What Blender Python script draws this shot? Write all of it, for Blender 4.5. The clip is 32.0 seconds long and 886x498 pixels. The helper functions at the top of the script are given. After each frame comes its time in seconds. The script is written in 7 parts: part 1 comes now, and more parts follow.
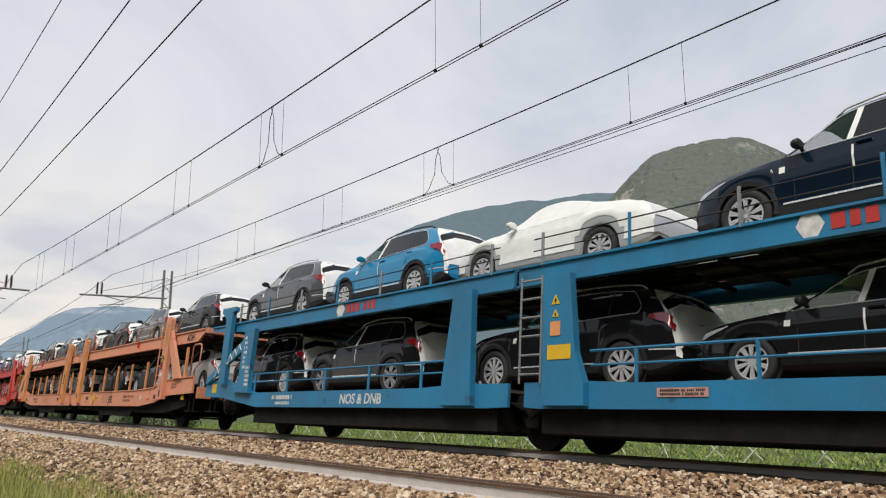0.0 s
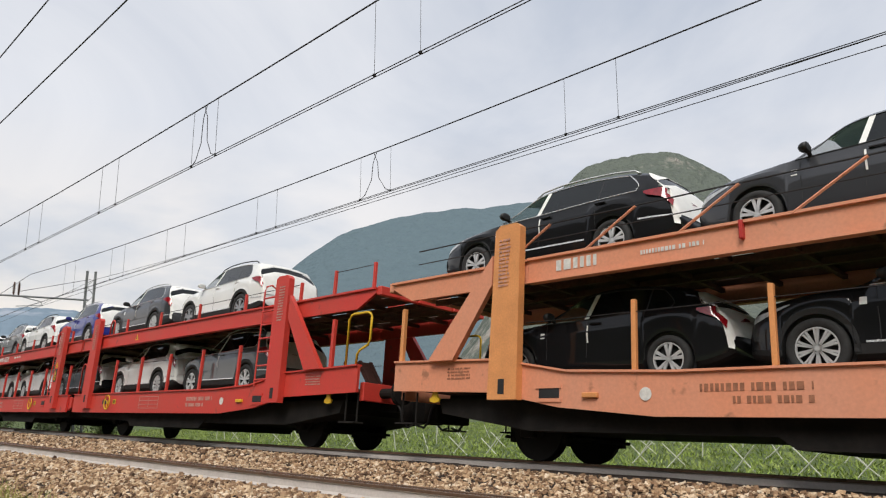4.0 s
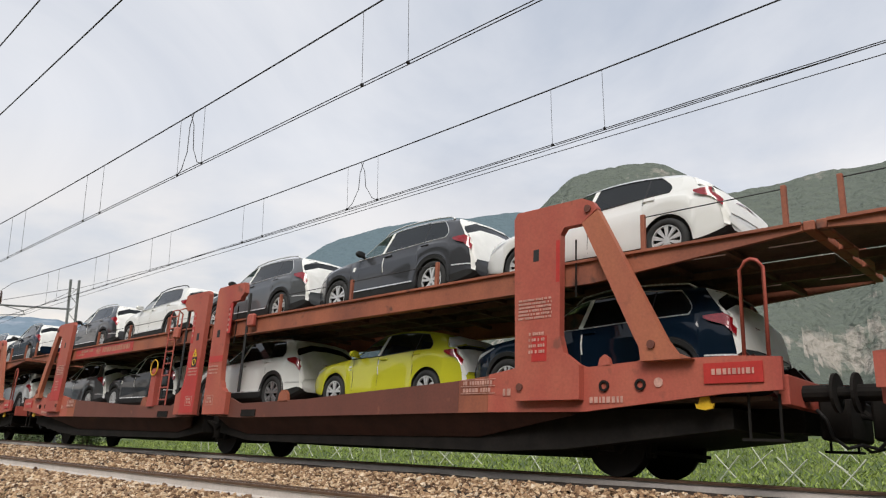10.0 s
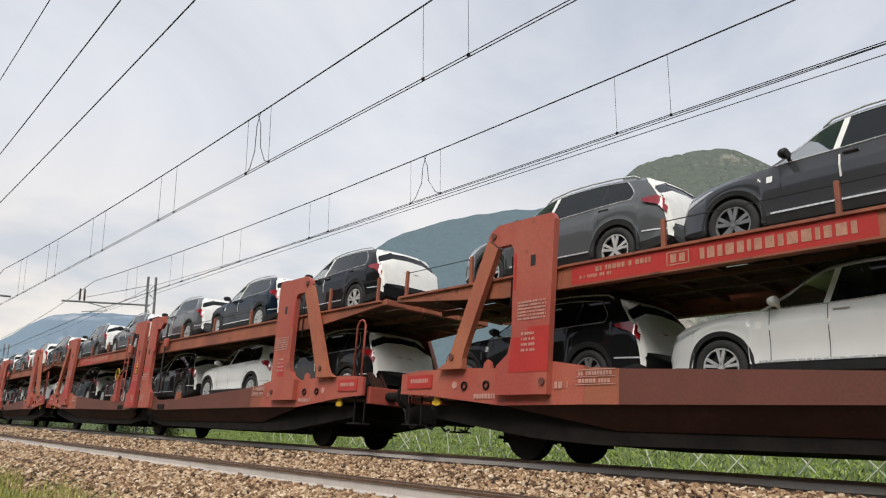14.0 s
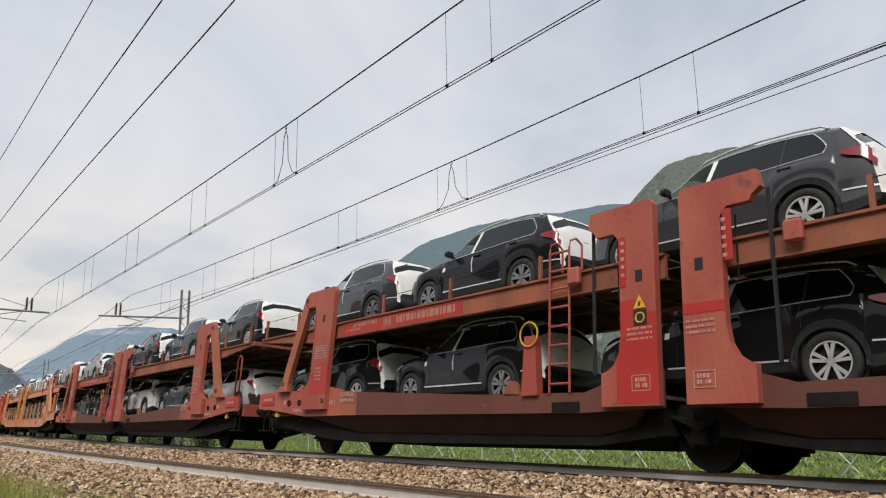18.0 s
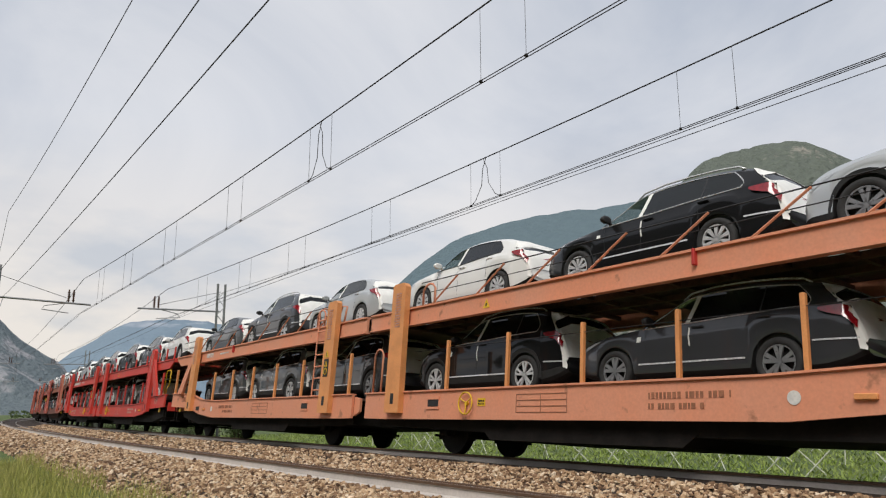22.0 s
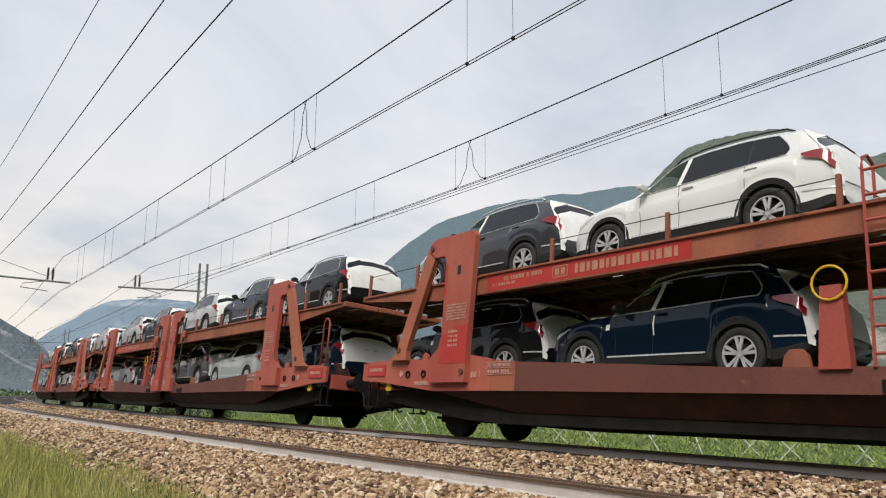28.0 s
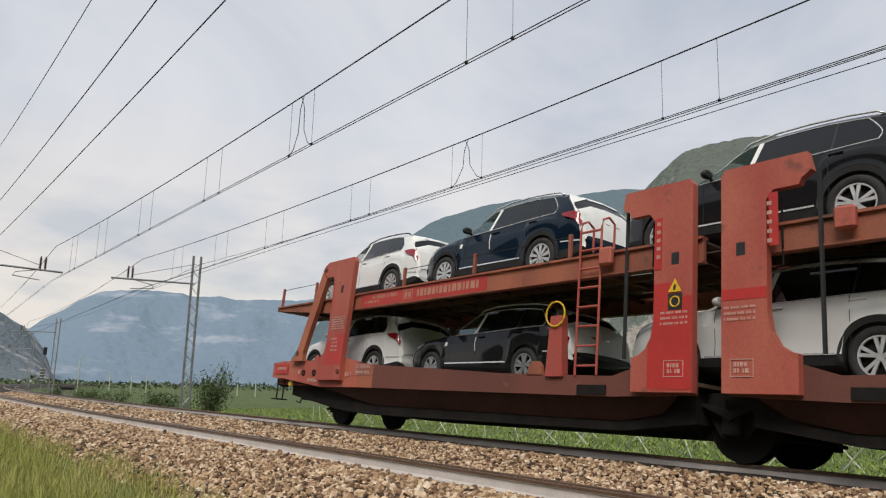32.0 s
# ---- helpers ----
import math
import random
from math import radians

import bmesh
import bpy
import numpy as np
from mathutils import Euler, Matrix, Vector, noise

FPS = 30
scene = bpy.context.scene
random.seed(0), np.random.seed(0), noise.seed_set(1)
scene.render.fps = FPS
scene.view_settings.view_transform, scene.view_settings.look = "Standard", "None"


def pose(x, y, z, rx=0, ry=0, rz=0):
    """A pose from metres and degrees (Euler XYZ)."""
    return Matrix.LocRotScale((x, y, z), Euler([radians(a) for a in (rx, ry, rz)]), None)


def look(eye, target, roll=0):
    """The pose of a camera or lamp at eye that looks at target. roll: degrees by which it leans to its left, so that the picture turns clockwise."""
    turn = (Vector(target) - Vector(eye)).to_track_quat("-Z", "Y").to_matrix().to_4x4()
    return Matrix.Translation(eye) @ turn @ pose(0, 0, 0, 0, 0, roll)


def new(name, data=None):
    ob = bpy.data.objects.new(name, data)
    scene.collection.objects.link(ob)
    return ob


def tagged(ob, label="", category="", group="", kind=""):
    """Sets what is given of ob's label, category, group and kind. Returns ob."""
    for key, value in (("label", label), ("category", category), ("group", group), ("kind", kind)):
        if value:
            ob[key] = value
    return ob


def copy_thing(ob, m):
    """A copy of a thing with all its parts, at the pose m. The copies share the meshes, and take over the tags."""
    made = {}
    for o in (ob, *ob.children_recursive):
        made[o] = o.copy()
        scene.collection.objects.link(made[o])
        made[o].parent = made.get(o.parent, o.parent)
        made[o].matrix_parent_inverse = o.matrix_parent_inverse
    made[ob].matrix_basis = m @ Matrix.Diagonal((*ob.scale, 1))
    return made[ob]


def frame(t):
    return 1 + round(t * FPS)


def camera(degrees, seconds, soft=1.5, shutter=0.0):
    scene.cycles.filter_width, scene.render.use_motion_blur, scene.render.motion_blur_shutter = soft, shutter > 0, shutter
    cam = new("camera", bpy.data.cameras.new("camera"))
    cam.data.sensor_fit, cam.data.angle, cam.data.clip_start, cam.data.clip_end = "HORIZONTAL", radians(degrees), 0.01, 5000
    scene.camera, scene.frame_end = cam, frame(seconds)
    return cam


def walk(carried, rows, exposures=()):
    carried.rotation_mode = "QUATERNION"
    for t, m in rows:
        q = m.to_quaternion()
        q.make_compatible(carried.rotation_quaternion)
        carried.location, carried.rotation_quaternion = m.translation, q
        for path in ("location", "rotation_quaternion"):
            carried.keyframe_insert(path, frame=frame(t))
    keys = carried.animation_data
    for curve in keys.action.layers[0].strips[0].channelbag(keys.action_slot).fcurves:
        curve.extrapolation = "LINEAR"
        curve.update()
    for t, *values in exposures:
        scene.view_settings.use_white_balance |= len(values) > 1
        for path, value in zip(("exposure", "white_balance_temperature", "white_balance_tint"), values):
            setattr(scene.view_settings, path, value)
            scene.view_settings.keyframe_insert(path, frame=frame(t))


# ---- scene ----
# ---------------------------------------------------------------- camera
# the camera stands beside the line and turns a little; rows: seconds, tilt, lean, heading in degrees
cam = camera(62.18, 32.0, soft=1.2)
EYE = (0.0, 0.0, 0.85)
PATH = [
    (0.0, 101.51, 0.50, 50.19), (0.5, 101.21, 0.17, 50.07), (1.0, 101.32, -0.08, 49.70), (1.5, 101.45, -0.05, 48.97), (2.0, 101.50, -0.02, 48.06),
    (2.5, 101.63, 0.10, 47.01), (4.5, 102.05, 0.38, 44.73), (5.0, 102.20, 0.32, 44.57), (5.5, 102.27, 0.31, 44.54), (6.0, 102.40, 0.21, 44.40),
    (6.5, 102.51, 0.25, 44.33), (7.0, 102.62, 0.19, 44.24), (7.5, 102.61, 0.21, 44.24), (8.0, 102.72, 0.10, 44.17), (8.5, 102.86, 0.37, 44.15),
    (9.0, 102.93, 0.50, 44.06), (9.5, 102.90, 0.41, 43.97), (10.0, 102.70, 0.41, 44.00), (10.5, 102.54, 0.33, 43.93), (11.0, 102.40, 0.53, 44.53),
    (11.5, 102.12, 0.43, 45.61), (12.0, 102.17, 0.38, 46.85), (12.5, 102.28, 0.39, 48.09), (13.0, 102.37, 0.30, 48.67), (13.5, 102.29, 0.38, 49.01),
    (14.0, 102.16, 0.31, 49.07), (14.5, 102.26, 0.29, 48.94), (15.0, 102.37, 0.26, 48.78), (15.5, 102.49, 0.24, 48.66), (17.5, 102.50, 0.84, 49.52),
    (18.0, 102.67, 1.38, 51.58), (18.5, 102.58, 1.32, 53.39), (19.0, 102.34, 0.98, 54.57), (19.5, 102.08, 0.91, 54.63), (20.0, 102.15, 0.91, 54.52),
    (20.5, 102.25, 0.81, 54.40), (21.0, 102.19, 0.72, 54.31), (21.5, 102.31, 0.53, 54.13), (22.0, 102.40, 0.46, 54.00), (22.5, 102.27, 0.44, 53.86),
    (23.0, 102.10, 0.39, 53.72), (23.5, 102.03, 0.38, 53.60), (24.0, 102.07, 0.32, 53.46), (24.5, 102.09, 0.28, 53.36), (25.0, 101.97, 0.21, 53.25),
    (25.5, 101.60, 0.21, 53.16), (26.0, 101.31, 0.19, 53.10), (26.5, 101.01, 0.17, 52.96), (28.5, 101.07, -0.06, 52.48), (29.0, 101.08, -0.07, 52.35),
    (29.5, 101.20, -0.15, 52.25), (30.0, 101.32, -0.13, 52.21), (30.5, 101.35, -0.44, 52.15), (31.0, 101.35, -0.78, 51.97), (31.5, 100.93, -0.81, 52.24),
    (32.0, 100.91, -1.29, 51.93)]
walk(cam, [(t, pose(*EYE, a, b, c)) for t, a, b, c in PATH],
     [(0.0, 0.0), (2.0, 0.06), (9.0, 0.06), (15.5, 0.04), (18.0, -0.05), (20.0, -0.09), (22.0, -0.08), (24.0, 0.0), (29.0, 0.05), (30.5, 0.0), (32.0, -0.10)])

# ---------------------------------------------------------------- world, sun
SUN_AZ, SUN_EL = 305.0, 50.0      # compass direction of the sun in degrees from +x towards +y, and its height


def make_world():
    w = bpy.data.worlds.new("sky")
    scene.world = w
    w.use_nodes = True
    nt = w.node_tree
    nt.nodes.clear()
    N, L = nt.nodes.new, nt.links.new
    out = N("ShaderNodeOutputWorld")
    bg = N("ShaderNodeBackground")
    sky = N("ShaderNodeTexSky")
    sky.sky_type = "NISHITA"
    sky.sun_disc = False
    sky.sun_elevation = radians(SUN_EL)
    sky.sun_rotation = radians(90.0 - SUN_AZ)
    sky.dust_density = 2.0
    skyk = N("ShaderNodeVectorMath")
    skyk.operation = "SCALE"
    skyk.inputs["Scale"].default_value = 0.10
    L(sky.outputs[0], skyk.inputs[0])
    tc = N("ShaderNodeTexCoord")
    # flatten the direction so that the clouds draw together towards the horizon
    sep = N("ShaderNodeSeparateXYZ")
    L(tc.outputs["Generated"], sep.inputs[0])
    zz = N("ShaderNodeMath")
    zz.operation = "ADD"
    zz.inputs[1].default_value = 0.22
    L(sep.outputs[2], zz.inputs[0])
    zc = N("ShaderNodeMath")
    zc.operation = "MAXIMUM"
    zc.inputs[1].default_value = 0.08
    L(zz.outputs[0], zc.inputs[0])
    dx, dy = N("ShaderNodeMath"), N("ShaderNodeMath")
    dx.operation = dy.operation = "DIVIDE"
    L(sep.outputs[0], dx.inputs[0]); L(zc.outputs[0], dx.inputs[1])
    L(sep.outputs[1], dy.inputs[0]); L(zc.outputs[0], dy.inputs[1])
    com = N("ShaderNodeCombineXYZ")
    L(dx.outputs[0], com.inputs[0]); L(dy.outputs[0], com.inputs[1])
    big = N("ShaderNodeTexNoise")
    big.inputs["Scale"].default_value = 0.9
    big.inputs["Detail"].default_value = 7.0
    big.inputs["Roughness"].default_value = 0.55
    big.inputs["Distortion"].default_value = 0.6
    L(com.outputs[0], big.inputs["Vector"])
    ramp = N("ShaderNodeValToRGB")
    e = ramp.color_ramp.elements
    e[0].position, e[0].color = 0.32, (0.49, 0.55, 0.66, 1)
    e[1].position, e[1].color = 0.66, (0.90, 0.905, 0.935, 1)
    L(big.outputs[0], ramp.inputs[0])
    # small bright clouds low over the hills
    low = N("ShaderNodeTexNoise")
    low.inputs["Scale"].default_value = 5.0
    low.inputs["Detail"].default_value = 6.0
    mp = N("ShaderNodeMapping")
    mp.inputs["Scale"].default_value = (1, 1, 2.6)
    L(tc.outputs["Generated"], mp.inputs[0]); L(mp.outputs[0], low.inputs["Vector"])
    lr = N("ShaderNodeValToRGB")
    lr.color_ramp.elements[0].position, lr.color_ramp.elements[0].color = 0.36, (0.72, 0.74, 0.78, 1)
    lr.color_ramp.elements[1].position, lr.color_ramp.elements[1].color = 0.56, (1.08, 1.0, 0.92, 1)
    L(low.outputs[0], lr.inputs[0])
    hm = N("ShaderNodeMapRange")
    hm.inputs["From Min"].default_value, hm.inputs["From Max"].default_value = 0.12, 0.36
    hm.inputs["To Min"].default_value, hm.inputs["To Max"].default_value = 1.0, 0.0
    L(sep.outputs[2], hm.inputs[0])
    mix = N("ShaderNodeMix")
    mix.data_type = "RGBA"
    glow = N("ShaderNodeMapRange")
    glow.inputs["From Min"].default_value, glow.inputs["From Max"].default_value = -0.98, -0.40
    glow.inputs["To Min"].default_value, glow.inputs["To Max"].default_value = 0.90, 1.14
    L(sep.outputs[0], glow.inputs[0])
    lit = N("ShaderNodeVectorMath")
    lit.operation = "SCALE"
    L(lr.outputs[0], lit.inputs[0]); L(glow.outputs[0], lit.inputs["Scale"])
    L(hm.outputs[0], mix.inputs[0]); L(ramp.outputs[0], mix.inputs[6]); L(lit.outputs[0], mix.inputs[7])
    both = N("ShaderNodeMix")
    both.data_type = "RGBA"
    both.inputs[0].default_value = 0.86
    L(skyk.outputs[0], both.inputs[6]); L(mix.outputs[2], both.inputs[7])
    L(both.outputs[2], bg.inputs[0])
    bg.inputs[1].default_value = 1.0
    L(bg.outputs[0], out.inputs[0])


make_world()
sun_data = bpy.data.lights.new("sun", "SUN")
sun_data.energy, sun_data.angle, sun_data.color = 2.75, radians(30.0), (1.0, 0.95, 0.88)
sun = new("sun", sun_data)
sa, se = radians(SUN_AZ), radians(SUN_EL)
sun.matrix_world = look((0, 0, 60), (-math.cos(sa) * math.cos(se) * 50, -math.sin(sa) * math.cos(se) * 50, 60 - math.sin(se) * 50))

# ---------------------------------------------------------------- materials


def mat(name, col, rough=0.6, metal=0.0, vary=0.25, scale=3.0, fine=40.0, bump=0.0, col2=None, coat=0.0, streak=False, spots=None, obj_random=0.0):
    """A painted, metal or earthy surface: a base colour with two scales of variation, and fine relief."""
    m = bpy.data.materials.new(name)
    m.use_nodes = True
    nt = m.node_tree
    N, L = nt.nodes.new, nt.links.new
    b = nt.nodes["Principled BSDF"]
    b.inputs["Metallic"].default_value = metal
    b.inputs["Coat Weight"].default_value = coat
    b.inputs["Coat Roughness"].default_value = 0.04
    tc = N("ShaderNodeTexCoord")
    mp = N("ShaderNodeMapping")
    if streak:
        mp.inputs["Scale"].default_value = (1.0, 1.0, 0.45)
    L(tc.outputs["Object"], mp.inputs[0])
    n1, n2 = N("ShaderNodeTexNoise"), N("ShaderNodeTexNoise")
    n1.inputs["Scale"].default_value, n2.inputs["Scale"].default_value = scale, fine
    n1.inputs["Detail"].default_value, n2.inputs["Detail"].default_value = 6.0, 4.0
    L(mp.outputs[0], n1.inputs["Vector"]); L(tc.outputs["Object"], n2.inputs["Vector"])
    c2 = col2 or tuple(c * (1 - vary) for c in col)
    mx = N("ShaderNodeMix")
    mx.data_type = "RGBA"
    mx.inputs[6].default_value, mx.inputs[7].default_value = (*col, 1), (*c2, 1)
    r1 = N("ShaderNodeMapRange")
    r1.inputs["From Min"].default_value, r1.inputs["From Max"].default_value = 0.38, 0.68
    L(n1.outputs[0], r1.inputs[0]); L(r1.outputs[0], mx.inputs[0])
    hv = N("ShaderNodeHueSaturation")
    r2 = N("ShaderNodeMapRange")
    r2.inputs["From Min"].default_value, r2.inputs["From Max"].default_value = 0.3, 0.7
    r2.inputs["To Min"].default_value, r2.inputs["To Max"].default_value = 1.0 - vary * 0.6, 1.0 + vary * 0.4
    L(n2.outputs[0], r2.inputs[0])
    val = r2.outputs[0]
    if obj_random:
        oi = N("ShaderNodeObjectInfo")
        gi = N("ShaderNodeNewGeometry")
        ad = N("ShaderNodeMath")
        ad.operation = "ADD"
        L(oi.outputs["Random"], ad.inputs[0]); L(gi.outputs["Random Per Island"], ad.inputs[1])
        mr = N("ShaderNodeMapRange")
        mr.inputs["From Max"].default_value = 2.0
        mr.inputs["To Min"].default_value, mr.inputs["To Max"].default_value = 1 - obj_random, 1 + obj_random
        L(ad.outputs[0], mr.inputs[0])
        mu = N("ShaderNodeMath")
        mu.operation = "MULTIPLY"
        L(mr.outputs[0], mu.inputs[0]); L(val, mu.inputs[1])
        val = mu.outputs[0]
    L(val, hv.inputs["Value"])
    L(mx.outputs[2], hv.inputs["Color"])
    last = hv.outputs[0]
    if spots:
        n3 = N("ShaderNodeTexNoise")
        n3.inputs["Scale"].default_value, n3.inputs["Detail"].default_value = spots[1], 8.0
        L(tc.outputs["Object"], n3.inputs["Vector"])
        r3 = N("ShaderNodeMapRange")
        r3.inputs["From Min"].default_value, r3.inputs["From Max"].default_value = spots[2], spots[2] + 0.08
        L(n3.outputs[0], r3.inputs[0])
        m3 = N("ShaderNodeMix")
        m3.data_type = "RGBA"
        m3.inputs[7].default_value = (*spots[0], 1)
        L(r3.outputs[0], m3.inputs[0]); L(last, m3.inputs[6])
        last = m3.outputs[2]
    L(last, b.inputs["Base Color"])
    rr = N("ShaderNodeMapRange")
    rr.inputs["To Min"].default_value, rr.inputs["To Max"].default_value = max(rough - 0.1, 0.02), min(rough + 0.12, 1.0)
    L(n2.outputs[0], rr.inputs[0]); L(rr.outputs[0], b.inputs["Roughness"])
    if bump:
        bp = N("ShaderNodeBump")
        bp.inputs["Strength"].default_value, bp.inputs["Distance"].default_value = 0.6, bump
        L(n2.outputs[0], bp.inputs["Height"]); L(bp.outputs[0], b.inputs["Normal"])
    return m


def glass(name, tint, alpha):
    """Dark tinted car glass: partly see-through, with a mirror-like face."""
    m = bpy.data.materials.new(name)
    m.use_nodes = True
    b = m.node_tree.nodes["Principled BSDF"]
    b.inputs["Base Color"].default_value = (*tint, 1)
    b.inputs["Roughness"].default_value = 0.03
    b.inputs["IOR"].default_value = 1.45
    b.inputs["Alpha"].default_value = alpha
    return m


def stones(name):
    """Crushed stone: every stone takes its own shade between dark brown, tan and pale."""
    m = mat(name, (0.4, 0.3, 0.2), 0.9, vary=0.35, scale=14.0, fine=60, bump=0.004)
    nt = m.node_tree
    N, L = nt.nodes.new, nt.links.new
    g = N("ShaderNodeNewGeometry")
    r = N("ShaderNodeValToRGB")
    e = r.color_ramp.elements
    e[0].position, e[0].color = 0.0, (0.09, 0.05, 0.03, 1)
    e[1].position, e[1].color = 1.0, (0.80, 0.68, 0.53, 1)
    for p, c in ((0.25, (0.29, 0.178, 0.103)), (0.55, (0.52, 0.355, 0.21)), (0.85, (0.74, 0.57, 0.385))):
        q = e.new(p)
        q.color = (*c, 1)
    L(g.outputs["Random Per Island"], r.inputs[0])
    mx = next(n for n in nt.nodes if n.bl_idname == "ShaderNodeMix")
    L(r.outputs[0], mx.inputs[6])
    dk = N("ShaderNodeMix")
    dk.data_type, dk.blend_type = "RGBA", "MULTIPLY"
    dk.inputs[0].default_value = 1.0
    dk.inputs[7].default_value = (0.68, 0.62, 0.56, 1)
    L(r.outputs[0], dk.inputs[6])
    L(dk.outputs[2], mx.inputs[7])
    return m


M = {}
M["brown"] = mat("rust_brown_paint", (0.36, 0.115, 0.062), 0.62, vary=0.22, scale=1.3, fine=26, bump=0.001, col2=(0.21, 0.068, 0.042), streak=True, spots=((0.12, 0.05, 0.035), 3.0, 0.62))
M["brick"] = mat("worn_brick_red_paint", (0.38, 0.074, 0.054), 0.55, vary=0.2, scale=1.1, fine=30, bump=0.002, col2=(0.45, 0.125, 0.080), streak=True, spots=((0.22, 0.07, 0.05), 3.2, 0.64))
M["rustleg"] = mat("faded_rust_orange_paint", (0.43, 0.145, 0.075), 0.6, vary=0.2, scale=1.6, fine=28, bump=0.001, col2=(0.36, 0.105, 0.062), streak=True, spots=((0.20, 0.07, 0.045), 3.0, 0.63))
M["patch"] = mat("bright_red_paint", (0.48, 0.036, 0.030), 0.45, vary=0.15, scale=2, fine=30)
M["red"] = mat("wagon_red_paint", (0.60, 0.044, 0.032), 0.48, vary=0.12, scale=1.2, fine=24, bump=0.001, col2=(0.54, 0.055, 0.036), streak=True, spots=((0.30, 0.055, 0.04), 3.6, 0.66))
M["orange"] = mat("faded_orange_paint", (0.70, 0.275, 0.155), 0.55, vary=0.12, scale=1.2, fine=24, bump=0.001, col2=(0.66, 0.29, 0.18), streak=True, spots=((0.38, 0.16, 0.09), 3.6, 0.65))
M["orange2"] = mat("fresh_orange_paint", (0.74, 0.31, 0.11), 0.5, vary=0.15)
M["blue"] = mat("wagon_blue_paint", (0.022, 0.20, 0.38), 0.45, vary=0.12, scale=1.2, fine=24, col2=(0.03, 0.155, 0.28), streak=True, spots=((0.03, 0.10, 0.18), 3.4, 0.65))
M["under"] = mat("underframe_grime", (0.016, 0.0135, 0.012), 0.85, vary=0.5, scale=3, fine=20, bump=0.004)
M["faint"] = mat("faded_lettering", (0.60, 0.34, 0.28), 0.6, vary=0.3, scale=10)
M["brown_dark"] = mat("dark_rust_brown_paint", (0.165, 0.054, 0.038), 0.6, vary=0.25, scale=1.0, fine=26, bump=0.001, col2=(0.12, 0.042, 0.03), streak=True, spots=((0.27, 0.10, 0.06), 3.0, 0.68))
M["ribs"] = mat("brown_deck_ribs", (0.15, 0.068, 0.048), 0.7, vary=0.4, scale=2, fine=20, bump=0.002)
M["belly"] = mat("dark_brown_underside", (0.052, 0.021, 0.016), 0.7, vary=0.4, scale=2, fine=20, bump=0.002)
M["deckmetal"] = mat("grimy_deck_steel", (0.14, 0.09, 0.072), 0.75, vary=0.4, scale=3, fine=25, bump=0.002)
M["gold"] = mat("pale_gold_lettering", (0.50, 0.25, 0.17), 0.6, vary=0.25, scale=8)
M["stencil"] = mat("dark_stencil_paint", (0.34, 0.14, 0.075), 0.6, vary=0.3, scale=8)
M["steel"] = mat("galvanised_steel", (0.36, 0.37, 0.37), 0.55, 0.7, vary=0.25, scale=4, fine=50)
M["wheelsteel"] = mat("wheel_steel", (0.013, 0.011, 0.010), 0.7, 0.0, vary=0.4, scale=5)
M["white"] = mat("white_lettering", (0.72, 0.70, 0.66), 0.6, vary=0.25, scale=10)
M["yellow"] = mat("yellow_paint", (0.75, 0.46, 0.02), 0.5, vary=0.2)
M["black"] = mat("black_plastic", (0.022, 0.022, 0.023), 0.55, vary=0.3, scale=8)
M["rubber"] = mat("tyre_rubber", (0.028, 0.028, 0.028), 0.82, vary=0.3, scale=12, fine=90)
M["alloy"] = mat("alloy_wheel", (0.74, 0.74, 0.74), 0.32, 0.45, vary=0.1)
M["alloydark"] = mat("dark_alloy_wheel", (0.36, 0.36, 0.37), 0.3, 0.6, vary=0.1)
M["film"] = mat("white_protective_film", (0.86, 0.855, 0.82), 0.42, vary=0.06, scale=4, fine=9, bump=0.012)
M["chrome"] = mat("chrome_trim", (0.74, 0.74, 0.75), 0.25, 0.4, vary=0.05)
M["lamp_red"] = mat("tail_lamp_red", (0.30, 0.006, 0.012), 0.12, vary=0.3, scale=14, coat=1.0)
M["lamp_clear"] = mat("headlamp_glass", (0.55, 0.57, 0.60), 0.10, vary=0.3, scale=14, coat=1.0)
M["glass"] = glass("tinted_glass", (0.008, 0.010, 0.011), 0.95)
M["glass2"] = glass("front_glass", (0.04, 0.075, 0.065), 0.34)
M["interior"] = mat("dark_interior", (0.03, 0.03, 0.03), 0.8, vary=0.2)
PAINT = {"white": (0.78, 0.78, 0.76), "silver": (0.50, 0.52, 0.53), "grey": (0.085, 0.09, 0.096), "darkgrey": (0.040, 0.041, 0.046), "black": (0.010, 0.010, 0.011),
         "navy": (0.003, 0.010, 0.022), "indigo": (0.020, 0.025, 0.22), "lightblue": (0.01, 0.22, 0.43), "warmgrey": (0.20, 0.195, 0.18), "bronze": (0.19, 0.165, 0.14), "yellow": (0.62, 0.60, 0.03)}
for k_ in ("under", "wheelsteel", "belly", "deckmetal"):
    M[k_].node_tree.nodes["Principled BSDF"].inputs["Specular IOR Level"].default_value = 0.25
for k_, c_ in PAINT.items():
    M["paint_" + k_] = mat("car_paint_" + k_, c_, 0.42, 0.3 if k_ in ("silver", "bronze", "warmgrey") else 0.0, vary=0.05, scale=2, fine=300, coat=1.0)
    M["paint_" + k_].node_tree.nodes["Principled BSDF"].inputs["Specular IOR Level"].default_value = 0.2 if sum(c_) > 0.12 else 0.05
    M["paint_" + k_].node_tree.nodes["Principled BSDF"].inputs["Coat Weight"].default_value = 1.0 if sum(c_) > 0.06 else 0.65
M["rail_side"] = mat("dusty_rail_side", (0.54, 0.49, 0.45), 0.85, vary=0.15, scale=3, fine=30)
M["rail_rust"] = mat("rusty_rail_head", (0.16, 0.095, 0.06), 0.6, 0.3, vary=0.35, scale=5)
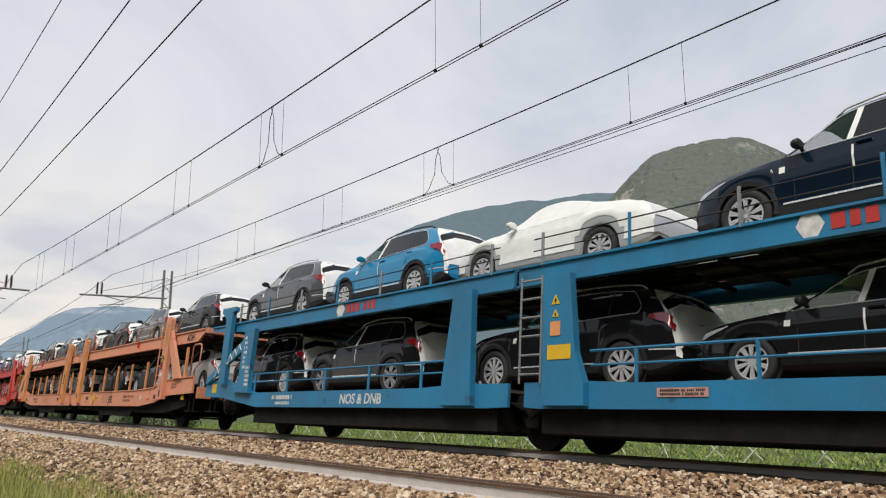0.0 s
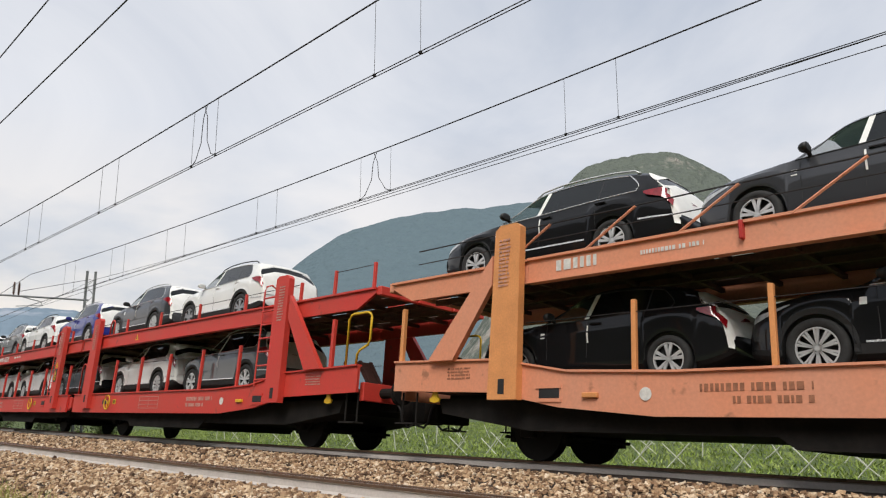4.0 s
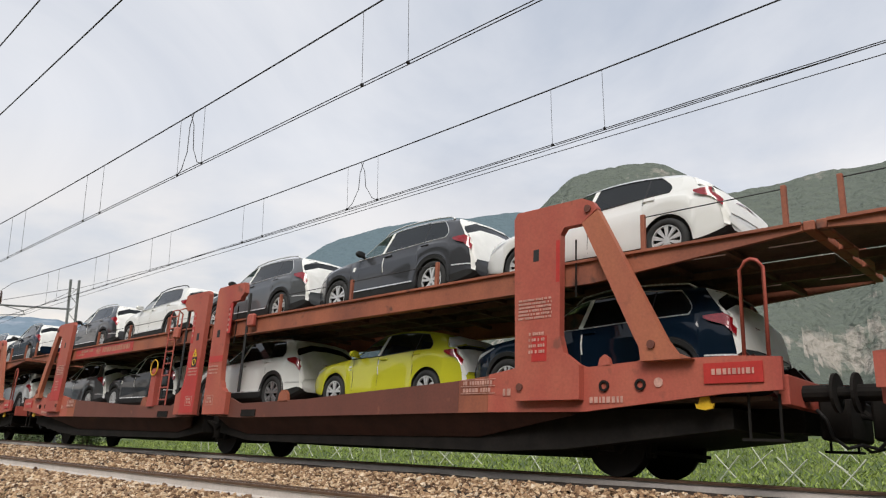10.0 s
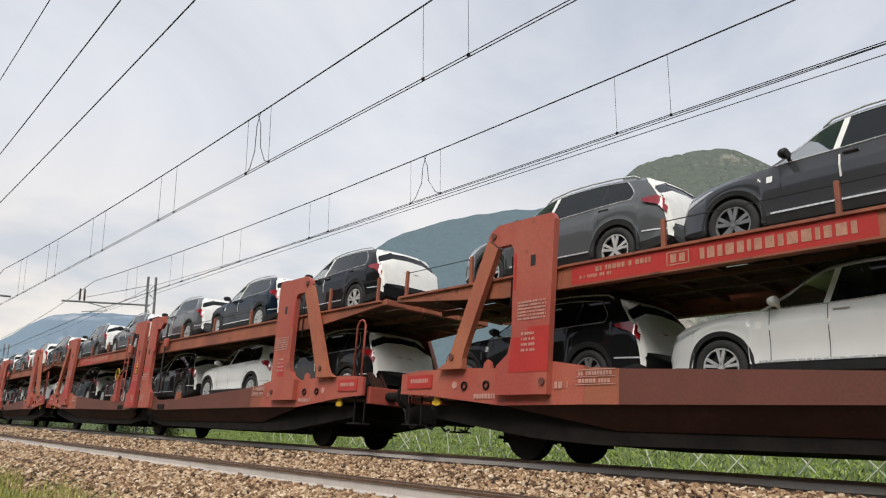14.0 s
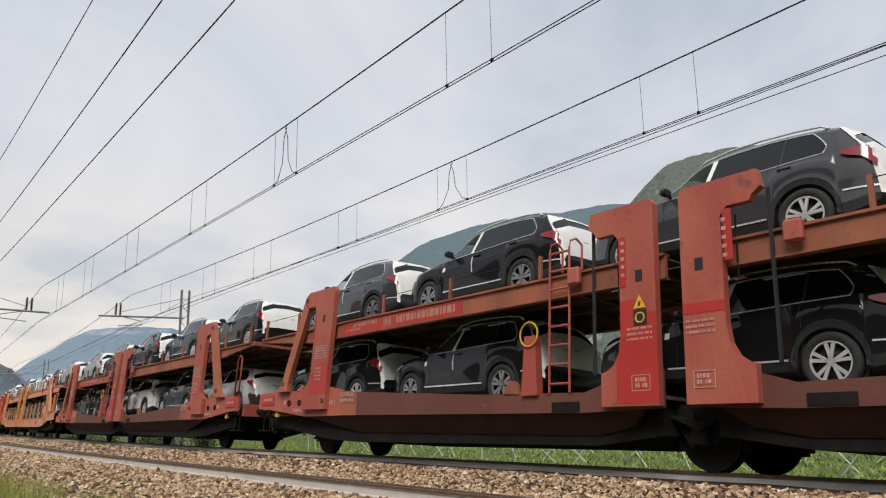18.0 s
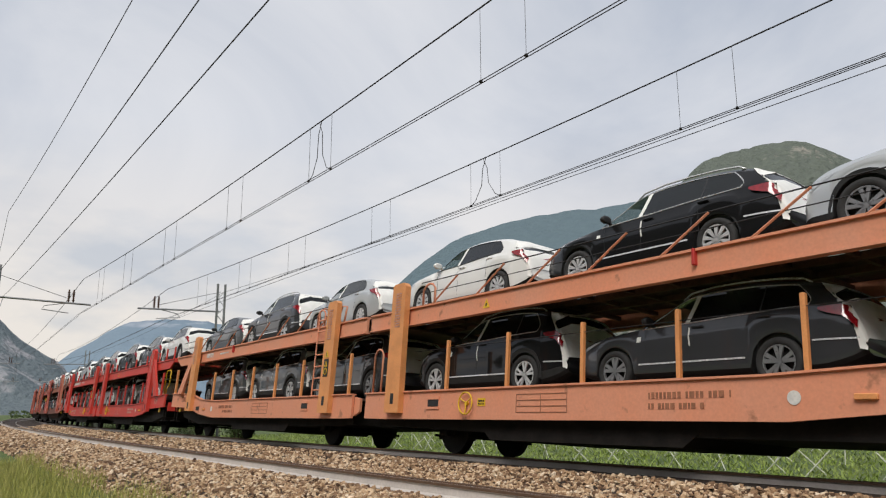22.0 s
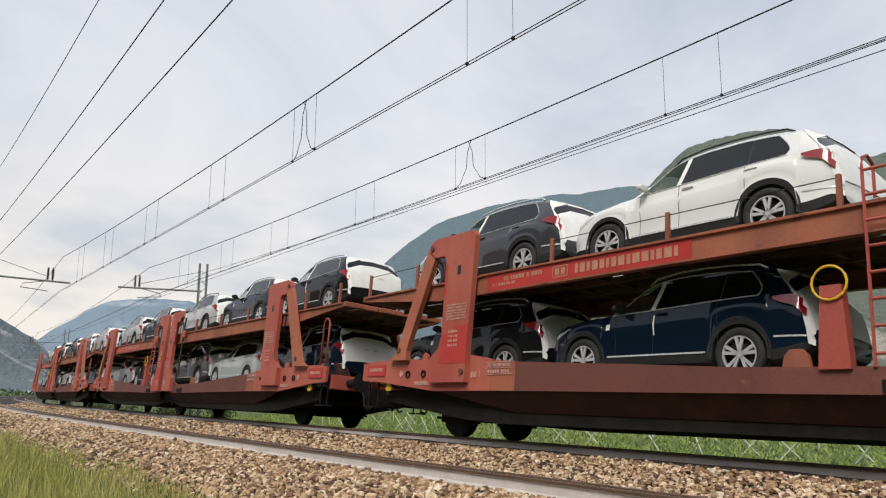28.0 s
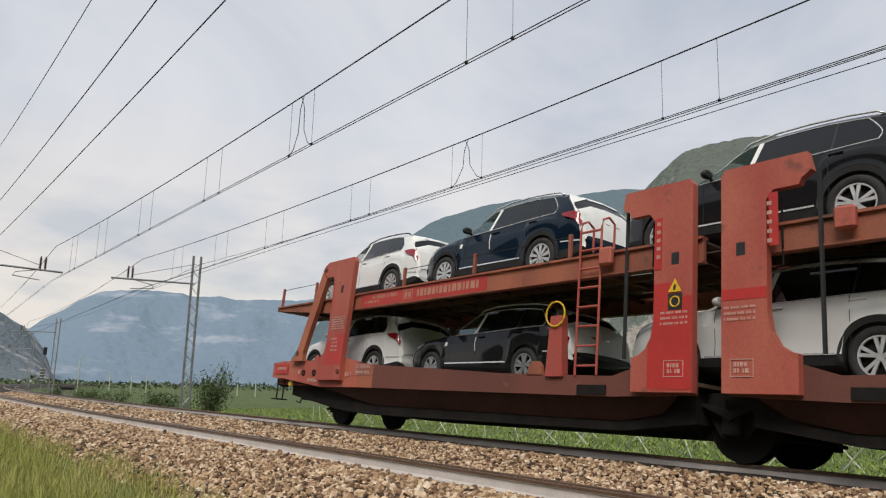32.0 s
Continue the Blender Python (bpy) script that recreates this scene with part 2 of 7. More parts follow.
M["rail_top"] = mat("polished_rail_top", (0.45, 0.44, 0.43), 0.25, 0.9, vary=0.2)
M["stone"] = stones("ballast_stone")
# near-black: the shade in the gaps between stones is put into this colour
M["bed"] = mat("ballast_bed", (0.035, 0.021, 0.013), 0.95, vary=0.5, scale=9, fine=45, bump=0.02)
M["earth"] = mat("grassy_ground", (0.06, 0.095, 0.02), 0.95, vary=0.6, scale=0.35, fine=14, bump=0.05, col2=(0.10, 0.13, 0.035))
M["grass"] = mat("dry_green_grass", (0.27, 0.285, 0.058), 0.8, vary=0.4, scale=1.2, fine=8, col2=(0.40, 0.365, 0.13), obj_random=0.5)
M["leaf"] = mat("crop_leaves", (0.15, 0.215, 0.03), 0.75, vary=0.45, scale=0.6, fine=5, col2=(0.23, 0.28, 0.075), obj_random=0.65)
M["bushleaf"] = mat("bush_leaves", (0.07, 0.105, 0.028), 0.7, vary=0.4, scale=1.5, obj_random=0.5)
M["wood"] = mat("weathered_stake", (0.56, 0.58, 0.48), 0.8, vary=0.25, scale=4)
M["wire"] = mat("overhead_wire", (0.035, 0.033, 0.034), 0.6, 0.4, vary=0.2)
M["insulator"] = mat("brown_insulator", (0.10, 0.05, 0.035), 0.3, vary=0.2)
M["bark"] = mat("bark", (0.09, 0.065, 0.045), 0.9, vary=0.4)
M["housing"] = mat("mossy_concrete", (0.16, 0.17, 0.12), 0.9, vary=0.4, scale=5, bump=0.01)

# ---------------------------------------------------------------- building helpers


def part(name, bm, material, parent=None, label="", smooth=False, kind=""):
    me = bpy.data.meshes.new(name)
    bm.to_mesh(me)
    bm.free()
    for m in (material if isinstance(material, (list, tuple)) else [material]):
        me.materials.append(m)
    if smooth:
        for p in me.polygons:
            p.use_smooth = True
    ob = new(name, me)
    if parent is not None:
        ob.parent = parent
    if label or kind:
        tagged(ob, label, kind=kind)
    return ob


def raw(name, verts, faces, material, parent=None, label="", kind="", smooth=False, slots=None):
    me = bpy.data.meshes.new(name)
    me.from_pydata(verts, [], faces)
    for m in (material if isinstance(material, (list, tuple)) else [material]):
        me.materials.append(m)
    if slots is not None:
        me.polygons.foreach_set("material_index", slots)
    if smooth:
        me.polygons.foreach_set("use_smooth", [True] * len(me.polygons))
    me.update()
    ob = new(name, me)
    if parent is not None:
        ob.parent = parent
    if label or kind:
        tagged(ob, label, kind=kind)
    return ob


def add_box(bm, x0, x1, y0, y1, z0, z1, bev=0.0):
    r = bmesh.ops.create_cube(bm, size=1.0)
    for v in r["verts"]:
        v.co = Vector(((x0 + x1) / 2 + v.co.x * (x1 - x0), (y0 + y1) / 2 + v.co.y * (y1 - y0), (z0 + z1) / 2 + v.co.z * (z1 - z0)))
    if bev:
        es = {e for v in r["verts"] for e in v.link_edges}
        bmesh.ops.bevel(bm, geom=list(es), offset=bev, segments=1, affect="EDGES", clamp_overlap=True)
    return bm


def box(x0, x1, y0, y1, z0, z1, bev=0.0):
    return add_box(bmesh.new(), x0, x1, y0, y1, z0, z1, bev)


def add_plate(bm, poly, y0, y1):
    """A plate whose outline lies in the xz plane, from y0 to y1."""
    a = [bm.verts.new((x, y0, z)) for x, z in poly]
    b = [bm.verts.new((x, y1, z)) for x, z in poly]
    n = len(poly)
    fs = [bm.faces.new(a), bm.faces.new(list(reversed(b)))]
    for i in range(n):
        fs.append(bm.faces.new((a[(i + 1) % n], a[i], b[i], b[(i + 1) % n])))
    bmesh.ops.recalc_face_normals(bm, faces=fs)
    return bm


def plate(poly, y0, y1):
    return add_plate(bmesh.new(), poly, y0, y1)


def add_tube(bm, pts, r, n=6, closed=False):
    """A round bar along the points."""
    pts = [Vector(p) for p in pts]
    rings = []
    m = len(pts)
    for i, p in enumerate(pts):
        if closed:
            d = pts[(i + 1) % m] - pts[i - 1]
        else:
            d = pts[min(i + 1, m - 1)] - pts[max(i - 1, 0)]
        d.normalize()
        up = Vector((0, 0, 1)) if abs(d.z) < 0.9 else Vector((0, 1, 0))
        a = d.cross(up).normalized()
        b = d.cross(a)
        rings.append([bm.verts.new(p + r * (math.cos(2 * math.pi * k / n) * a + math.sin(2 * math.pi * k / n) * b)) for k in range(n)])
    for i in range(m if closed else m - 1):
        q, w = rings[i], rings[(i + 1) % m]
        for k in range(n):
            bm.faces.new((q[k], q[(k + 1) % n], w[(k + 1) % n], w[k]))
    if not closed:
        bm.faces.new(list(reversed(rings[0])))
        bm.faces.new(rings[-1])
    return bm


def tube(pts, r, n=6, closed=False):
    return add_tube(bmesh.new(), pts, r, n, closed)


def add_disc(bm, x, y0, y1, z, r, n=24, r_in=0.0):
    """A wheel-like disc or ring about an axis along y."""
    prof = [(r_in, y0), (r, y0), (r, y1), (r_in, y1)]
    rings = []
    for k in range(n):
        a = 2 * math.pi * k / n
        rings.append([bm.verts.new((x + q * math.cos(a), y, z + q * math.sin(a))) for q, y in prof])
    for k in range(n):
        p, q = rings[k], rings[(k + 1) % n]
        for i in range(4):
            j = (i + 1) % 4
            if r_in == 0 and i == 3:
                continue
            bm.faces.new((p[i], p[j], q[j], q[i]))
    if r_in == 0:
        bmesh.ops.remove_doubles(bm, verts=bm.verts, dist=1e-6)
    return bm


# ---------------------------------------------------------------- the line
R_LINE, X_T, Y_FAR, SPACE, CANT = 850.0, -12.7, 10.0, 3.82, 5.0
Z_MID = -0.7525 * math.sin(radians(CANT))


def line_at(s, lat=0.0):
    """Place and heading (radians) on the far track's middle line, lat metres to its far side."""
    if s >= X_T:
        return s, Y_FAR + lat, 0.0
    a = (X_T - s) / R_LINE
    r = R_LINE - lat
    return X_T - r * math.sin(a), Y_FAR + R_LINE - r * math.cos(a), a


def on_track(track_lat, lat, h, s):
    """A point lat metres off the middle of a canted track (whose middle is track_lat off the far track) and h above its rails."""
    c = radians(CANT)
    x, y, a = line_at(s, track_lat + lat * math.cos(c) + h * math.sin(c))
    return x, y, Z_MID - lat * math.sin(c) + h * math.cos(c)


S_STEPS = [60, 30, 12, 6] + [-5 * i for i in range(0, 14)] + [-70 - 10 * i for i in range(1, 38)]


def sweep(name, profile, track_lat, lat, steps, material, parent=None, label="", kind="", slots=None, closed=True):
    """A profile (sideways, up) drawn along the line."""
    verts, faces, mats = [], [], []
    n = len(profile)
    for s in steps:
        for q, h in profile:
            verts.append(on_track(track_lat, lat + q, h, s))
    for i in range(len(steps) - 1):
        for k in range(n if closed else n - 1):
            j = (k + 1) % n
            faces.append((i * n + k, i * n + j, (i + 1) * n + j, (i + 1) * n + k))
            mats.append(slots[k] if slots else 0)
    return raw(name, verts, faces, material, parent, label, kind, slots=mats)


RAIL = [(-0.07, -0.172), (-0.07, -0.160), (-0.012, -0.135), (-0.009, -0.048), (-0.034, -0.036), (-0.036, -0.008), (-0.028, 0.0), (0.028, 0.0),
        (0.036, -0.008), (0.034, -0.036), (0.009, -0.048), (0.012, -0.135), (0.07, -0.160), (0.07, -0.172)]
RAIL_SLOTS = [0, 0, 0, 0, 1, 1, 2, 1, 1, 0, 0, 0, 0, 0]


def make_tracks():
    for tl, nm in ((-SPACE, "near"), (0.0, "far")):
        t = new("railway_track")
        tagged(t, "pair of rusty steel rails bedded in brown stone ballast", "track", kind="structure")
        for lat in (-0.7525, 0.7525):
            sweep("rail", [(q, h - (0.075 if tl < 0 and lat > 0 else 0.0)) for q, h in RAIL], tl, lat, S_STEPS, [M["rail_side"], M["rail_rust"], M["rail_top"]], t, slots=RAIL_SLOTS)


CROSS = [(-9.3, -1.15), (-8.2, -1.0), (-7.0, -0.74), (-6.35, -0.46), (-5.9, -0.30), (-5.4, -0.21), (-4.6, -0.175), (-4.45, -0.26), (-3.2, -0.33), (-2.9, -0.31), (-2.2, -0.25), (-1.6, -0.12), (-0.78, -0.12), (0.78, -0.25),
         (1.9, -0.36), (2.4, -0.55), (3.4, -1.1), (5.0, -1.35)]


def cross_z(q):
    for (a, za), (b, zb) in zip(CROSS, CROSS[1:]):
        if a <= q <= b:
            return za + (zb - za) * (q - a) / (b - a)
    return CROSS[0][1] if q < CROSS[0][0] else CROSS[-1][1]


def make_ground():
    steps = [120, 60, 40, 20] + [10 - i for i in range(0, 60)] + [-50 - 4 * i for i in range(1, 80)]
    qs = [CROSS[0][0] + i * (CROSS[-1][0] - CROSS[0][0]) / 44 for i in range(45)]
    verts, faces, mats = [], [], []
    for s in steps:
        for q in qs:
            x, y, a = line_at(s, q)
            z = cross_z(q) + 0.03 * noise.noise(Vector((x * 0.9, y * 0.9, 0)))
            verts.append((x, y, z))
    n = len(qs)
    for i in range(len(steps) - 1):
        for k in range(n - 1):
            faces.append((i * n + k, i * n + k + 1, (i + 1) * n + k + 1, (i + 1) * n + k))
            mats.append(0 if -6.75 < qs[k] < 2.6 else 1)
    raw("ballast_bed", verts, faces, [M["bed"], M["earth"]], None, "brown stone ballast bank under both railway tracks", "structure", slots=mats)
    # the plain: one sheet out to the horizon
    verts, faces = [], []
    rs = [0, 6, 12, 18, 25, 33, 42, 55, 70, 90, 120, 160, 220, 320, 480, 700, 1000, 1500, 2200, 3200, 4600]
    na = 96
    for r in rs:
        for k in range(na):
            a = 2 * math.pi * k / na
            x, y = r * math.cos(a), r * math.sin(a)
            verts.append((x, y, -1.30 + (0.10 * noise.noise(Vector((x * 0.08, y * 0.08, 3))) if r < 400 else 0)))
    for i in range(len(rs) - 1):
        for k in range(na):
            faces.append((i * na + k, i * na + (k + 1) % na, (i + 1) * na + (k + 1) % na, (i + 1) * na + k))
    raw("ground", verts, faces, M["earth"], None, "flat green valley floor with low crops", "structure")


def scatter_stones():
    """Loose stones on the ballast bank, in one object."""
    rng = np.random.default_rng(4)
    base = np.array([(-1, -.8, -.7), (.9, -1, -.6), (1, .8, -.8), (-.8, 1, -.6), (-.7, -.6, .8), (.6, -.7, .6), (.8, .6, .9), (-.6, .7, .6)])
    fc = np.array([(0, 3, 2, 1), (4, 5, 6, 7), (0, 1, 5, 4), (1, 2, 6, 5), (2, 3, 7, 6), (3, 0, 4, 7)])
    V, F = [], []
    count = 0
    bands = ((-1.5, -14.0, 36000, 0.031), (-14.0, -30.0, 18000, 0.039), (-30.0, -75.0, 13000, 0.06), (9.0, -1.5, 12000, 0.038))
    for s0, s1, n, size in bands:
        s = rng.uniform(s1, s0, n)
        q = rng.uniform(-6.7, -1.4, n)
        q[: n // 10] = rng.uniform(-0.6, 2.2, n // 10)
        for a, b in zip(s, q):
            hz = None
            for tl in (-SPACE, 0.0):
                if abs(abs(b - tl) - 0.7525) < 0.10:
                    hz = 1
            if hz:
                continue
            x, y, _ = line_at(a, b)
            k = size * rng.uniform(0.5, 1.15) * (1.5 if rng.random() < 0.12 else 1.0)
            z = cross_z(b) + rng.uniform(-0.02, 0.035)
            v = base * (1 + rng.uniform(-.35, .35, (8, 3))) * np.array([k, k * rng.uniform(.6, 1.0), k * rng.uniform(.5, .9)])
            t1, t2 = rng.uniform(0, 6.28), rng.uniform(-.7, .7)
            c, d = math.cos(t1), math.sin(t1)
            e, f = math.cos(t2), math.sin(t2)
            v = v @ np.array([[c, d, 0], [-d, c, 0], [0, 0, 1]]) @ np.array([[1, 0, 0], [0, e, f], [0, -f, e]])
            V.append(v + (x, y, z))
            F.append(fc + 8 * count)
            count += 1
    raw("ballast_stones", np.concatenate(V).tolist(), np.concatenate(F).tolist(), M["stone"], None, "loose brown and tan crushed stones of the track bed", "stuff")


def blades(name, spots, material, label, height, width, lean=0.5, seed=1):
    rng = np.random.default_rng(seed)
    V, F = [], []
    n = 0
    for x, y, z in spots:
        h = height * rng.uniform(0.45, 1.2)
        a = rng.uniform(0, 6.28)
        dx, dy = math.cos(a), math.sin(a)
        lx, ly = rng.normal(0, lean * 0.4, 2) * h
        w = width * rng.uniform(0.6, 1.3)
        V += [(x - dx * w, y - dy * w, z - 0.03), (x + dx * w, y + dy * w, z - 0.03), (x + dx * w * .7 + lx * .45, y + dy * w * .7 + ly * .45, z + h * .6),
              (x - dx * w * .7 + lx * .45, y - dy * w * .7 + ly * .45, z + h * .6), (x + lx, y + ly, z + h)]
        F += [(n, n + 1, n + 2, n + 3), (n + 3, n + 2, n + 4)]
        n += 5
    raw(name, V, F, material, None, label, "stuff")


def make_plants():
    rng = np.random.default_rng(9)
    sp = []
    for _ in range(29000):
        s = -1.5 - 26 * rng.random() ** 1.6 if rng.random() < 0.82 else rng.uniform(-1.5, 9.0)
        q = rng.uniform(-9.2, -6.55) + 0.35 * noise.noise(Vector((s * 0.5, 0, 1)))
        if rng.random() < 0.25:
            q -= 0.3
        x, y, _ = line_at(s, q)
        sp.append((x, y, cross_z(q)))
    blades("tall_grass", sp, M["grass"], "tall dry yellow-green grass beside the ballast", 0.36, 0.006, 0.8, 2)
    sp = []
    for _ in range(90000):
        x = 6 - 75 * rng.random() ** 1.5
        y = rng.uniform(13.2, 16.0) if rng.random() < 0.3 else 15 + 50 * rng.random() ** 1.6
        y += max(0, -x - 12.7) ** 2 / 1700
        sp.append((x, y, -1.28 if y > 16 else cross_z(min(y - 10, 5.0))))
    blades("field_crop", sp, M["leaf"], "low leafy green crop covering the field", 0.15, 0.030, 2.4, 3)


def make_stakes():
    """Crossed pale stakes and short posts standing in rows in the field."""
    rng = random.Random(5)
    proto = new("crossed_stakes")
    tagged(proto, "crossed pale wooden stakes in the green field", "stake", "stakes in the field")
    part("stake", tube([(-0.42, 0, -0.1), (0.45, 0.02, 0.80)], 0.022, 5), M["wood"], proto)
    part("stake", tube([(0.42, 0.05, -0.1), (-0.45, 0.05, 0.80)], 0.022, 5), M["wood"], proto)
    post = new("field_post")
    tagged(post, "pale upright post in the green field", "post", "posts in the field")
    part("post", tube([(0, 0, -0.1), (0, 0, 0.95)], 0.026, 6), M["wood"], post)
    first = [True, True]
    for row, y in enumerate((24.0, 29.5, 36.0)):
        x = -46.0 + row * 0.7
        while x < 6:
            yy = y + max(0, -x - 12.7) ** 2 / 1700 + rng.uniform(-.2, .2)
            which = 0 if rng.random() < 0.66 else 1
            ob = (proto, post)[which]
            m = pose(x + rng.uniform(-.3, .3), yy, -1.3, rng.uniform(-6, 6), rng.uniform(-8, 8), rng.uniform(-25, 25))
            if first[which]:
                ob.matrix_basis = m
                first[which] = False
            else:
                copy_thing(ob, m)
            x += rng.uniform(1.3, 2.6) * (1 + 0.25 * row)


# ---------------------------------------------------------------- hills


def hill(name, label, dist, az0, az1, height, depth, colour, seed, steps=(120, 26), rough=0.10, cliffs=None):
    """A range of hills seen across the plain: height(az) gives the skyline's angle in degrees; the slope falls towards the viewer, in steps where it has cliffs."""
    na, nd = steps
    verts, faces = [], []
    for i in range(na):
        az = az0 + (az1 - az0) * i / (na - 1)
        a = radians(az)
        top = dist * math.tan(radians(max(height(az), 0.0)))
        for j in range(nd):
            f = j / (nd - 1)                       # 0 at the foot, 1 at the crest
            p = Vector((az * 0.35, f * 3.0, seed))
            shape = f ** 1.15
            if cliffs:
                g = min(1.0, max(0.0, f + 0.10 * noise.noise(Vector((az * 0.16, 0, seed))) * math.sin(math.pi * f)))
                bare = min(1.0, max(0.0, 0.48 + 1.3 * noise.noise(Vector((az * 0.20, f * 1.4, seed + 3)))))
                shape = shape * (1 - bare) + lerp_curve(cliffs, g) * bare
            d = dist - depth * (1 - f)
            z = top * shape * (1 + rough * 2.0 * noise.fractal(p, 1.0, 2.0, 6) * (1 - f * 0.75)) - 2 * (1 - f)
            z += top * rough * 0.25 * noise.fractal(p * 5, 1.0, 2.0, 4) * (0.3 + 0.7 * (1 - f))
            verts.append((-d * math.sin(a), d * math.cos(a), z + 0.85 * f))
    for i in range(na - 1):
        for j in range(nd - 1):
            k = i * nd + j
            faces.append((k, k + nd, k + nd + 1, k + 1))
    return raw(name, verts, faces, colour, None, label, "structure", smooth=True)


def bump(az, c, w, h):
    return h * math.exp(-((az - c) / w) ** 2)


def hill_material(name, wood, rock, haze, amount, rock_from, scale, foot=0.07, crest=-0.14, steep=0.0):
    """Woods and bare cliffs; every hill has the blue haze of the air painted into its colour, by amount."""
    m = bpy.data.materials.new(name)
    m.use_nodes = True
    nt = m.node_tree
    N, L = nt.nodes.new, nt.links.new
    b = nt.nodes["Principled BSDF"]
    b.inputs["Roughness"].default_value = 1.0
    b.inputs["Specular IOR Level"].default_value = 0.0
    geo = N("ShaderNodeNewGeometry")
    tc = N("ShaderNodeTexCoord")
    n1, n2 = N("ShaderNodeTexNoise"), N("ShaderNodeTexNoise")
    n1.inputs["Scale"].default_value, n2.inputs["Scale"].default_value = scale, scale * 9
    n1.inputs["Detail"].default_value = n2.inputs["Detail"].default_value = 9.0
    n1.inputs["Roughness"].default_value = 0.65
    L(tc.outputs["Object"], n1.inputs["Vector"]); L(tc.outputs["Object"], n2.inputs["Vector"])
    woodmix = N("ShaderNodeMix")
    woodmix.data_type = "RGBA"
    woodmix.inputs[6].default_value, woodmix.inputs[7].default_value = (*[c * 0.45 for c in wood], 1), (*[c * 1.5 for c in wood], 1)
    L(n2.outputs[0], woodmix.inputs[0])
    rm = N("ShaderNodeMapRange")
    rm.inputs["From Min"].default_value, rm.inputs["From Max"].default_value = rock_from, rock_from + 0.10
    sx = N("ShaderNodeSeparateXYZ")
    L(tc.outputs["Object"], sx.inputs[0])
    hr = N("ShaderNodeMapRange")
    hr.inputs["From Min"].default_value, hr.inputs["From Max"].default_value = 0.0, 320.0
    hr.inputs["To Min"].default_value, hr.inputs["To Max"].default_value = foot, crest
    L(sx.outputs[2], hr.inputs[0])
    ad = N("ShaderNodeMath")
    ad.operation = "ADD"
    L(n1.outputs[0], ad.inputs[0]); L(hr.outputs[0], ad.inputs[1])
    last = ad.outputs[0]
    if steep:
        nz = N("ShaderNodeSeparateXYZ")
        L(geo.outputs["True Normal"], nz.inputs[0])
        st = N("ShaderNodeMapRange")
        st.inputs["From Min"].default_value, st.inputs["From Max"].default_value = 0.86, 0.50
        st.inputs["To Min"].default_value, st.inputs["To Max"].default_value = -0.04, steep
        L(nz.outputs[2], st.inputs[0])
        a2 = N("ShaderNodeMath")
        a2.operation = "ADD"
        L(last, a2.inputs[0]); L(st.outputs[0], a2.inputs[1])
        last = a2.outputs[0]
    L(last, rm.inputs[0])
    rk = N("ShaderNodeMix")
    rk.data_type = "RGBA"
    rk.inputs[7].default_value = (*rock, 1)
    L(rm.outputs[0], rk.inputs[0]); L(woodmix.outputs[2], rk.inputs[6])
    # air haze put into the base colour, no real mist in between
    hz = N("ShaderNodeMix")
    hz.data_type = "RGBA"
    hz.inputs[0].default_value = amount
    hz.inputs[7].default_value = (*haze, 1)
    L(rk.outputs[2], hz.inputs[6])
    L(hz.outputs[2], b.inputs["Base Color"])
    bp = N("ShaderNodeBump")
    bp.inputs["Strength"].default_value, bp.inputs["Distance"].default_value = 1.0, 14.0
    L(n2.outputs[0], bp.inputs["Height"]); L(bp.outputs[0], b.inputs["Normal"])
    return m


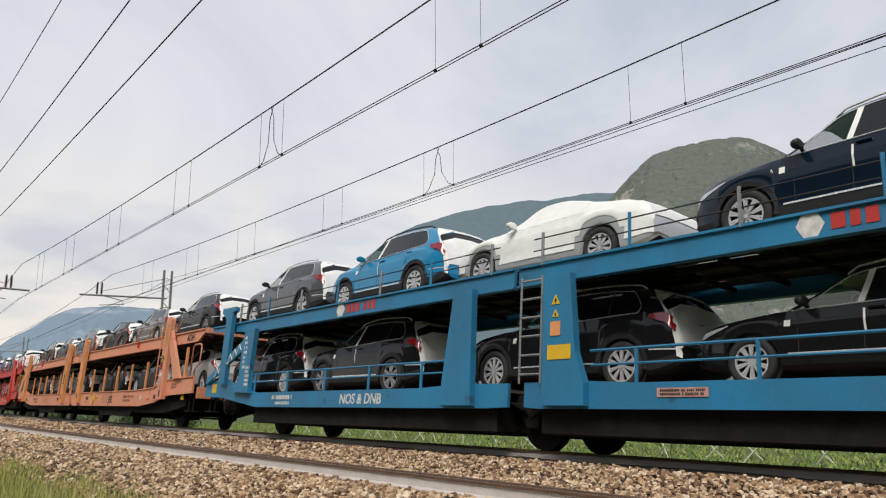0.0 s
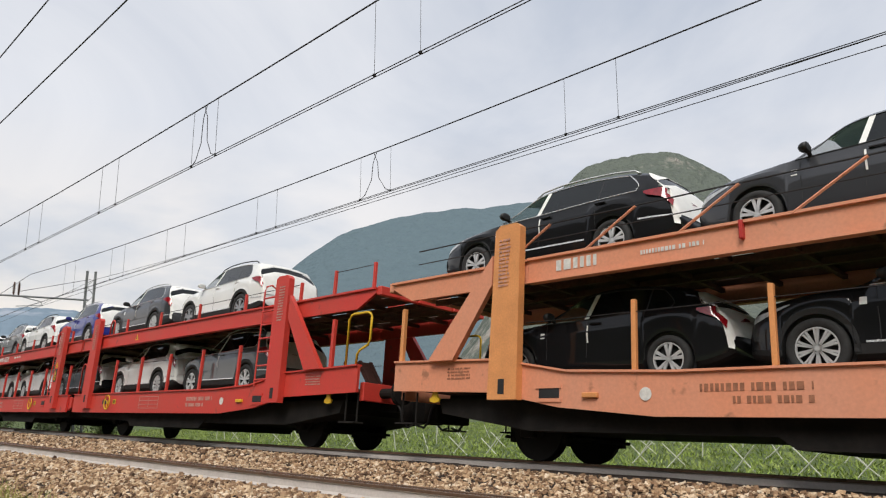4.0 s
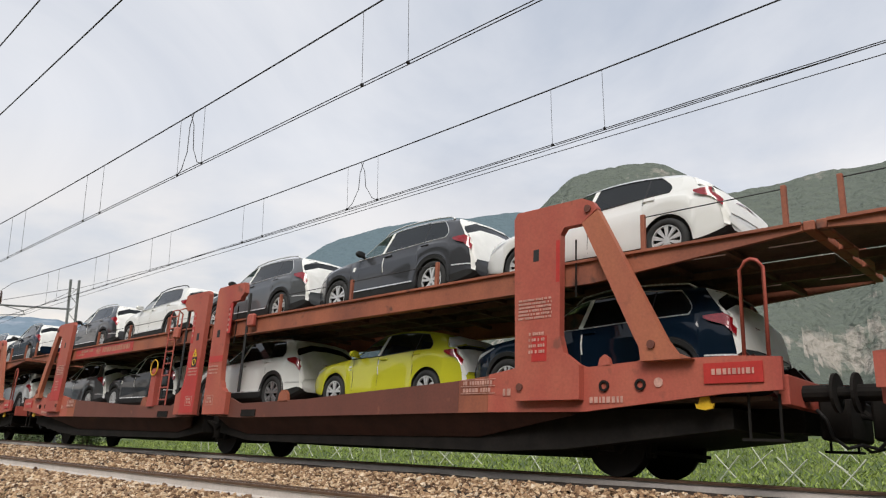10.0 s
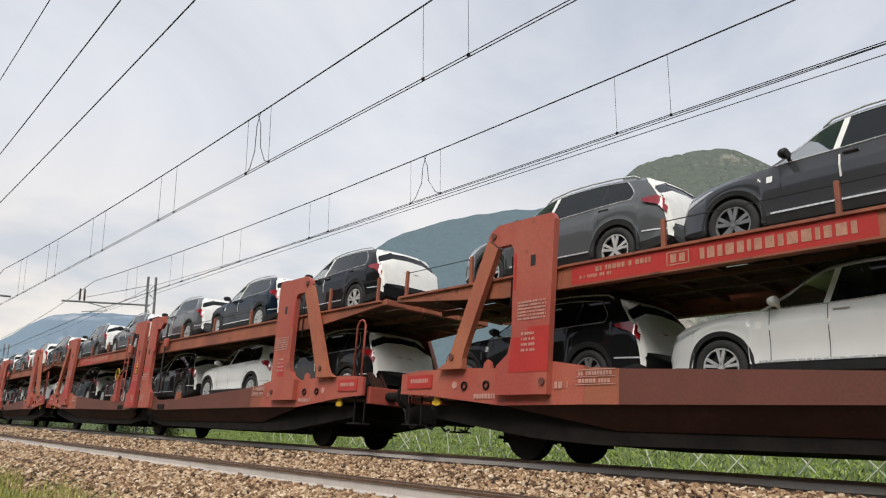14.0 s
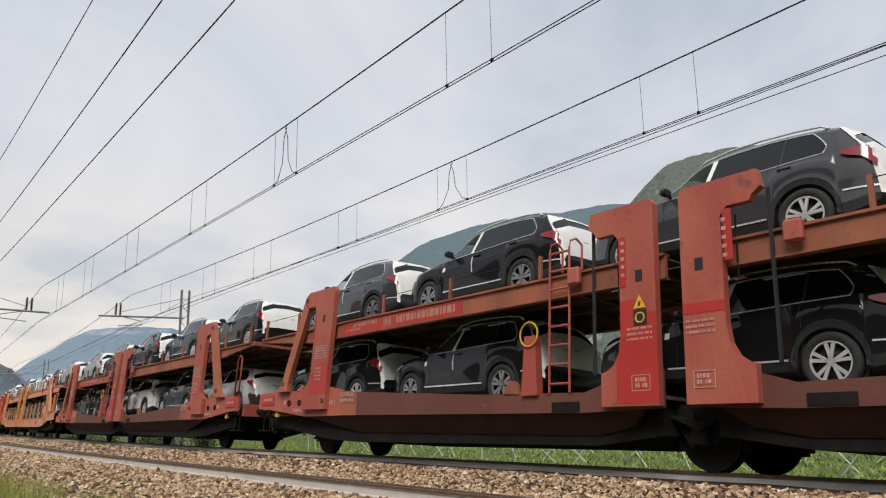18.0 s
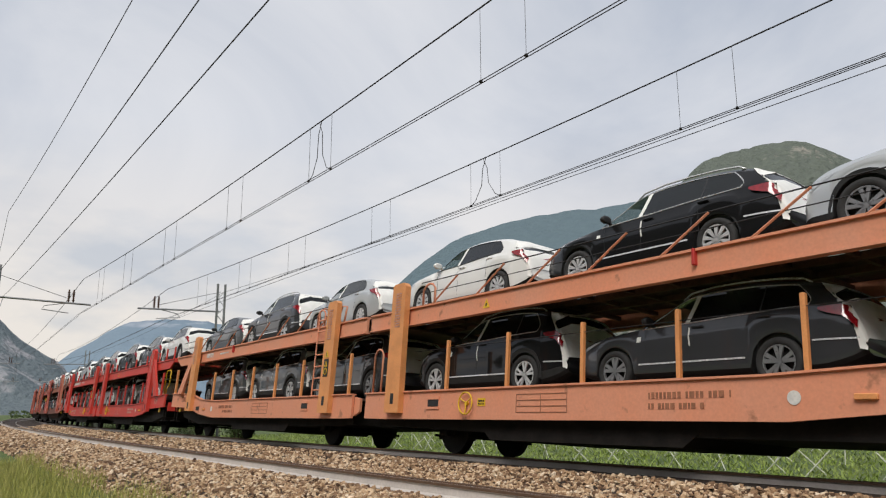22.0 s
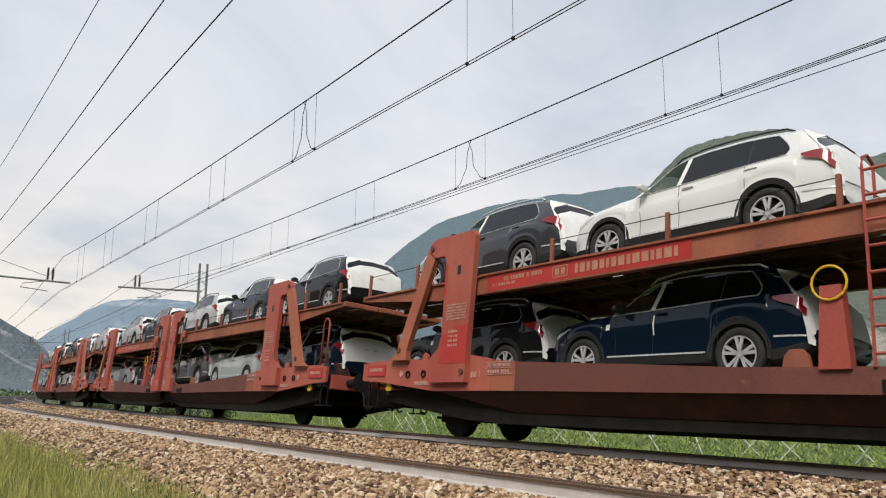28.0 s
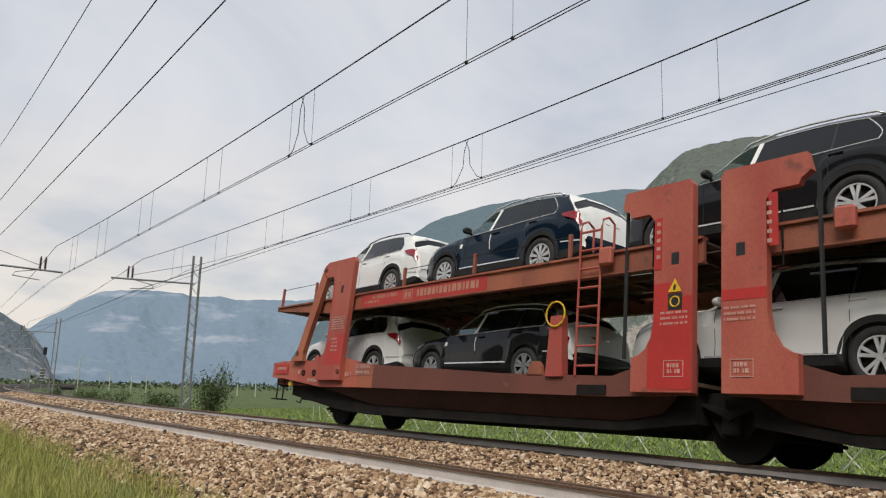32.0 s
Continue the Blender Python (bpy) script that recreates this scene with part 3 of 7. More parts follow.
def make_hills():
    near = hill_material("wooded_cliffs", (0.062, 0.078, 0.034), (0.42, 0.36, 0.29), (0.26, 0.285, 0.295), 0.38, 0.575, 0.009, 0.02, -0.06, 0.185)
    # near-black woods for the unseen hill, kept dark for what the cars mirror
    woods = hill_material("reflection_woods", (0.022, 0.030, 0.013), (0.06, 0.06, 0.045), (0.2, 0.25, 0.28), 0.03, 0.66, 0.01)
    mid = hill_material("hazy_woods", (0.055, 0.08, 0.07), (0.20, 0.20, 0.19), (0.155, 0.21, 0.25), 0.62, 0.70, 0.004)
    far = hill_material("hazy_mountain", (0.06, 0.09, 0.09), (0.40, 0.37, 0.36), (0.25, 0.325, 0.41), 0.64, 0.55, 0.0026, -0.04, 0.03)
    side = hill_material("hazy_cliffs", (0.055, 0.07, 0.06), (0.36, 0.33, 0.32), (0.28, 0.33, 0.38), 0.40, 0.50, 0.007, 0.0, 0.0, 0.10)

    crest = [(-60, 15), (-30, 19), (-12, 17.5), (-2, 18.2), (8, 16.6), (14, 16.4), (18, 16.1), (20.2, 15.85), (21.3, 15.6), (22.3, 15.65), (23.3, 16.5), (25, 17.65), (27.2, 18.4), (29.3, 18.6), (31, 18.42), (33, 18.0),
             (34.2, 17.35), (34.9, 16.75), (36, 15.6), (38, 13.7), (39.2, 12.0), (41, 8.0), (43.5, 4.0), (46.5, 0.0), (53, 0.0)]

    def h_near(az):
        return lerp_curve(crest, az)
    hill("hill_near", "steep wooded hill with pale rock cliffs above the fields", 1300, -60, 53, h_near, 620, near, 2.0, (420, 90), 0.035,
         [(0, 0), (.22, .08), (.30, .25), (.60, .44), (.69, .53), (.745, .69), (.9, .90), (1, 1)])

    ridge = [(15, 15.6), (36, 15.4), (42, 15.17), (45.7, 14.83), (49.2, 14.28), (51.4, 13.6), (53.5, 12.65), (56, 11.0), (58.5, 8.5), (61, 5.6), (63, 3.0), (65, 0.0), (72, 0.0)]

    def h_mid(az):
        return lerp_curve(ridge, az)
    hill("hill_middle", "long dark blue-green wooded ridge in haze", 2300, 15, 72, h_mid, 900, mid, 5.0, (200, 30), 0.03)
    range_far = [(50, 8.0), (58, 7.4), (62, 6.6), (67, 6.43), (70.6, 6.5), (72.6, 6.5), (74.9, 6.68), (76.8, 6.42), (78.2, 5.8), (79.5, 4.9), (80.6, 4.1), (82, 2.9), (85, 1.4), (92, 0.5)]

    def h_far(az):
        return lerp_curve(range_far, az)
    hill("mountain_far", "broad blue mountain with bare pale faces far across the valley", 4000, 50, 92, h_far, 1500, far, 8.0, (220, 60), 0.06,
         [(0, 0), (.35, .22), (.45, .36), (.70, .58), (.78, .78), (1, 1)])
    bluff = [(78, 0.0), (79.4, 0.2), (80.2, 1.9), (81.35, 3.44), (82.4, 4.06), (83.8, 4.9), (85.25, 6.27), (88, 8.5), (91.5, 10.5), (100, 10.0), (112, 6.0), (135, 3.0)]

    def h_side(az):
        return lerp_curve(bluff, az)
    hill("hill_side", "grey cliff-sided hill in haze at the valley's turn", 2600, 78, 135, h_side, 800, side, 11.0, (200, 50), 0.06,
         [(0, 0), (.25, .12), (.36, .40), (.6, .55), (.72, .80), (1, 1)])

    # never in view: added behind the camera to darken reflections in car paint
    def h_back(az):
        return 24 + 4 * math.sin(radians(az * 3)) + 2 * math.sin(radians(az * 7 + 40))
    hill("hill_behind", "unseen dark hill behind the line, added to darken reflections", 1800, 130, 305, h_back, 800, woods, 14.0, (90, 14), 0.06)


# ---------------------------------------------------------------- overhead line
SPAN_L, SPAN_R = -37.0, 11.0


def mast(x, y, z0, z1, name_label, heading=0.0):
    """A mast of two channels laced with flat bars, on a concrete foot."""
    e = new("catenary_mast")
    tagged(e, name_label, "mast", "masts along the line")
    e.matrix_basis = pose(x, y, 0, 0, 0, heading)
    for q in (-0.19, 0.19):
        bm = box(-0.06, 0.06, q - 0.045, q + 0.045, z0, z1)
        part("post", bm, M["steel"], e)
    k = 0
    z = z0 + 0.3
    bm = bmesh.new()
    while z < z1 - 0.4:
        s = 1 if k % 2 else -1
        add_tube(bm, [(0.055, -0.19 * s, z), (0.055, 0.19 * s, z + 0.42)], 0.018, 4)
        z += 0.42
        k += 1
    part("lacing", bm, M["steel"], e)
    part("foot", box(-0.4, 0.4, -0.45, 0.45, z0 - 0.5, z0 + 0.12, 0.03), M["housing"], e)
    return e


def make_overhead():
    steps_mast = [(SPAN_R, 0), (SPAN_L, 0), (-85.0, 0), (-133.0, 0)]
    for i, (s, _) in enumerate(steps_mast):
        for lat, side in ((2.45, 1), (-SPACE - 3.75, -1)):
            x, y, a = line_at(s, lat)
            m = mast(x, y, -0.9, 7.3, "grey laced steel mast carrying the overhead line", -math.degrees(a))
            # cantilever towards the track
            t = -side
            reach = 4.0 if side > 0 else 3.95
            bm = bmesh.new()
            add_tube(bm, [(0, 0, 5.88), (0, t * reach, 5.78)], 0.045, 8)
            part("cantilever", bm, M["steel"], m)
            part("stay", tube([(0, 0, 6.9), (0, t * (reach - 1.0), 6.02)], 0.012, 5), M["wire"], m)
            bm = bmesh.new()
            for q in (reach - 0.95, reach - 0.75):
                add_tube(bm, [(0, t * q, 5.85), (0, t * q, 6.42)], 0.035, 8)
                for kk in range(5):
                    add_tube(bm, [(0, t * q, 5.92 + kk * 0.09), (0, t * q, 5.95 + kk * 0.09)], 0.062, 10)
            part("insulator", bm, M["insulator"], m)
            part("steady_arm", tube([(0, t * (reach - 1.1), 5.78), (0, t * (reach - 1.9), 5.62), (0, t * (reach - 2.0), 5.45), (0, t * (reach - 0.9), 5.34)], 0.022, 6), M["steel"], m)

    def droop(s, top, low):
        u = (s - SPAN_L) / (SPAN_R - SPAN_L)
        if u < 0:
            u = (s + 85.0) / (SPAN_L + 85.0)
            if u < 0:
                u = (s + 133.0) / 48.0
        return top - (top - low) * 4 * u * (1 - u)

    def chord(lat, s):
        """Wires run straight from mast to mast."""
        stops = [60.0, SPAN_R, SPAN_L, -85.0, -133.0, -181.0]
        for a, b in zip(stops, stops[1:]):
            if b <= s <= a:
                p, q = line_at(a, lat), line_at(b, lat)
                f = (a - s) / (a - b)
                return p[0] + (q[0] - p[0]) * f, p[1] + (q[1] - p[1]) * f
        return line_at(s, lat)[:2]

    pairs_far = [(-5.88, -6.92), (-11.54, -12.58), (-16.08, -17.05), (-21.3, -22.6), (-26.0, -27.2), (-31.0, -32.2)]
    pairs_near = [(-6.45, -7.4), (-12.0, -12.95), (-16.7, -17.7), (-22.2, -23.4), (-27.6, -28.8), (-32.4, -33.4)]
    for lat, pairs, stag in ((-0.2, pairs_far, 0), (-SPACE - 0.2, pairs_near, 0)):
        e = new("overhead_line")
        tagged(e, "dark messenger cable and twin contact wires with droppers above the track", "overhead line", "overhead lines")
        ss = [40, 25, SPAN_R] + [SPAN_R - 2 * i for i in range(1, 24)] + [SPAN_L - 4 * i for i in range(0, 25)]
        top, low = (6.84, 6.36) if lat > -2 else (6.97, 6.49)
        zc = 5.36 if lat > -2 else 5.37
        part("messenger_cable", tube([(*chord(lat, s), droop(s, top, low)) for s in ss], 0.013, 5), M["wire"], e)
        for off in (-0.03, 0.03):
            part("contact_wire", tube([(chord(lat + off, s)[0], chord(lat + off, s)[1], zc) for s in ss], 0.0075, 5), M["wire"], e)
        for i, pr in enumerate(pairs):
            for s in pr:
                x, y = chord(lat, s)
                zt = droop(s, top, low)
                part("dropper", tube([(x, y, zc), (x + 0.01, y, zt)], 0.0045, 4), M["wire"], e)
                part("clamp", box(x - 0.018, x + 0.018, y - 0.02, y + 0.02, zc - 0.015, zc + 0.03, 0.004), M["wire"], e)
            if i == 1:
                a, b = pr
                xm, y = chord(lat, (a + b) / 2)
                for s, sg in ((a, 1), (b, -1)):
                    x, y2 = chord(lat, s)
                    zt = droop(s, top, low)
                    pts = [(xm - sg * 0.05, y, zt), (xm + sg * 0.08, y, zt - 0.25), (xm + sg * 0.12, y, 5.75), (x - sg * 0.18, y, 5.45), (x, y2, zc)]
                    part("jumper", tube(pts, 0.008, 5), M["wire"], e)
    # a cable that runs a little below the far contact wires, and the feeder cables over the near side
    e = new("side_cable")
    tagged(e, "thin dark cable strung along the masts", "cable", "line cables")
    part("cable", tube([(*line_at(s, -0.15)[:2], 5.18) for s in (40, 10, -10, -20, -30, -36.9)], 0.007, 5), M["wire"], e)
    for lat, z, nm in ((2.55, 6.88, 0),):
        e = new("return_cable")
        tagged(e, "thin dark cable strung along the far masts", "cable", "line cables")
        part("cable", tube([(*chord(lat, s), droop(s, z, z - 0.35)) for s in ss], 0.009, 5), M["wire"], e)
    for y0, high, low in ((2.65, 9.725, 8.925), (2.55, 6.95, 6.40), (2.85, 5.92, 5.60)):
        e = new("feeder_cable")
        tagged(e, "dark feeder cable strung high beside the near track", "cable", "line cables")
        pts = []
        for s in ss:
            x, y = chord(y0 - Y_FAR, s)
            pts.append((x, y, droop(s, high, low)))
        part("cable", tube(pts, 0.010, 5), M["wire"], e)


def bush(name, label, x, y, z, w, h, seed, leaves=900):
    """A shrub: forked stems and a loose, uneven crown of small leaves."""
    rng = np.random.default_rng(seed)
    e = new(name)
    tagged(e, label, "bush", "bushes by the line")
    e.matrix_basis = pose(x, y, z)
    bm = bmesh.new()
    tips = []
    for k in range(9):
        a, r = rng.uniform(0, 6.28), rng.uniform(0.15, 0.5) * w
        t = (math.cos(a) * r, math.sin(a) * r, h * rng.uniform(0.55, 1.0))
        tips.append(t)
        add_tube(bm, [(t[0] * .1, t[1] * .1, -0.1), (t[0] * .45, t[1] * .45, t[2] * .5), t], 0.025, 5)
    part("stem", bm, M["bark"], e)
    V, F = [], []
    n = 0
    for _ in range(leaves):
        t = tips[rng.integers(len(tips))]
        f = rng.uniform(0.3, 1.08)
        c = np.array(t) * f + rng.normal(0, 0.13 * w, 3) * np.array([1, 1, 0.8])
        c[2] = max(c[2], 0.05)
        s_ = rng.uniform(0.04, 0.10)
        d1, d2 = rng.normal(0, 1, 3), rng.normal(0, 1, 3)
        d1 /= np.linalg.norm(d1)
        d2 -= d1 * (d1 @ d2)
        d2 /= np.linalg.norm(d2)
        V += [tuple(c - d1 * s_), tuple(c + d2 * s_ * .5), tuple(c + d1 * s_), tuple(c - d2 * s_ * .5)]
        F.append((n, n + 1, n + 2, n + 3))
        n += 4
    raw("crown", V, F, M["bushleaf"], e)
    return e


def make_lineside():
    bush("bush", "tall dark green shrub beside the far mast", -41.5, 15.8, -1.25, 2.6, 3.0, 1, 2600)
    rng = random.Random(8)
    for k in range(9):
        s = -50 - 6.5 * k
        x, y, _ = line_at(s, 5.5 + rng.uniform(-1, 2.5))
        bush("bush", "low green shrub on the far side of the line", x, y, -1.2, rng.uniform(2.2, 4.0), rng.uniform(0.9, 1.7), 20 + k, 1000)
    x, y, a = line_at(-80, 3.4)
    e = new("cable_cabinet")
    tagged(e, "small mossy concrete cabinet with a sloping lid beside the line", "cabinet")
    e.matrix_basis = pose(x, y, -0.9, 0, 0, -math.degrees(a))
    part("body", box(-0.65, 0.65, -0.45, 0.45, 0, 1.1, 0.03), M["housing"], e)
    part("lid", plate([(-0.75, 1.105), (0.75, 1.105), (0.75, 1.22), (-0.75, 1.36)], -0.55, 0.55), M["under"], e)
    part("side_plate", plate([(0.66, 0), (1.15, 0), (0.66, 1.05)], -0.42, 0.42), M["housing"], e)
    x, y, a = line_at(-100, 2.7)
    e = new("signal_post")
    tagged(e, "slim signal post with slanted black and white stripes", "signal")
    e.matrix_basis = pose(x, y, -0.6)
    part("pole", tube([(0, 0, 0), (0, 0, 5.4)], 0.07, 10), M["steel"], e)
    part("board", box(-0.03, 0.03, -0.25, 0.25, 1.3, 3.0), M["white"], e)
    for k in range(5):
        part("stripe", plate([(0, 1.33 + .34 * k), (0.05, 1.33 + .34 * k), (0.05, 1.50 + .34 * k), (0, 1.50 + .34 * k)], -0.252, 0.252), M["black"], e)
    part("signal_head", box(-0.12, 0.12, -0.2, 0.2, 4.6, 5.5, 0.04), M["black"], e)
    for k, (az, dist, h) in enumerate(((66.0, 160, 3.2), (67.3, 170, 2.6), (73.6, 190, 4.0), (74.6, 190, 4.4), (76.0, 200, 5.0), (78.0, 190, 8.0))):
        a = radians(az)
        e = new("field_pole")
        tagged(e, "pale pole standing far off in the fields", "pole", "poles in the fields")
        e.matrix_basis = pose(-dist * math.sin(a), dist * math.cos(a), -1.3)
        part("pole", tube([(0, 0, 0), (0, 0, h)], 0.12, 8), M["wood"], e)
    # a belt of low trees along the far edge of the plain
    rng2 = np.random.default_rng(31)
    V, F, n = [], [], 0
    for _ in range(9000):
        az = rng2.uniform(-30, 84)
        d = rng2.uniform(330, 520)
        c = (-d * math.sin(radians(az)), d * math.cos(radians(az)))
        top = 3.0 + 2.6 * noise.noise(Vector((az * 0.8, 0, 0))) + 1.5 * noise.noise(Vector((az * 4, 5, 0)))
        z = -1.3 + max(top, 0.6) * rng2.random() ** 0.7
        s_ = rng2.uniform(0.5, 1.1)
        d1, d2 = rng2.normal(0, 1, 3), rng2.normal(0, 1, 3)
        d1 *= s_ / np.linalg.norm(d1)
        d2 *= s_ / np.linalg.norm(d2)
        p = np.array([c[0], c[1], z])
        V += [tuple(p - d1), tuple(p + d2 * .7), tuple(p + d1), tuple(p - d2 * .7)]
        F.append((n, n + 1, n + 2, n + 3))
        n += 4
    raw("far_trees", V, F, M["bushleaf"], None, "belt of low dark green trees at the plain's edge", "stuff")

# ---------------------------------------------------------------- cars (front towards -x, wheels on z = 0)


def lerp_curve(pts, x):
    """A smooth curve through the points that never overshoots them."""
    n = len(pts)
    if x <= pts[0][0]:
        return pts[0][1]
    if x >= pts[-1][0]:
        return pts[-1][1]
    i = next(j for j in range(n - 1) if x <= pts[j + 1][0])
    slope = [(pts[j + 1][1] - pts[j][1]) / (pts[j + 1][0] - pts[j][0]) for j in range(n - 1)]

    def tangent(j):
        if j in (0, n - 1):
            return slope[min(j, n - 2)]
        a, b = slope[j - 1], slope[j]
        return 0.0 if a * b <= 0 else 2 * a * b / (a + b)
    (xa, va), (xb, vb) = pts[i], pts[i + 1]
    h = xb - xa
    f = (x - xa) / h
    return va * (2 * f ** 3 - 3 * f ** 2 + 1) + vb * (3 * f ** 2 - 2 * f ** 3) + h * (tangent(i) * (f ** 3 - 2 * f ** 2 + f) + tangent(i + 1) * (f ** 3 - f ** 2))


# side outlines, as shares of length and height: roof line (hood, screen, roof, tail), belt line, cowl, end of the side glass, door pillar, split and rear edge of the quarter glass
SHAPES = {
    "suv": dict(L=4.62, W=1.86, H=1.66, wb=(0.185, 0.79), wr=0.365, tumble=0.40,
                roof=[(0, .38), (.010, .47), (.04, .555), (.12, .605), (.22, .640), (.272, .662), (.33, .765), (.39, .868), (.445, .940), (.51, .984), (.59, 1.0), (.68, .998), (.77, .980), (.86, .945), (.915, .912), (.945, .82), (.972, .68), (.985, .58), (.995, .47), (1.0, .40)],
                belt=[(0, .50), (.26, .628), (.50, .652), (.80, .685), (.95, .69), (1, .58)], cowl=.272, end=.888, pillar=.478, split=.728, quarter=.862),
    "estate": dict(L=4.72, W=1.82, H=1.50, wb=(0.19, 0.775), wr=0.33, tumble=0.42,
                   roof=[(0, .36), (.010, .45), (.04, .535), (.12, .590), (.22, .630), (.262, .650), (.33, .772), (.39, .872), (.445, .942), (.51, .985), (.59, 1.0), (.68, .996), (.77, .975), (.86, .930), (.915, .890), (.945, .80), (.972, .66), (.985, .56), (.995, .46), (1.0, .39)],
                   belt=[(0, .48), (.26, .625), (.50, .650), (.80, .685), (.95, .69), (1, .56)], cowl=.262, end=.895, pillar=.475, split=.722, quarter=.872),
    "hatch": dict(L=4.34, W=1.80, H=1.46, wb=(0.20, 0.80), wr=0.325, tumble=0.42,
                  roof=[(0, .38), (.010, .47), (.04, .550), (.12, .605), (.22, .645), (.272, .665), (.34, .775), (.40, .880), (.46, .950), (.53, .990), (.60, 1.0), (.68, .990), (.76, .962), (.83, .925), (.885, .875), (.93, .77), (.965, .66), (.985, .57), (.995, .47), (1.0, .42)],
                  belt=[(0, .50), (.26, .640), (.50, .662), (.80, .705), (.95, .70), (1, .58)], cowl=.272, end=.855, pillar=.49, split=.725, quarter=.822),
    "coupe": dict(L=4.66, W=1.84, H=1.38, wb=(0.19, 0.785), wr=0.335, tumble=0.46,
                  roof=[(0, .38), (.010, .47), (.04, .560), (.12, .630), (.22, .675), (.29, .70), (.36, .815), (.42, .920), (.47, .978), (.53, 1.0), (.60, .985), (.68, .925), (.76, .845), (.84, .785), (.92, .755), (.965, .70), (.985, .60), (.995, .49), (1.0, .42)],
                  belt=[(0, .52), (.26, .660), (.50, .690), (.80, .715), (.95, .70), (1, .58)], cowl=.29, end=.745, pillar=.50, split=.66, quarter=.72),
}


def clamp01(v):
    return min(1.0, max(0.0, v))


def car_ring(sh, x, xf, xr, ra):
    """Half cross-section (y >= 0) from the underside's middle up to the roof's middle: 13 points."""
    L, W, H = sh["L"], sh["W"], sh["H"]
    u = x / L
    top = H * lerp_curve(sh["roof"], u)
    shift = 0.034 * clamp01((.47 - u) / .08) * clamp01((u - sh["cowl"] + .04) / .05) - 0.018 * clamp01((u - .85) / .06)
    top_e = min(top, H * lerp_curve(sh["roof"], u - shift))
    belt = min(H * lerp_curve(sh["belt"], u), top - 0.035)
    # plan: rounded nose and tail
    e0, e1 = clamp01(1 - u / 0.15), clamp01((u - 0.87) / 0.13)
    plan = W / 2 * (1 - 0.22 * e0 ** 2.2 - 0.15 * e1 ** 2.2) * (1 - 0.012 * math.cos(2 * math.pi * u))
    low = 0.20 + 0.10 * e0 ** 2 + 0.18 * e1 ** 2
    arch = 0.0
    for c in (xf, xr):
        d = abs(x - c)
        if d < ra:
            arch = max(arch, sh["wr"] + math.sqrt(ra * ra - d * d))
    sill = max(low, arch)
    fl = 0.012 * max(clamp01(1 - (abs(x - c) - ra) / 0.10) for c in (xf, xr))
    zu = max(belt + 0.004, top_e - 0.050 * H)
    z10 = min(max(top_e - 0.012 * H, zu + 0.004), top - 0.003)
    zu = min(zu, z10 - 0.003)
    w8 = plan * 0.955
    w9 = w8 - sh["tumble"] * (zu - belt) - 0.006
    w10 = w9 - 0.020 - 0.045 * clamp01((zu - belt) / 0.15)
    b = belt - sill
    pts = [(0.0, low), (plan * 0.80, low), (plan * 0.90, sill if arch else low + 0.02), (plan * 0.962 + fl, max(sill + 0.005, low + 0.07)), (plan * 0.985 + fl, sill + b * 0.22),
           (plan * 0.966 + fl, sill + b * 0.50), (plan * 1.0 + fl * .5, sill + b * 0.755), (plan * 0.984, sill + b * 0.80), (w8, belt),
           (w9, zu), (w10, z10), (w10 * 0.55, top - (top - z10) * 0.12), (0.0, top)]
    return pts


def car_sections(sh):
    L = sh["L"]
    xf, xr = sh["wb"][0] * L, sh["wb"][1] * L
    ra = sh["wr"] + 0.050
    xs = {0.0, L}
    for i in range(57):
        u = i / 56
        xs.add(L * (u - 0.085 * math.sin(2 * math.pi * u) / 1.0 * 0.9))
    for c in (xf, xr):
        for k in range(15):
            xs.add(c - ra * math.cos(math.pi * k / 14))
        xs.add(c - ra - 0.02)
        xs.add(c + ra + 0.02)
    keep = sorted(g * L for g in (sh["cowl"], sh["cowl"] + 0.03, sh["end"], .40, .93, .955))
    out = [0.0]
    for x in sorted(x for x in xs if 0 < x <= L):
        if x - out[-1] > 0.012 and all(abs(x - g) > 0.012 for g in keep):
            out.append(x)
    out[-1] = L
    return sorted(out + keep), xf, xr, ra


CAR_CACHE = {}


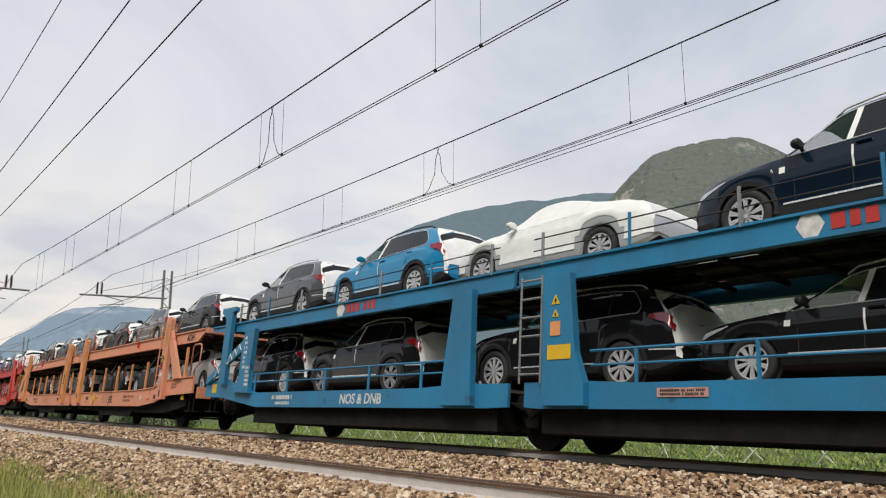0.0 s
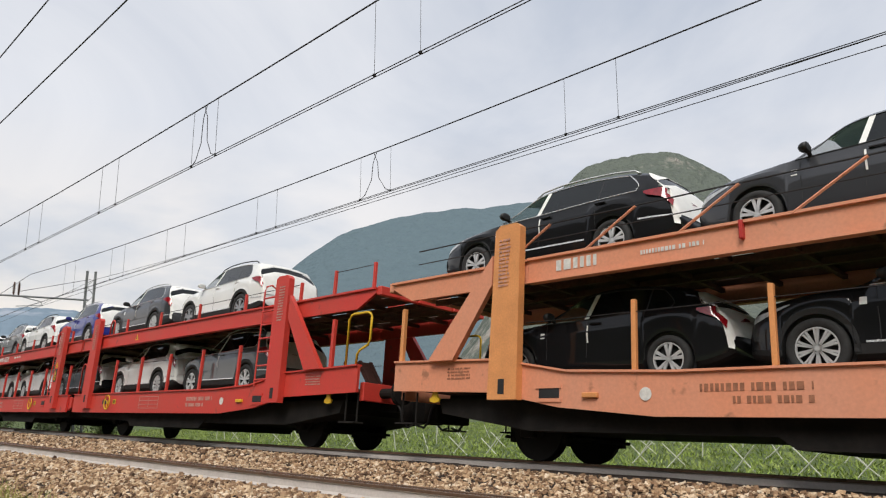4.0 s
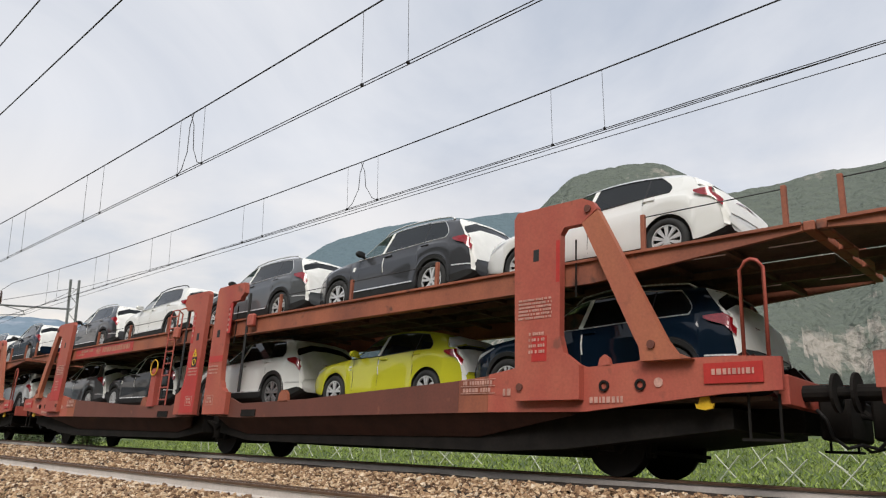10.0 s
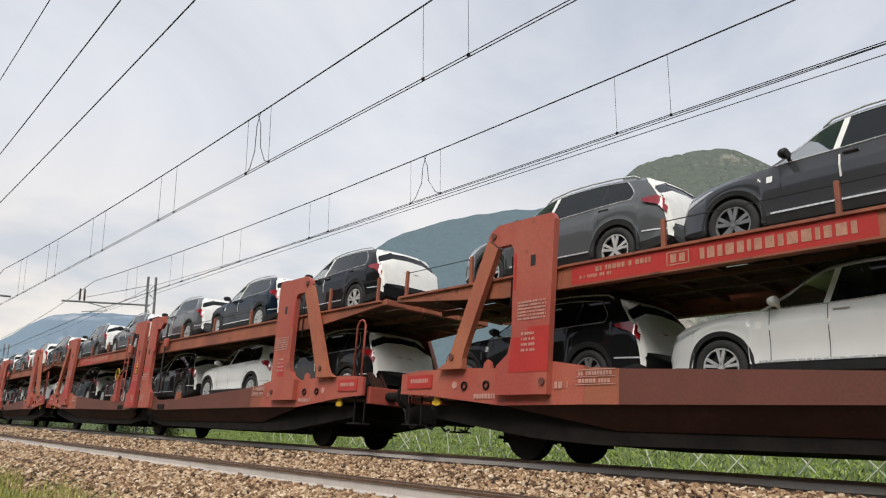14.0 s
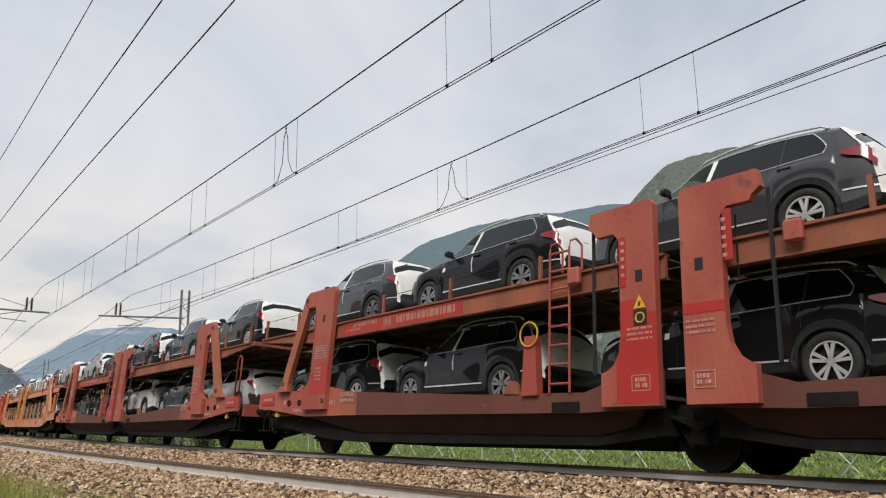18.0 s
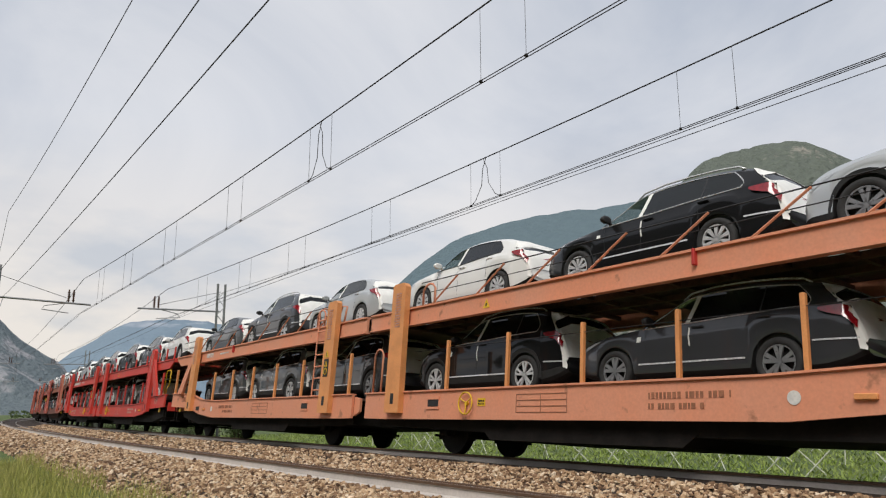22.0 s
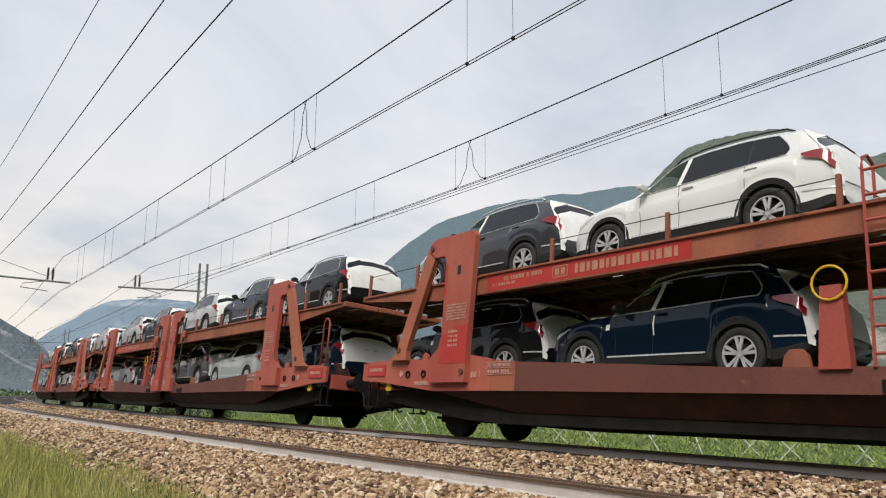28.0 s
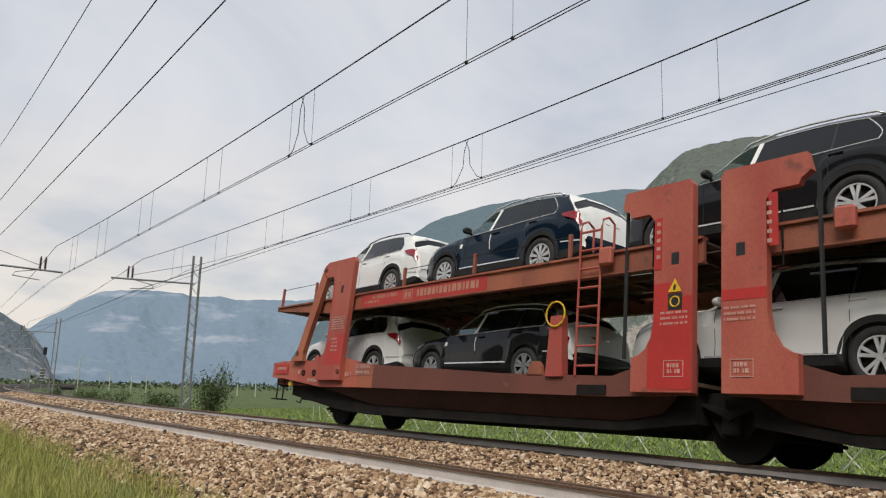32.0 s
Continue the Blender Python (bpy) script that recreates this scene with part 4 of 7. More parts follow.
def build_car(shape, paint, wheels="alloy", covered=False):
    sh = SHAPES[shape]
    L, W, H = sh["L"], sh["W"], sh["H"]
    xs, xf, xr, ra = car_sections(sh)
    rings = [car_ring(sh, x, xf, xr, ra) for x in xs]
    n = len(rings[0])
    x0 = -L / 2
    car = new("car")
    names = {"suv": "sport utility vehicle", "estate": "estate car", "hatch": "hatchback", "coupe": "low open two-door car"}
    words = {"lightblue": "light blue", "warmgrey": "warm grey", "darkgrey": "dark grey", "navy": "navy blue", "indigo": "deep blue", "yellow": "lime yellow"}
    tagged(car, ("new %s wholly wrapped in white protective film" % names[shape]) if covered else "new %s %s with white film over its tail" % (words.get(paint, paint), names[shape]), "car", "new cars on the train")
    paint_m = M["paint_" + paint]
    d0, d1 = (sh["cowl"] + 0.03) * L, sh["end"] * L

    def at(i, k, side):
        y, z = rings[i][k]
        return (x0 + xs[i], side * y, z)

    def surface(x, z):
        """Half width of the body at a place along it and a height."""
        r = car_ring(sh, min(max(x, 0.0), L), xf, xr, ra)
        for (ya, za), (yb, zb) in zip(r[3:], r[4:]):
            if z <= zb:
                return ya + (yb - ya) * clamp01((z - za) / max(zb - za, 1e-5))
        return r[-1][0]

    def mesh_of(quads, flip=0.0012):
        bm = bmesh.new()
        for q in quads:
            bm.faces.new([bm.verts.new(c) for c in q])
        bmesh.ops.remove_doubles(bm, verts=bm.verts, dist=flip)
        bmesh.ops.dissolve_degenerate(bm, dist=0.0005, edges=bm.edges)
        bmesh.ops.recalc_face_normals(bm, faces=bm.faces)
        return bm

    def band(left, right, side, off=0.0, cols=10, rows=5):
        """A piece of the side-glass band between two edges, each a place along the car for a share of the band's height."""
        grid = []
        for j in range(rows + 1):
            f = j / rows
            row = []
            for i in range(cols + 1):
                x = left(f) + (right(f) - left(f)) * i / cols
                r = car_ring(sh, x, xf, xr, ra)
                (ya, za), (yb, zb) = r[8], r[9]
                row.append((x0 + x, side * (ya + (yb - ya) * f + off), za + (zb - za) * f))
            grid.append(row)
        return [(grid[j][i], grid[j][i + 1], grid[j + 1][i + 1], grid[j + 1][i]) for j in range(rows) for i in range(cols)]

    def patch(xa, xb, lo, hi, side, off, cols=8, rows=2):
        """A thin panel laid on the body's side between two outlines."""
        grid = []
        for j in range(rows + 1):
            row = []
            for i in range(cols + 1):
                x = xa + (xb - xa) * i / cols
                z = lo(x) + (hi(x) - lo(x)) * j / rows
                row.append((x0 + x, side * (surface(x, z) + off), z))
            grid.append(row)
        return [(grid[j][i], grid[j][i + 1], grid[j + 1][i + 1], grid[j + 1][i]) for j in range(rows) for i in range(cols)]

    quads = {k: [] for k in ("body", "underside", "cladding", "windscreen", "tail_window")}
    for i in range(len(xs) - 1):
        um = (xs[i] + xs[i + 1]) / 2 / L
        for k in range(n - 1):
            key = "body"
            if k <= 1:
                key = "underside"
            elif k in (2, 3):
                key = "cladding" if k == 2 or shape == "suv" else "body"
            elif k == 8 and d0 < um * L < d1:
                continue
            elif k >= 10 and sh["cowl"] < um < 0.40:
                key = "windscreen"
            elif k >= 10 and 0.93 < um < 0.955:
                key = "tail_window"
            for side in (1, -1):
                quads[key].append([at(i, k, side), at(i + 1, k, side), at(i + 1, k + 1, side), at(i, k + 1, side)])
    for i in (0, len(xs) - 1):
        quads["body"].append([at(i, k, 1) for k in range(0, n)] + [at(i, k, -1) for k in range(n - 2, 0, -1)])
    # side glass, pane by pane, with the slanted pillars between
    lean = 0.105
    p0, p1 = sh["pillar"] * L, sh["pillar"] * L + 0.085
    s0, s1 = sh["split"] * L, sh["split"] * L + 0.025
    qe = sh["quarter"] * L
    rear = lambda f: qe - 0.32 * abs(f - 0.28) ** 1.5 * (1.0 if f > 0.28 else 0.8)
    panes = []
    for side in (-1, 1):
        panes.append((band(lambda f: d0, lambda f: p0 + lean * f, side), side, M["glass2"]))
        panes.append((band(lambda f: p1 + lean * f, lambda f: s0 + 0.03 * f, side), side, M["glass"]))
        panes.append((band(lambda f: s1 + 0.03 * f, rear, side, rows=8), side, M["glass"]))
        quads["cladding"] += band(lambda f: p0 + lean * f, lambda f: p1 + lean * f, side, 0.0, 1)
        quads["cladding"] += band(lambda f: s0 + 0.03 * f, lambda f: s1 + 0.03 * f, side, 0.0, 1)
        quads["body"] += band(rear, lambda f: d1, side, 0.0, 4, 8)
        if shape == "suv":
            for c in (xf, xr):
                ring = []
                for k in range(17):
                    a = math.pi * (k / 16 * 1.10 - 0.05)
                    ring.append([(x0 + c - q * math.cos(a), side * (surface(c - q * math.cos(a), sh["wr"] + q * math.sin(a)) + o), sh["wr"] + q * math.sin(a)) for q, o in ((ra - 0.01, -0.03), (ra - 0.006, 0.014), (ra + 0.060, 0.010), (ra + 0.064, -0.004))])
                quads["cladding"] += [(ring[k][j], ring[k][j + 1], ring[k + 1][j + 1], ring[k + 1][j]) for k in range(16) for j in range(3)]
    for cx in (xf, xr):
        wv = bmesh.new()
        add_disc(wv, x0 + cx, -W / 2 + 0.14, W / 2 - 0.14, sh["wr"], ra - 0.004, 20)
        quads["underside"] += [[tuple(v.co) for v in f_.verts] for f_ in wv.faces]
        wv.free()
    part("body", mesh_of(quads["body"]), paint_m, car, "", True)
    part("underside", mesh_of(quads["underside"]), M["black"], car, "black underside and wheel arches")
    part("cladding", mesh_of(quads["cladding"]), M["film"] if covered else M["black"], car, "sill and pillar trim under white film" if covered else "black plastic sill, arch and pillar trim")
    part("windscreen", mesh_of(quads["windscreen"]), M["glass2"], car, "", True)
    part("tail_window", mesh_of(quads["tail_window"]), M["glass"], car, "", True)
    for q, side, m in panes:
        part("side_window", mesh_of(q), m, car, "", True)
    # white film over the tail (and over all of a wholly wrapped car), loose and a little proud of the paint
    film = []
    if covered:
        for i in range(len(xs) - 1):
            um = (xs[i] + xs[i + 1]) / 2 / L
            for k in range(4, n - 1):
                if um < 0.02 or um > 0.992 or k == 4 and any(abs(um * L - c) < ra + 0.1 for c in (xf, xr)) or k == 8 and d0 < um * L < d1:
                    continue
                for side in (1, -1):
                    film.append([at(i, k, side), at(i + 1, k, side), at(i + 1, k + 1, side), at(i, k + 1, side)])
    else:
        edge = {4: .984, 5: .979, 6: .972, 7: .966, 8: .950, 9: .908, 10: .888, 11: .876, 12: .872}
        cols = 18
        sheet = [[(u_, car_ring(sh, u_ * L, xf, xr, ra)[k]) for k, u_ in ((k, edge[k] + (0.9995 - edge[k]) * i / cols) for k in range(4, n))] for i in range(cols + 1)]
        for i in range(cols):
            for k in range(n - 5):
                um = (sheet[i][k][0] + sheet[i + 1][k + 1][0]) / 2
                if k >= 6 and 0.931 < um < 0.954:
                    continue
                for side in (1, -1):
                    film.append([(x0 + u_ * L, side * y, z) for u_, (y, z) in (sheet[i][k], sheet[i + 1][k], sheet[i + 1][k + 1], sheet[i][k + 1])])
    if covered:
        for side in (-1, 1):
            film += band(lambda f: d0, lambda f: d1, side, 0.0, 30)
    bm = mesh_of(film)
    bm.normal_update()
    mid = Vector((0, 0, H * 0.5))
    for v in bm.verts:
        nn = v.normal if v.normal.dot(v.co - mid) > 0 else -v.normal
        v.co += nn * (0.011 + 0.007 * noise.noise(v.co * 3.5))
    part("protective_film", bm, M["film"], car, "white protective film", True)
    # door seams and the bright strip round the side glass
    seams, trim = [], bmesh.new()
    for q in (sh["cowl"] + .062, sh["pillar"] + .012, sh["split"] - .005):
        seams += patch(q * L - .005, q * L + .005, lambda x: 0.33, lambda x: H * lerp_curve(sh["belt"], x / L), -1, 0.002, 1, 8)
    if not covered:
        part("door_seams", mesh_of(seams), M["black"], car, "thin dark door seams", kind="stuff")
        line = []
        for j in range(41):
            x = d0 + 0.08 + (rear(0.0) - d0 - 0.08) * j / 40
            r = car_ring(sh, x, xf, xr, ra)
            line.append((x0 + x, -(r[8][0] + .004), r[8][1]))
        for j in range(9):
            x = rear(j / 8)
            r = car_ring(sh, x, xf, xr, ra)
            line.append((x0 + x, -(r[8][0] + (r[9][0] - r[8][0]) * j / 8 + .004), r[8][1] + (r[9][1] - r[8][1]) * j / 8))
        for j in range(40, -1, -1):
            x = d0 + 0.30 + (rear(1.0) - d0 - 0.30) * j / 40
            r = car_ring(sh, x, xf, xr, ra)
            line.append((x0 + x, -(r[9][0] + .004), r[9][1]))
        add_tube(trim, line, 0.008, 5)
        part("window_trim", trim, M["chrome"] if shape != "hatch" else M["black"], car, "bright strip round the side windows")
    # dark cabin with seats so that the glass shows depth
    c0, c1 = x0 + (sh["cowl"] + 0.06) * L, x0 + 0.88 * L
    bm = box(c0, c1, -W * 0.34, W * 0.34, 0.30, H * 0.58, 0.03)
    for q in (0.47, 0.67):
        for y in (-W * 0.2, W * 0.2):
            add_plate(bm, [(x0 + q * L, H * .55), (x0 + q * L + 0.14, H * .55), (x0 + q * L + 0.24, H * .84), (x0 + q * L + 0.14, H * .85)], y - 0.22, y + 0.22)
    add_plate(bm, [(x0 + (sh["cowl"] + .04) * L, H * .55), (x0 + (sh["cowl"] + .13) * L, H * .55), (x0 + (sh["cowl"] + .11) * L, H * .66), (x0 + (sh["cowl"] + .05) * L, H * .66)], -W * .38, W * .38)
    part("interior", bm, M["interior"], car, "dark seats and cabin")
    # wheels: a tyre and a spoked rim each
    wr = sh["wr"]
    spokes, spread, wide = {"alloy": (5, 0.20, 0.016), "dark": (5, 0.22, 0.020), "fine": (10, 0.09, 0.010)}[wheels]
    rim_words = {"alloy": "five double-spoke alloy rim", "dark": "grey five-spoke alloy rim", "fine": "ten-spoke alloy rim"}[wheels]
    for cx in (xf, xr):
        for side in (-1, 1):
            yo = side * (W / 2 - 0.012)
            bm = bmesh.new()
            prof = [(wr * 0.68, 0.025), (wr * 0.74, 0.004), (wr * 0.86, -0.006), (wr * 0.96, 0.006), (wr, 0.035), (wr, 0.175), (wr * 0.95, 0.205), (wr * 0.68, 0.205)]
            m_ = 28
            rg = [[bm.verts.new((x0 + cx + p * math.cos(2 * math.pi * k / m_), yo - side * w, wr + p * math.sin(2 * math.pi * k / m_))) for p, w in prof] for k in range(m_)]
            for k in range(m_):
                for j in range(len(prof) - 1):
                    bm.faces.new((rg[k][j], rg[k][j + 1], rg[(k + 1) % m_][j + 1], rg[(k + 1) % m_][j]))
            add_disc(bm, x0 + cx, yo - side * 0.10, yo - side * 0.12, wr, wr * 0.68, 20)
            bmesh.ops.recalc_face_normals(bm, faces=bm.faces)
            tyre = part("wheel", bm, M["rubber"], car, "", True)
            if side > 0:
                continue
            bm = bmesh.new()
            add_disc(bm, x0 + cx, yo - side * 0.020, yo - side * 0.06, wr, wr * 0.70, 28, wr * 0.64)
            add_disc(bm, x0 + cx, yo - side * 0.024, yo - side * 0.06, wr, wr * 0.14, 14)
            for k in range(spokes):
                for o in (-spread, spread):
                    a0 = 2 * math.pi * k / spokes + math.pi / 2
                    a1 = a0 + o
                    r0, r1 = wr * 0.09, wr * 0.66
                    p, q = (math.cos(a0 + o * .4) * r0, math.sin(a0 + o * .4) * r0), (math.cos(a1) * r1, math.sin(a1) * r1)
                    nx, nz = -math.sin(a1), math.cos(a1)
                    add_plate(bm, [(x0 + cx + p[0] + nx * wide, wr + p[1] + nz * wide), (x0 + cx + p[0] - nx * wide, wr + p[1] - nz * wide),
                                   (x0 + cx + q[0] - nx * wide * 1.5, wr + q[1] - nz * wide * 1.5), (x0 + cx + q[0] + nx * wide * 1.5, wr + q[1] + nz * wide * 1.5)], yo - side * 0.024, yo - side * 0.05)
            part("rim", bm, M["alloydark"] if wheels == "dark" else M["alloy"], tyre, rim_words)
    # mirrors, handles, lamps, roof rails, tape and trim
    for side in (-1, 1):
        bz = H * lerp_curve(sh["belt"], 0.36)
        y = side * W / 2 * 0.97
        xm = x0 + (sh["cowl"] + 0.085) * L
        bm = bmesh.new()
        r = bmesh.ops.create_icosphere(bm, subdivisions=2, radius=1.0)
        for v in r["verts"]:
            c = v.co
            v.co = Vector((xm + (c.x if c.x < 0.25 else 0.25) * 0.10 + 0.03, y + side * 0.12 + c.y * 0.115, bz + 0.080 + c.z * 0.070))
        add_tube(bm, [(xm + .02, y - side * 0.04, bz + 0.01), (xm + .02, y + side * 0.06, bz + 0.06)], 0.028, 6)
        part("wing_mirror", bm, M["film"] if covered else paint_m if paint in ("white", "silver", "yellow", "indigo", "lightblue") else M["black"], car, "", True)
        if shape != "hatch" and not covered and side < 0:
            pts = []
            for q in (0.44, 0.465, 0.55, 0.65, 0.76, 0.835, 0.86):
                r = car_ring(sh, q * L, xf, xr, ra)
                pts.append((x0 + q * L, side * (r[10][0] - 0.01), r[10][1] + (0.050 if 0.45 < q < 0.85 else 0.005)))
            part("roof_rail", tube(pts, 0.015, 6), M["chrome"] if paint in ("grey", "black", "navy", "indigo", "darkgrey") else M["black"], car, "", True)
        if covered:
            continue
        lamp_z = lambda x: H * lerp_curve(sh["belt"], x / L)
        ta, tb = (0.900 if shape != "estate" else 0.895) * L, 0.986 * L
        part("tail_lamp", mesh_of(patch(ta, tb, lambda x: lamp_z(x) - 0.075 - 0.14 * clamp01((x - ta) / (tb - ta)) ** .7, lambda x: lamp_z(x) - 0.045 + 0.03 * clamp01((x - ta) / (tb - ta)), side, 0.038, 8)), M["lamp_red"], car, "red tail lamp", True)
        if side > 0:
            continue
        for q in (sh["pillar"] + 0.026, sh["split"] - 0.002):
            zz = H * lerp_curve(sh["belt"], q) - 0.075
            yy = surface(q * L + .08, zz)
            bm = box(x0 + q * L, x0 + q * L + 0.19, -(yy + 0.034), -(yy + 0.014), zz - 0.014, zz + 0.016, 0.007)
            add_box(bm, x0 + q * L + 0.002, x0 + q * L + 0.03, -(yy + 0.016), -(yy - 0.03), zz - 0.012, zz + 0.012)
            add_box(bm, x0 + q * L + 0.16, x0 + q * L + 0.188, -(yy + 0.016), -(yy - 0.03), zz - 0.012, zz + 0.012)
            part("door_handle", bm, paint_m, car)
        hl = lambda x: H * (0.485 + 0.55 * (x / L))
        part("headlamp", mesh_of(patch(0.015 * L, 0.125 * L, lambda x: hl(x) - 0.09 * (1 - x / (0.125 * L)) - 0.015, lambda x: hl(x), side, 0.008, 8)), M["lamp_clear"], car, "", True)
        part("film_strip", mesh_of(band(lambda f: p0 + lean * f + 0.004, lambda f: p1 + lean * f - 0.004, side, 0.007, 1)), M["film"], car, "white film strip on the door pillar")
        xt = (sh["pillar"] + 0.014) * L
        part("door_tape", mesh_of(patch(xt, xt + 0.026, lambda x: 0.66 * H * .64, lambda x: H * .60, side, 0.006, 1, 4)), M["film"], car, "white film tape on the door edge")
        part("paper_tag", mesh_of(patch(xf + ra + .09, xf + ra + .17, lambda x: H * .50, lambda x: H * .555, side, 0.005, 1, 1)), M["film"], car, "small white delivery tag on the wing")
        if shape != "hatch":
            part("sill_trim", mesh_of(patch(xf + ra + 0.12, xr - ra - 0.08, lambda x: 0.395, lambda x: 0.42, side, 0.010, 8, 1)), M["chrome"], car, "bright strip along the doors")
            part("bumper_trim", mesh_of(patch(xr + ra + 0.08, 0.985 * L, lambda x: 0.565, lambda x: 0.588, side, 0.012, 6, 1)), M["chrome"], car, "bright strip along the bumper")
    return car


def car_copy(shape, paint, wheels, covered, used):
    key = (shape, paint, wheels, covered)
    if key not in CAR_CACHE:
        CAR_CACHE[key] = build_car(*key)
        used.append(CAR_CACHE[key])
        return CAR_CACHE[key]
    return copy_thing(CAR_CACHE[key], Matrix())

# ---------------------------------------------------------------- rail wagons
# each unit's own space: x = 0 at the joint between the two units of a wagon, z = 0 at the rails, y = 0 the middle; d = +1 for the leading unit, -1 for the trailing one


def bars(bm, x, z, w, h, y, rows=1, gap=0.4, seed=0, thick=0.004):
    """Short bars that stand for small painted lettering."""
    rng = random.Random(seed)
    rh = h / (rows + (rows - 1) * gap)
    for r in range(rows):
        zz = z + r * rh * (1 + gap)
        q = x
        while q < x + w:
            l_ = min(rng.uniform(0.35, 0.85) * rh, x + w - q)
            if l_ > 0.01:
                add_box(bm, q, q + l_, y - thick, y, zz, zz + rh)
            q += l_ + rh * (0.28 if rng.random() < 0.82 else 0.9)
    return bm


def near(side, name, bm, *rest, **more):
    """A small fitting that only the side towards the other track carries."""
    if side > 0:
        bm.free()
        return None
    return part(name, bm, *rest, **more)


def sign_triangle(parent, x, z, size, y):
    part("warning_sign", plate([(x - size * .62, z - size * .1), (x + size * .62, z - size * .1), (x, z + size * 1.0)], y - 0.006, y), M["yellow"], parent, "yellow warning triangle")
    part("warning_mark", plate([(x - size * .1, z + size * .05), (x + size * .05, z + size * .05), (x + size * .16, z + size * .5), (x, z + size * .38), (x + size * .03, z + size * .62), (x - size * .12, z + size * .3)], y - 0.010, y - 0.007), M["black"], parent)


def ladder(parent, x0, x1, z0, z1, y, material, hoop=True):
    bm = bmesh.new()
    for x in (x0, x1):
        top = [(x, y, z0), (x, y, z1)]
        if hoop:
            top += [(x, y + 0.03, z1 + 0.12), (x, y + 0.16, z1 + 0.18), (x, y + 0.3, z1 + 0.1), (x, y + 0.3, z1 - 0.3)]
        add_tube(bm, top, 0.02, 6)
    part("ladder_rail", bm, material, parent)
    z = z0 + 0.14
    while z < z1 - 0.05:
        part("rung", tube([(x0, y, z), (x1, y, z)], 0.020, 6), material, parent)
        z += 0.30


def axle(unit, xc, r=0.46):
    """A single wheelset in its guards: two wheels, and on each side an axle box under a leaf spring."""
    bm = bmesh.new()
    for y in (-0.75, 0.75):
        s = 1 if y > 0 else -1
        add_disc(bm, xc, y - 0.065, y + 0.065, r, r, 28)
        add_disc(bm, xc, y - s * 0.085, y - s * 0.06, r, r + 0.028, 28)
        add_disc(bm, xc, y + s * 0.06, y + s * 0.10, r, 0.12, 12)
    add_tube(bm, [(xc, -0.75, r), (xc, 0.75, r)], 0.08, 8)
    part("wheelset", bm, M["wheelsteel"], unit)
    for y in (-0.98, 0.98):
        bm = plate([(xc - .62, .80), (xc - .40, .62), (xc - .19, .30), (xc - .13, .30), (xc - .13, .80), (xc + .13, .80), (xc + .13, .30), (xc + .19, .30), (xc + .40, .62), (xc + .62, .80), (xc + .62, .88), (xc - .62, .88)], y - 0.015, y + 0.015)
        add_box(bm, xc - 0.13, xc + 0.13, y - 0.12, y + 0.12, r - 0.13, r + 0.13, 0.02)
        y_a, y_b = (y - 0.155, y - 0.012) if y < 0 else (y + 0.012, y + 0.155)
        for k in range(5):
            w, q = 0.60 - 0.10 * k, 0.028 * k
            add_plate(bm, [(xc - w, .72 - q + .06 * w), (xc, .62 - q), (xc + w, .72 - q + .06 * w), (xc + w, .742 - q + .06 * w), (xc, .645 - q), (xc - w, .742 - q + .06 * w)], y_a, y_b)
        part("axle_spring", bm, M["under"], unit, "leaf spring and axle box in its guard")
    bm = bmesh.new()
    for o in (-1, 1):
        for y in (-0.75, 0.75):
            add_box(bm, xc + o * (r + .04) - 0.05, xc + o * (r + .04) + 0.05, y - 0.06, y + 0.06, r - 0.2, r + 0.16, 0.01)
            add_tube(bm, [(xc + o * (r + .07), y, r - .05), (xc + o * (r + .16), y, .85)], 0.025, 5)
        add_tube(bm, [(xc + o * (r + .09), -0.9, r - .12), (xc + o * (r + .09), 0.9, r - .12)], 0.03, 6)
    add_tube(bm, [(xc - r - .12, 0.32, r - .12), (xc + r + .12, 0.32, r - .12)], 0.022, 6)
    part("brake_gear", bm, M["under"], unit)


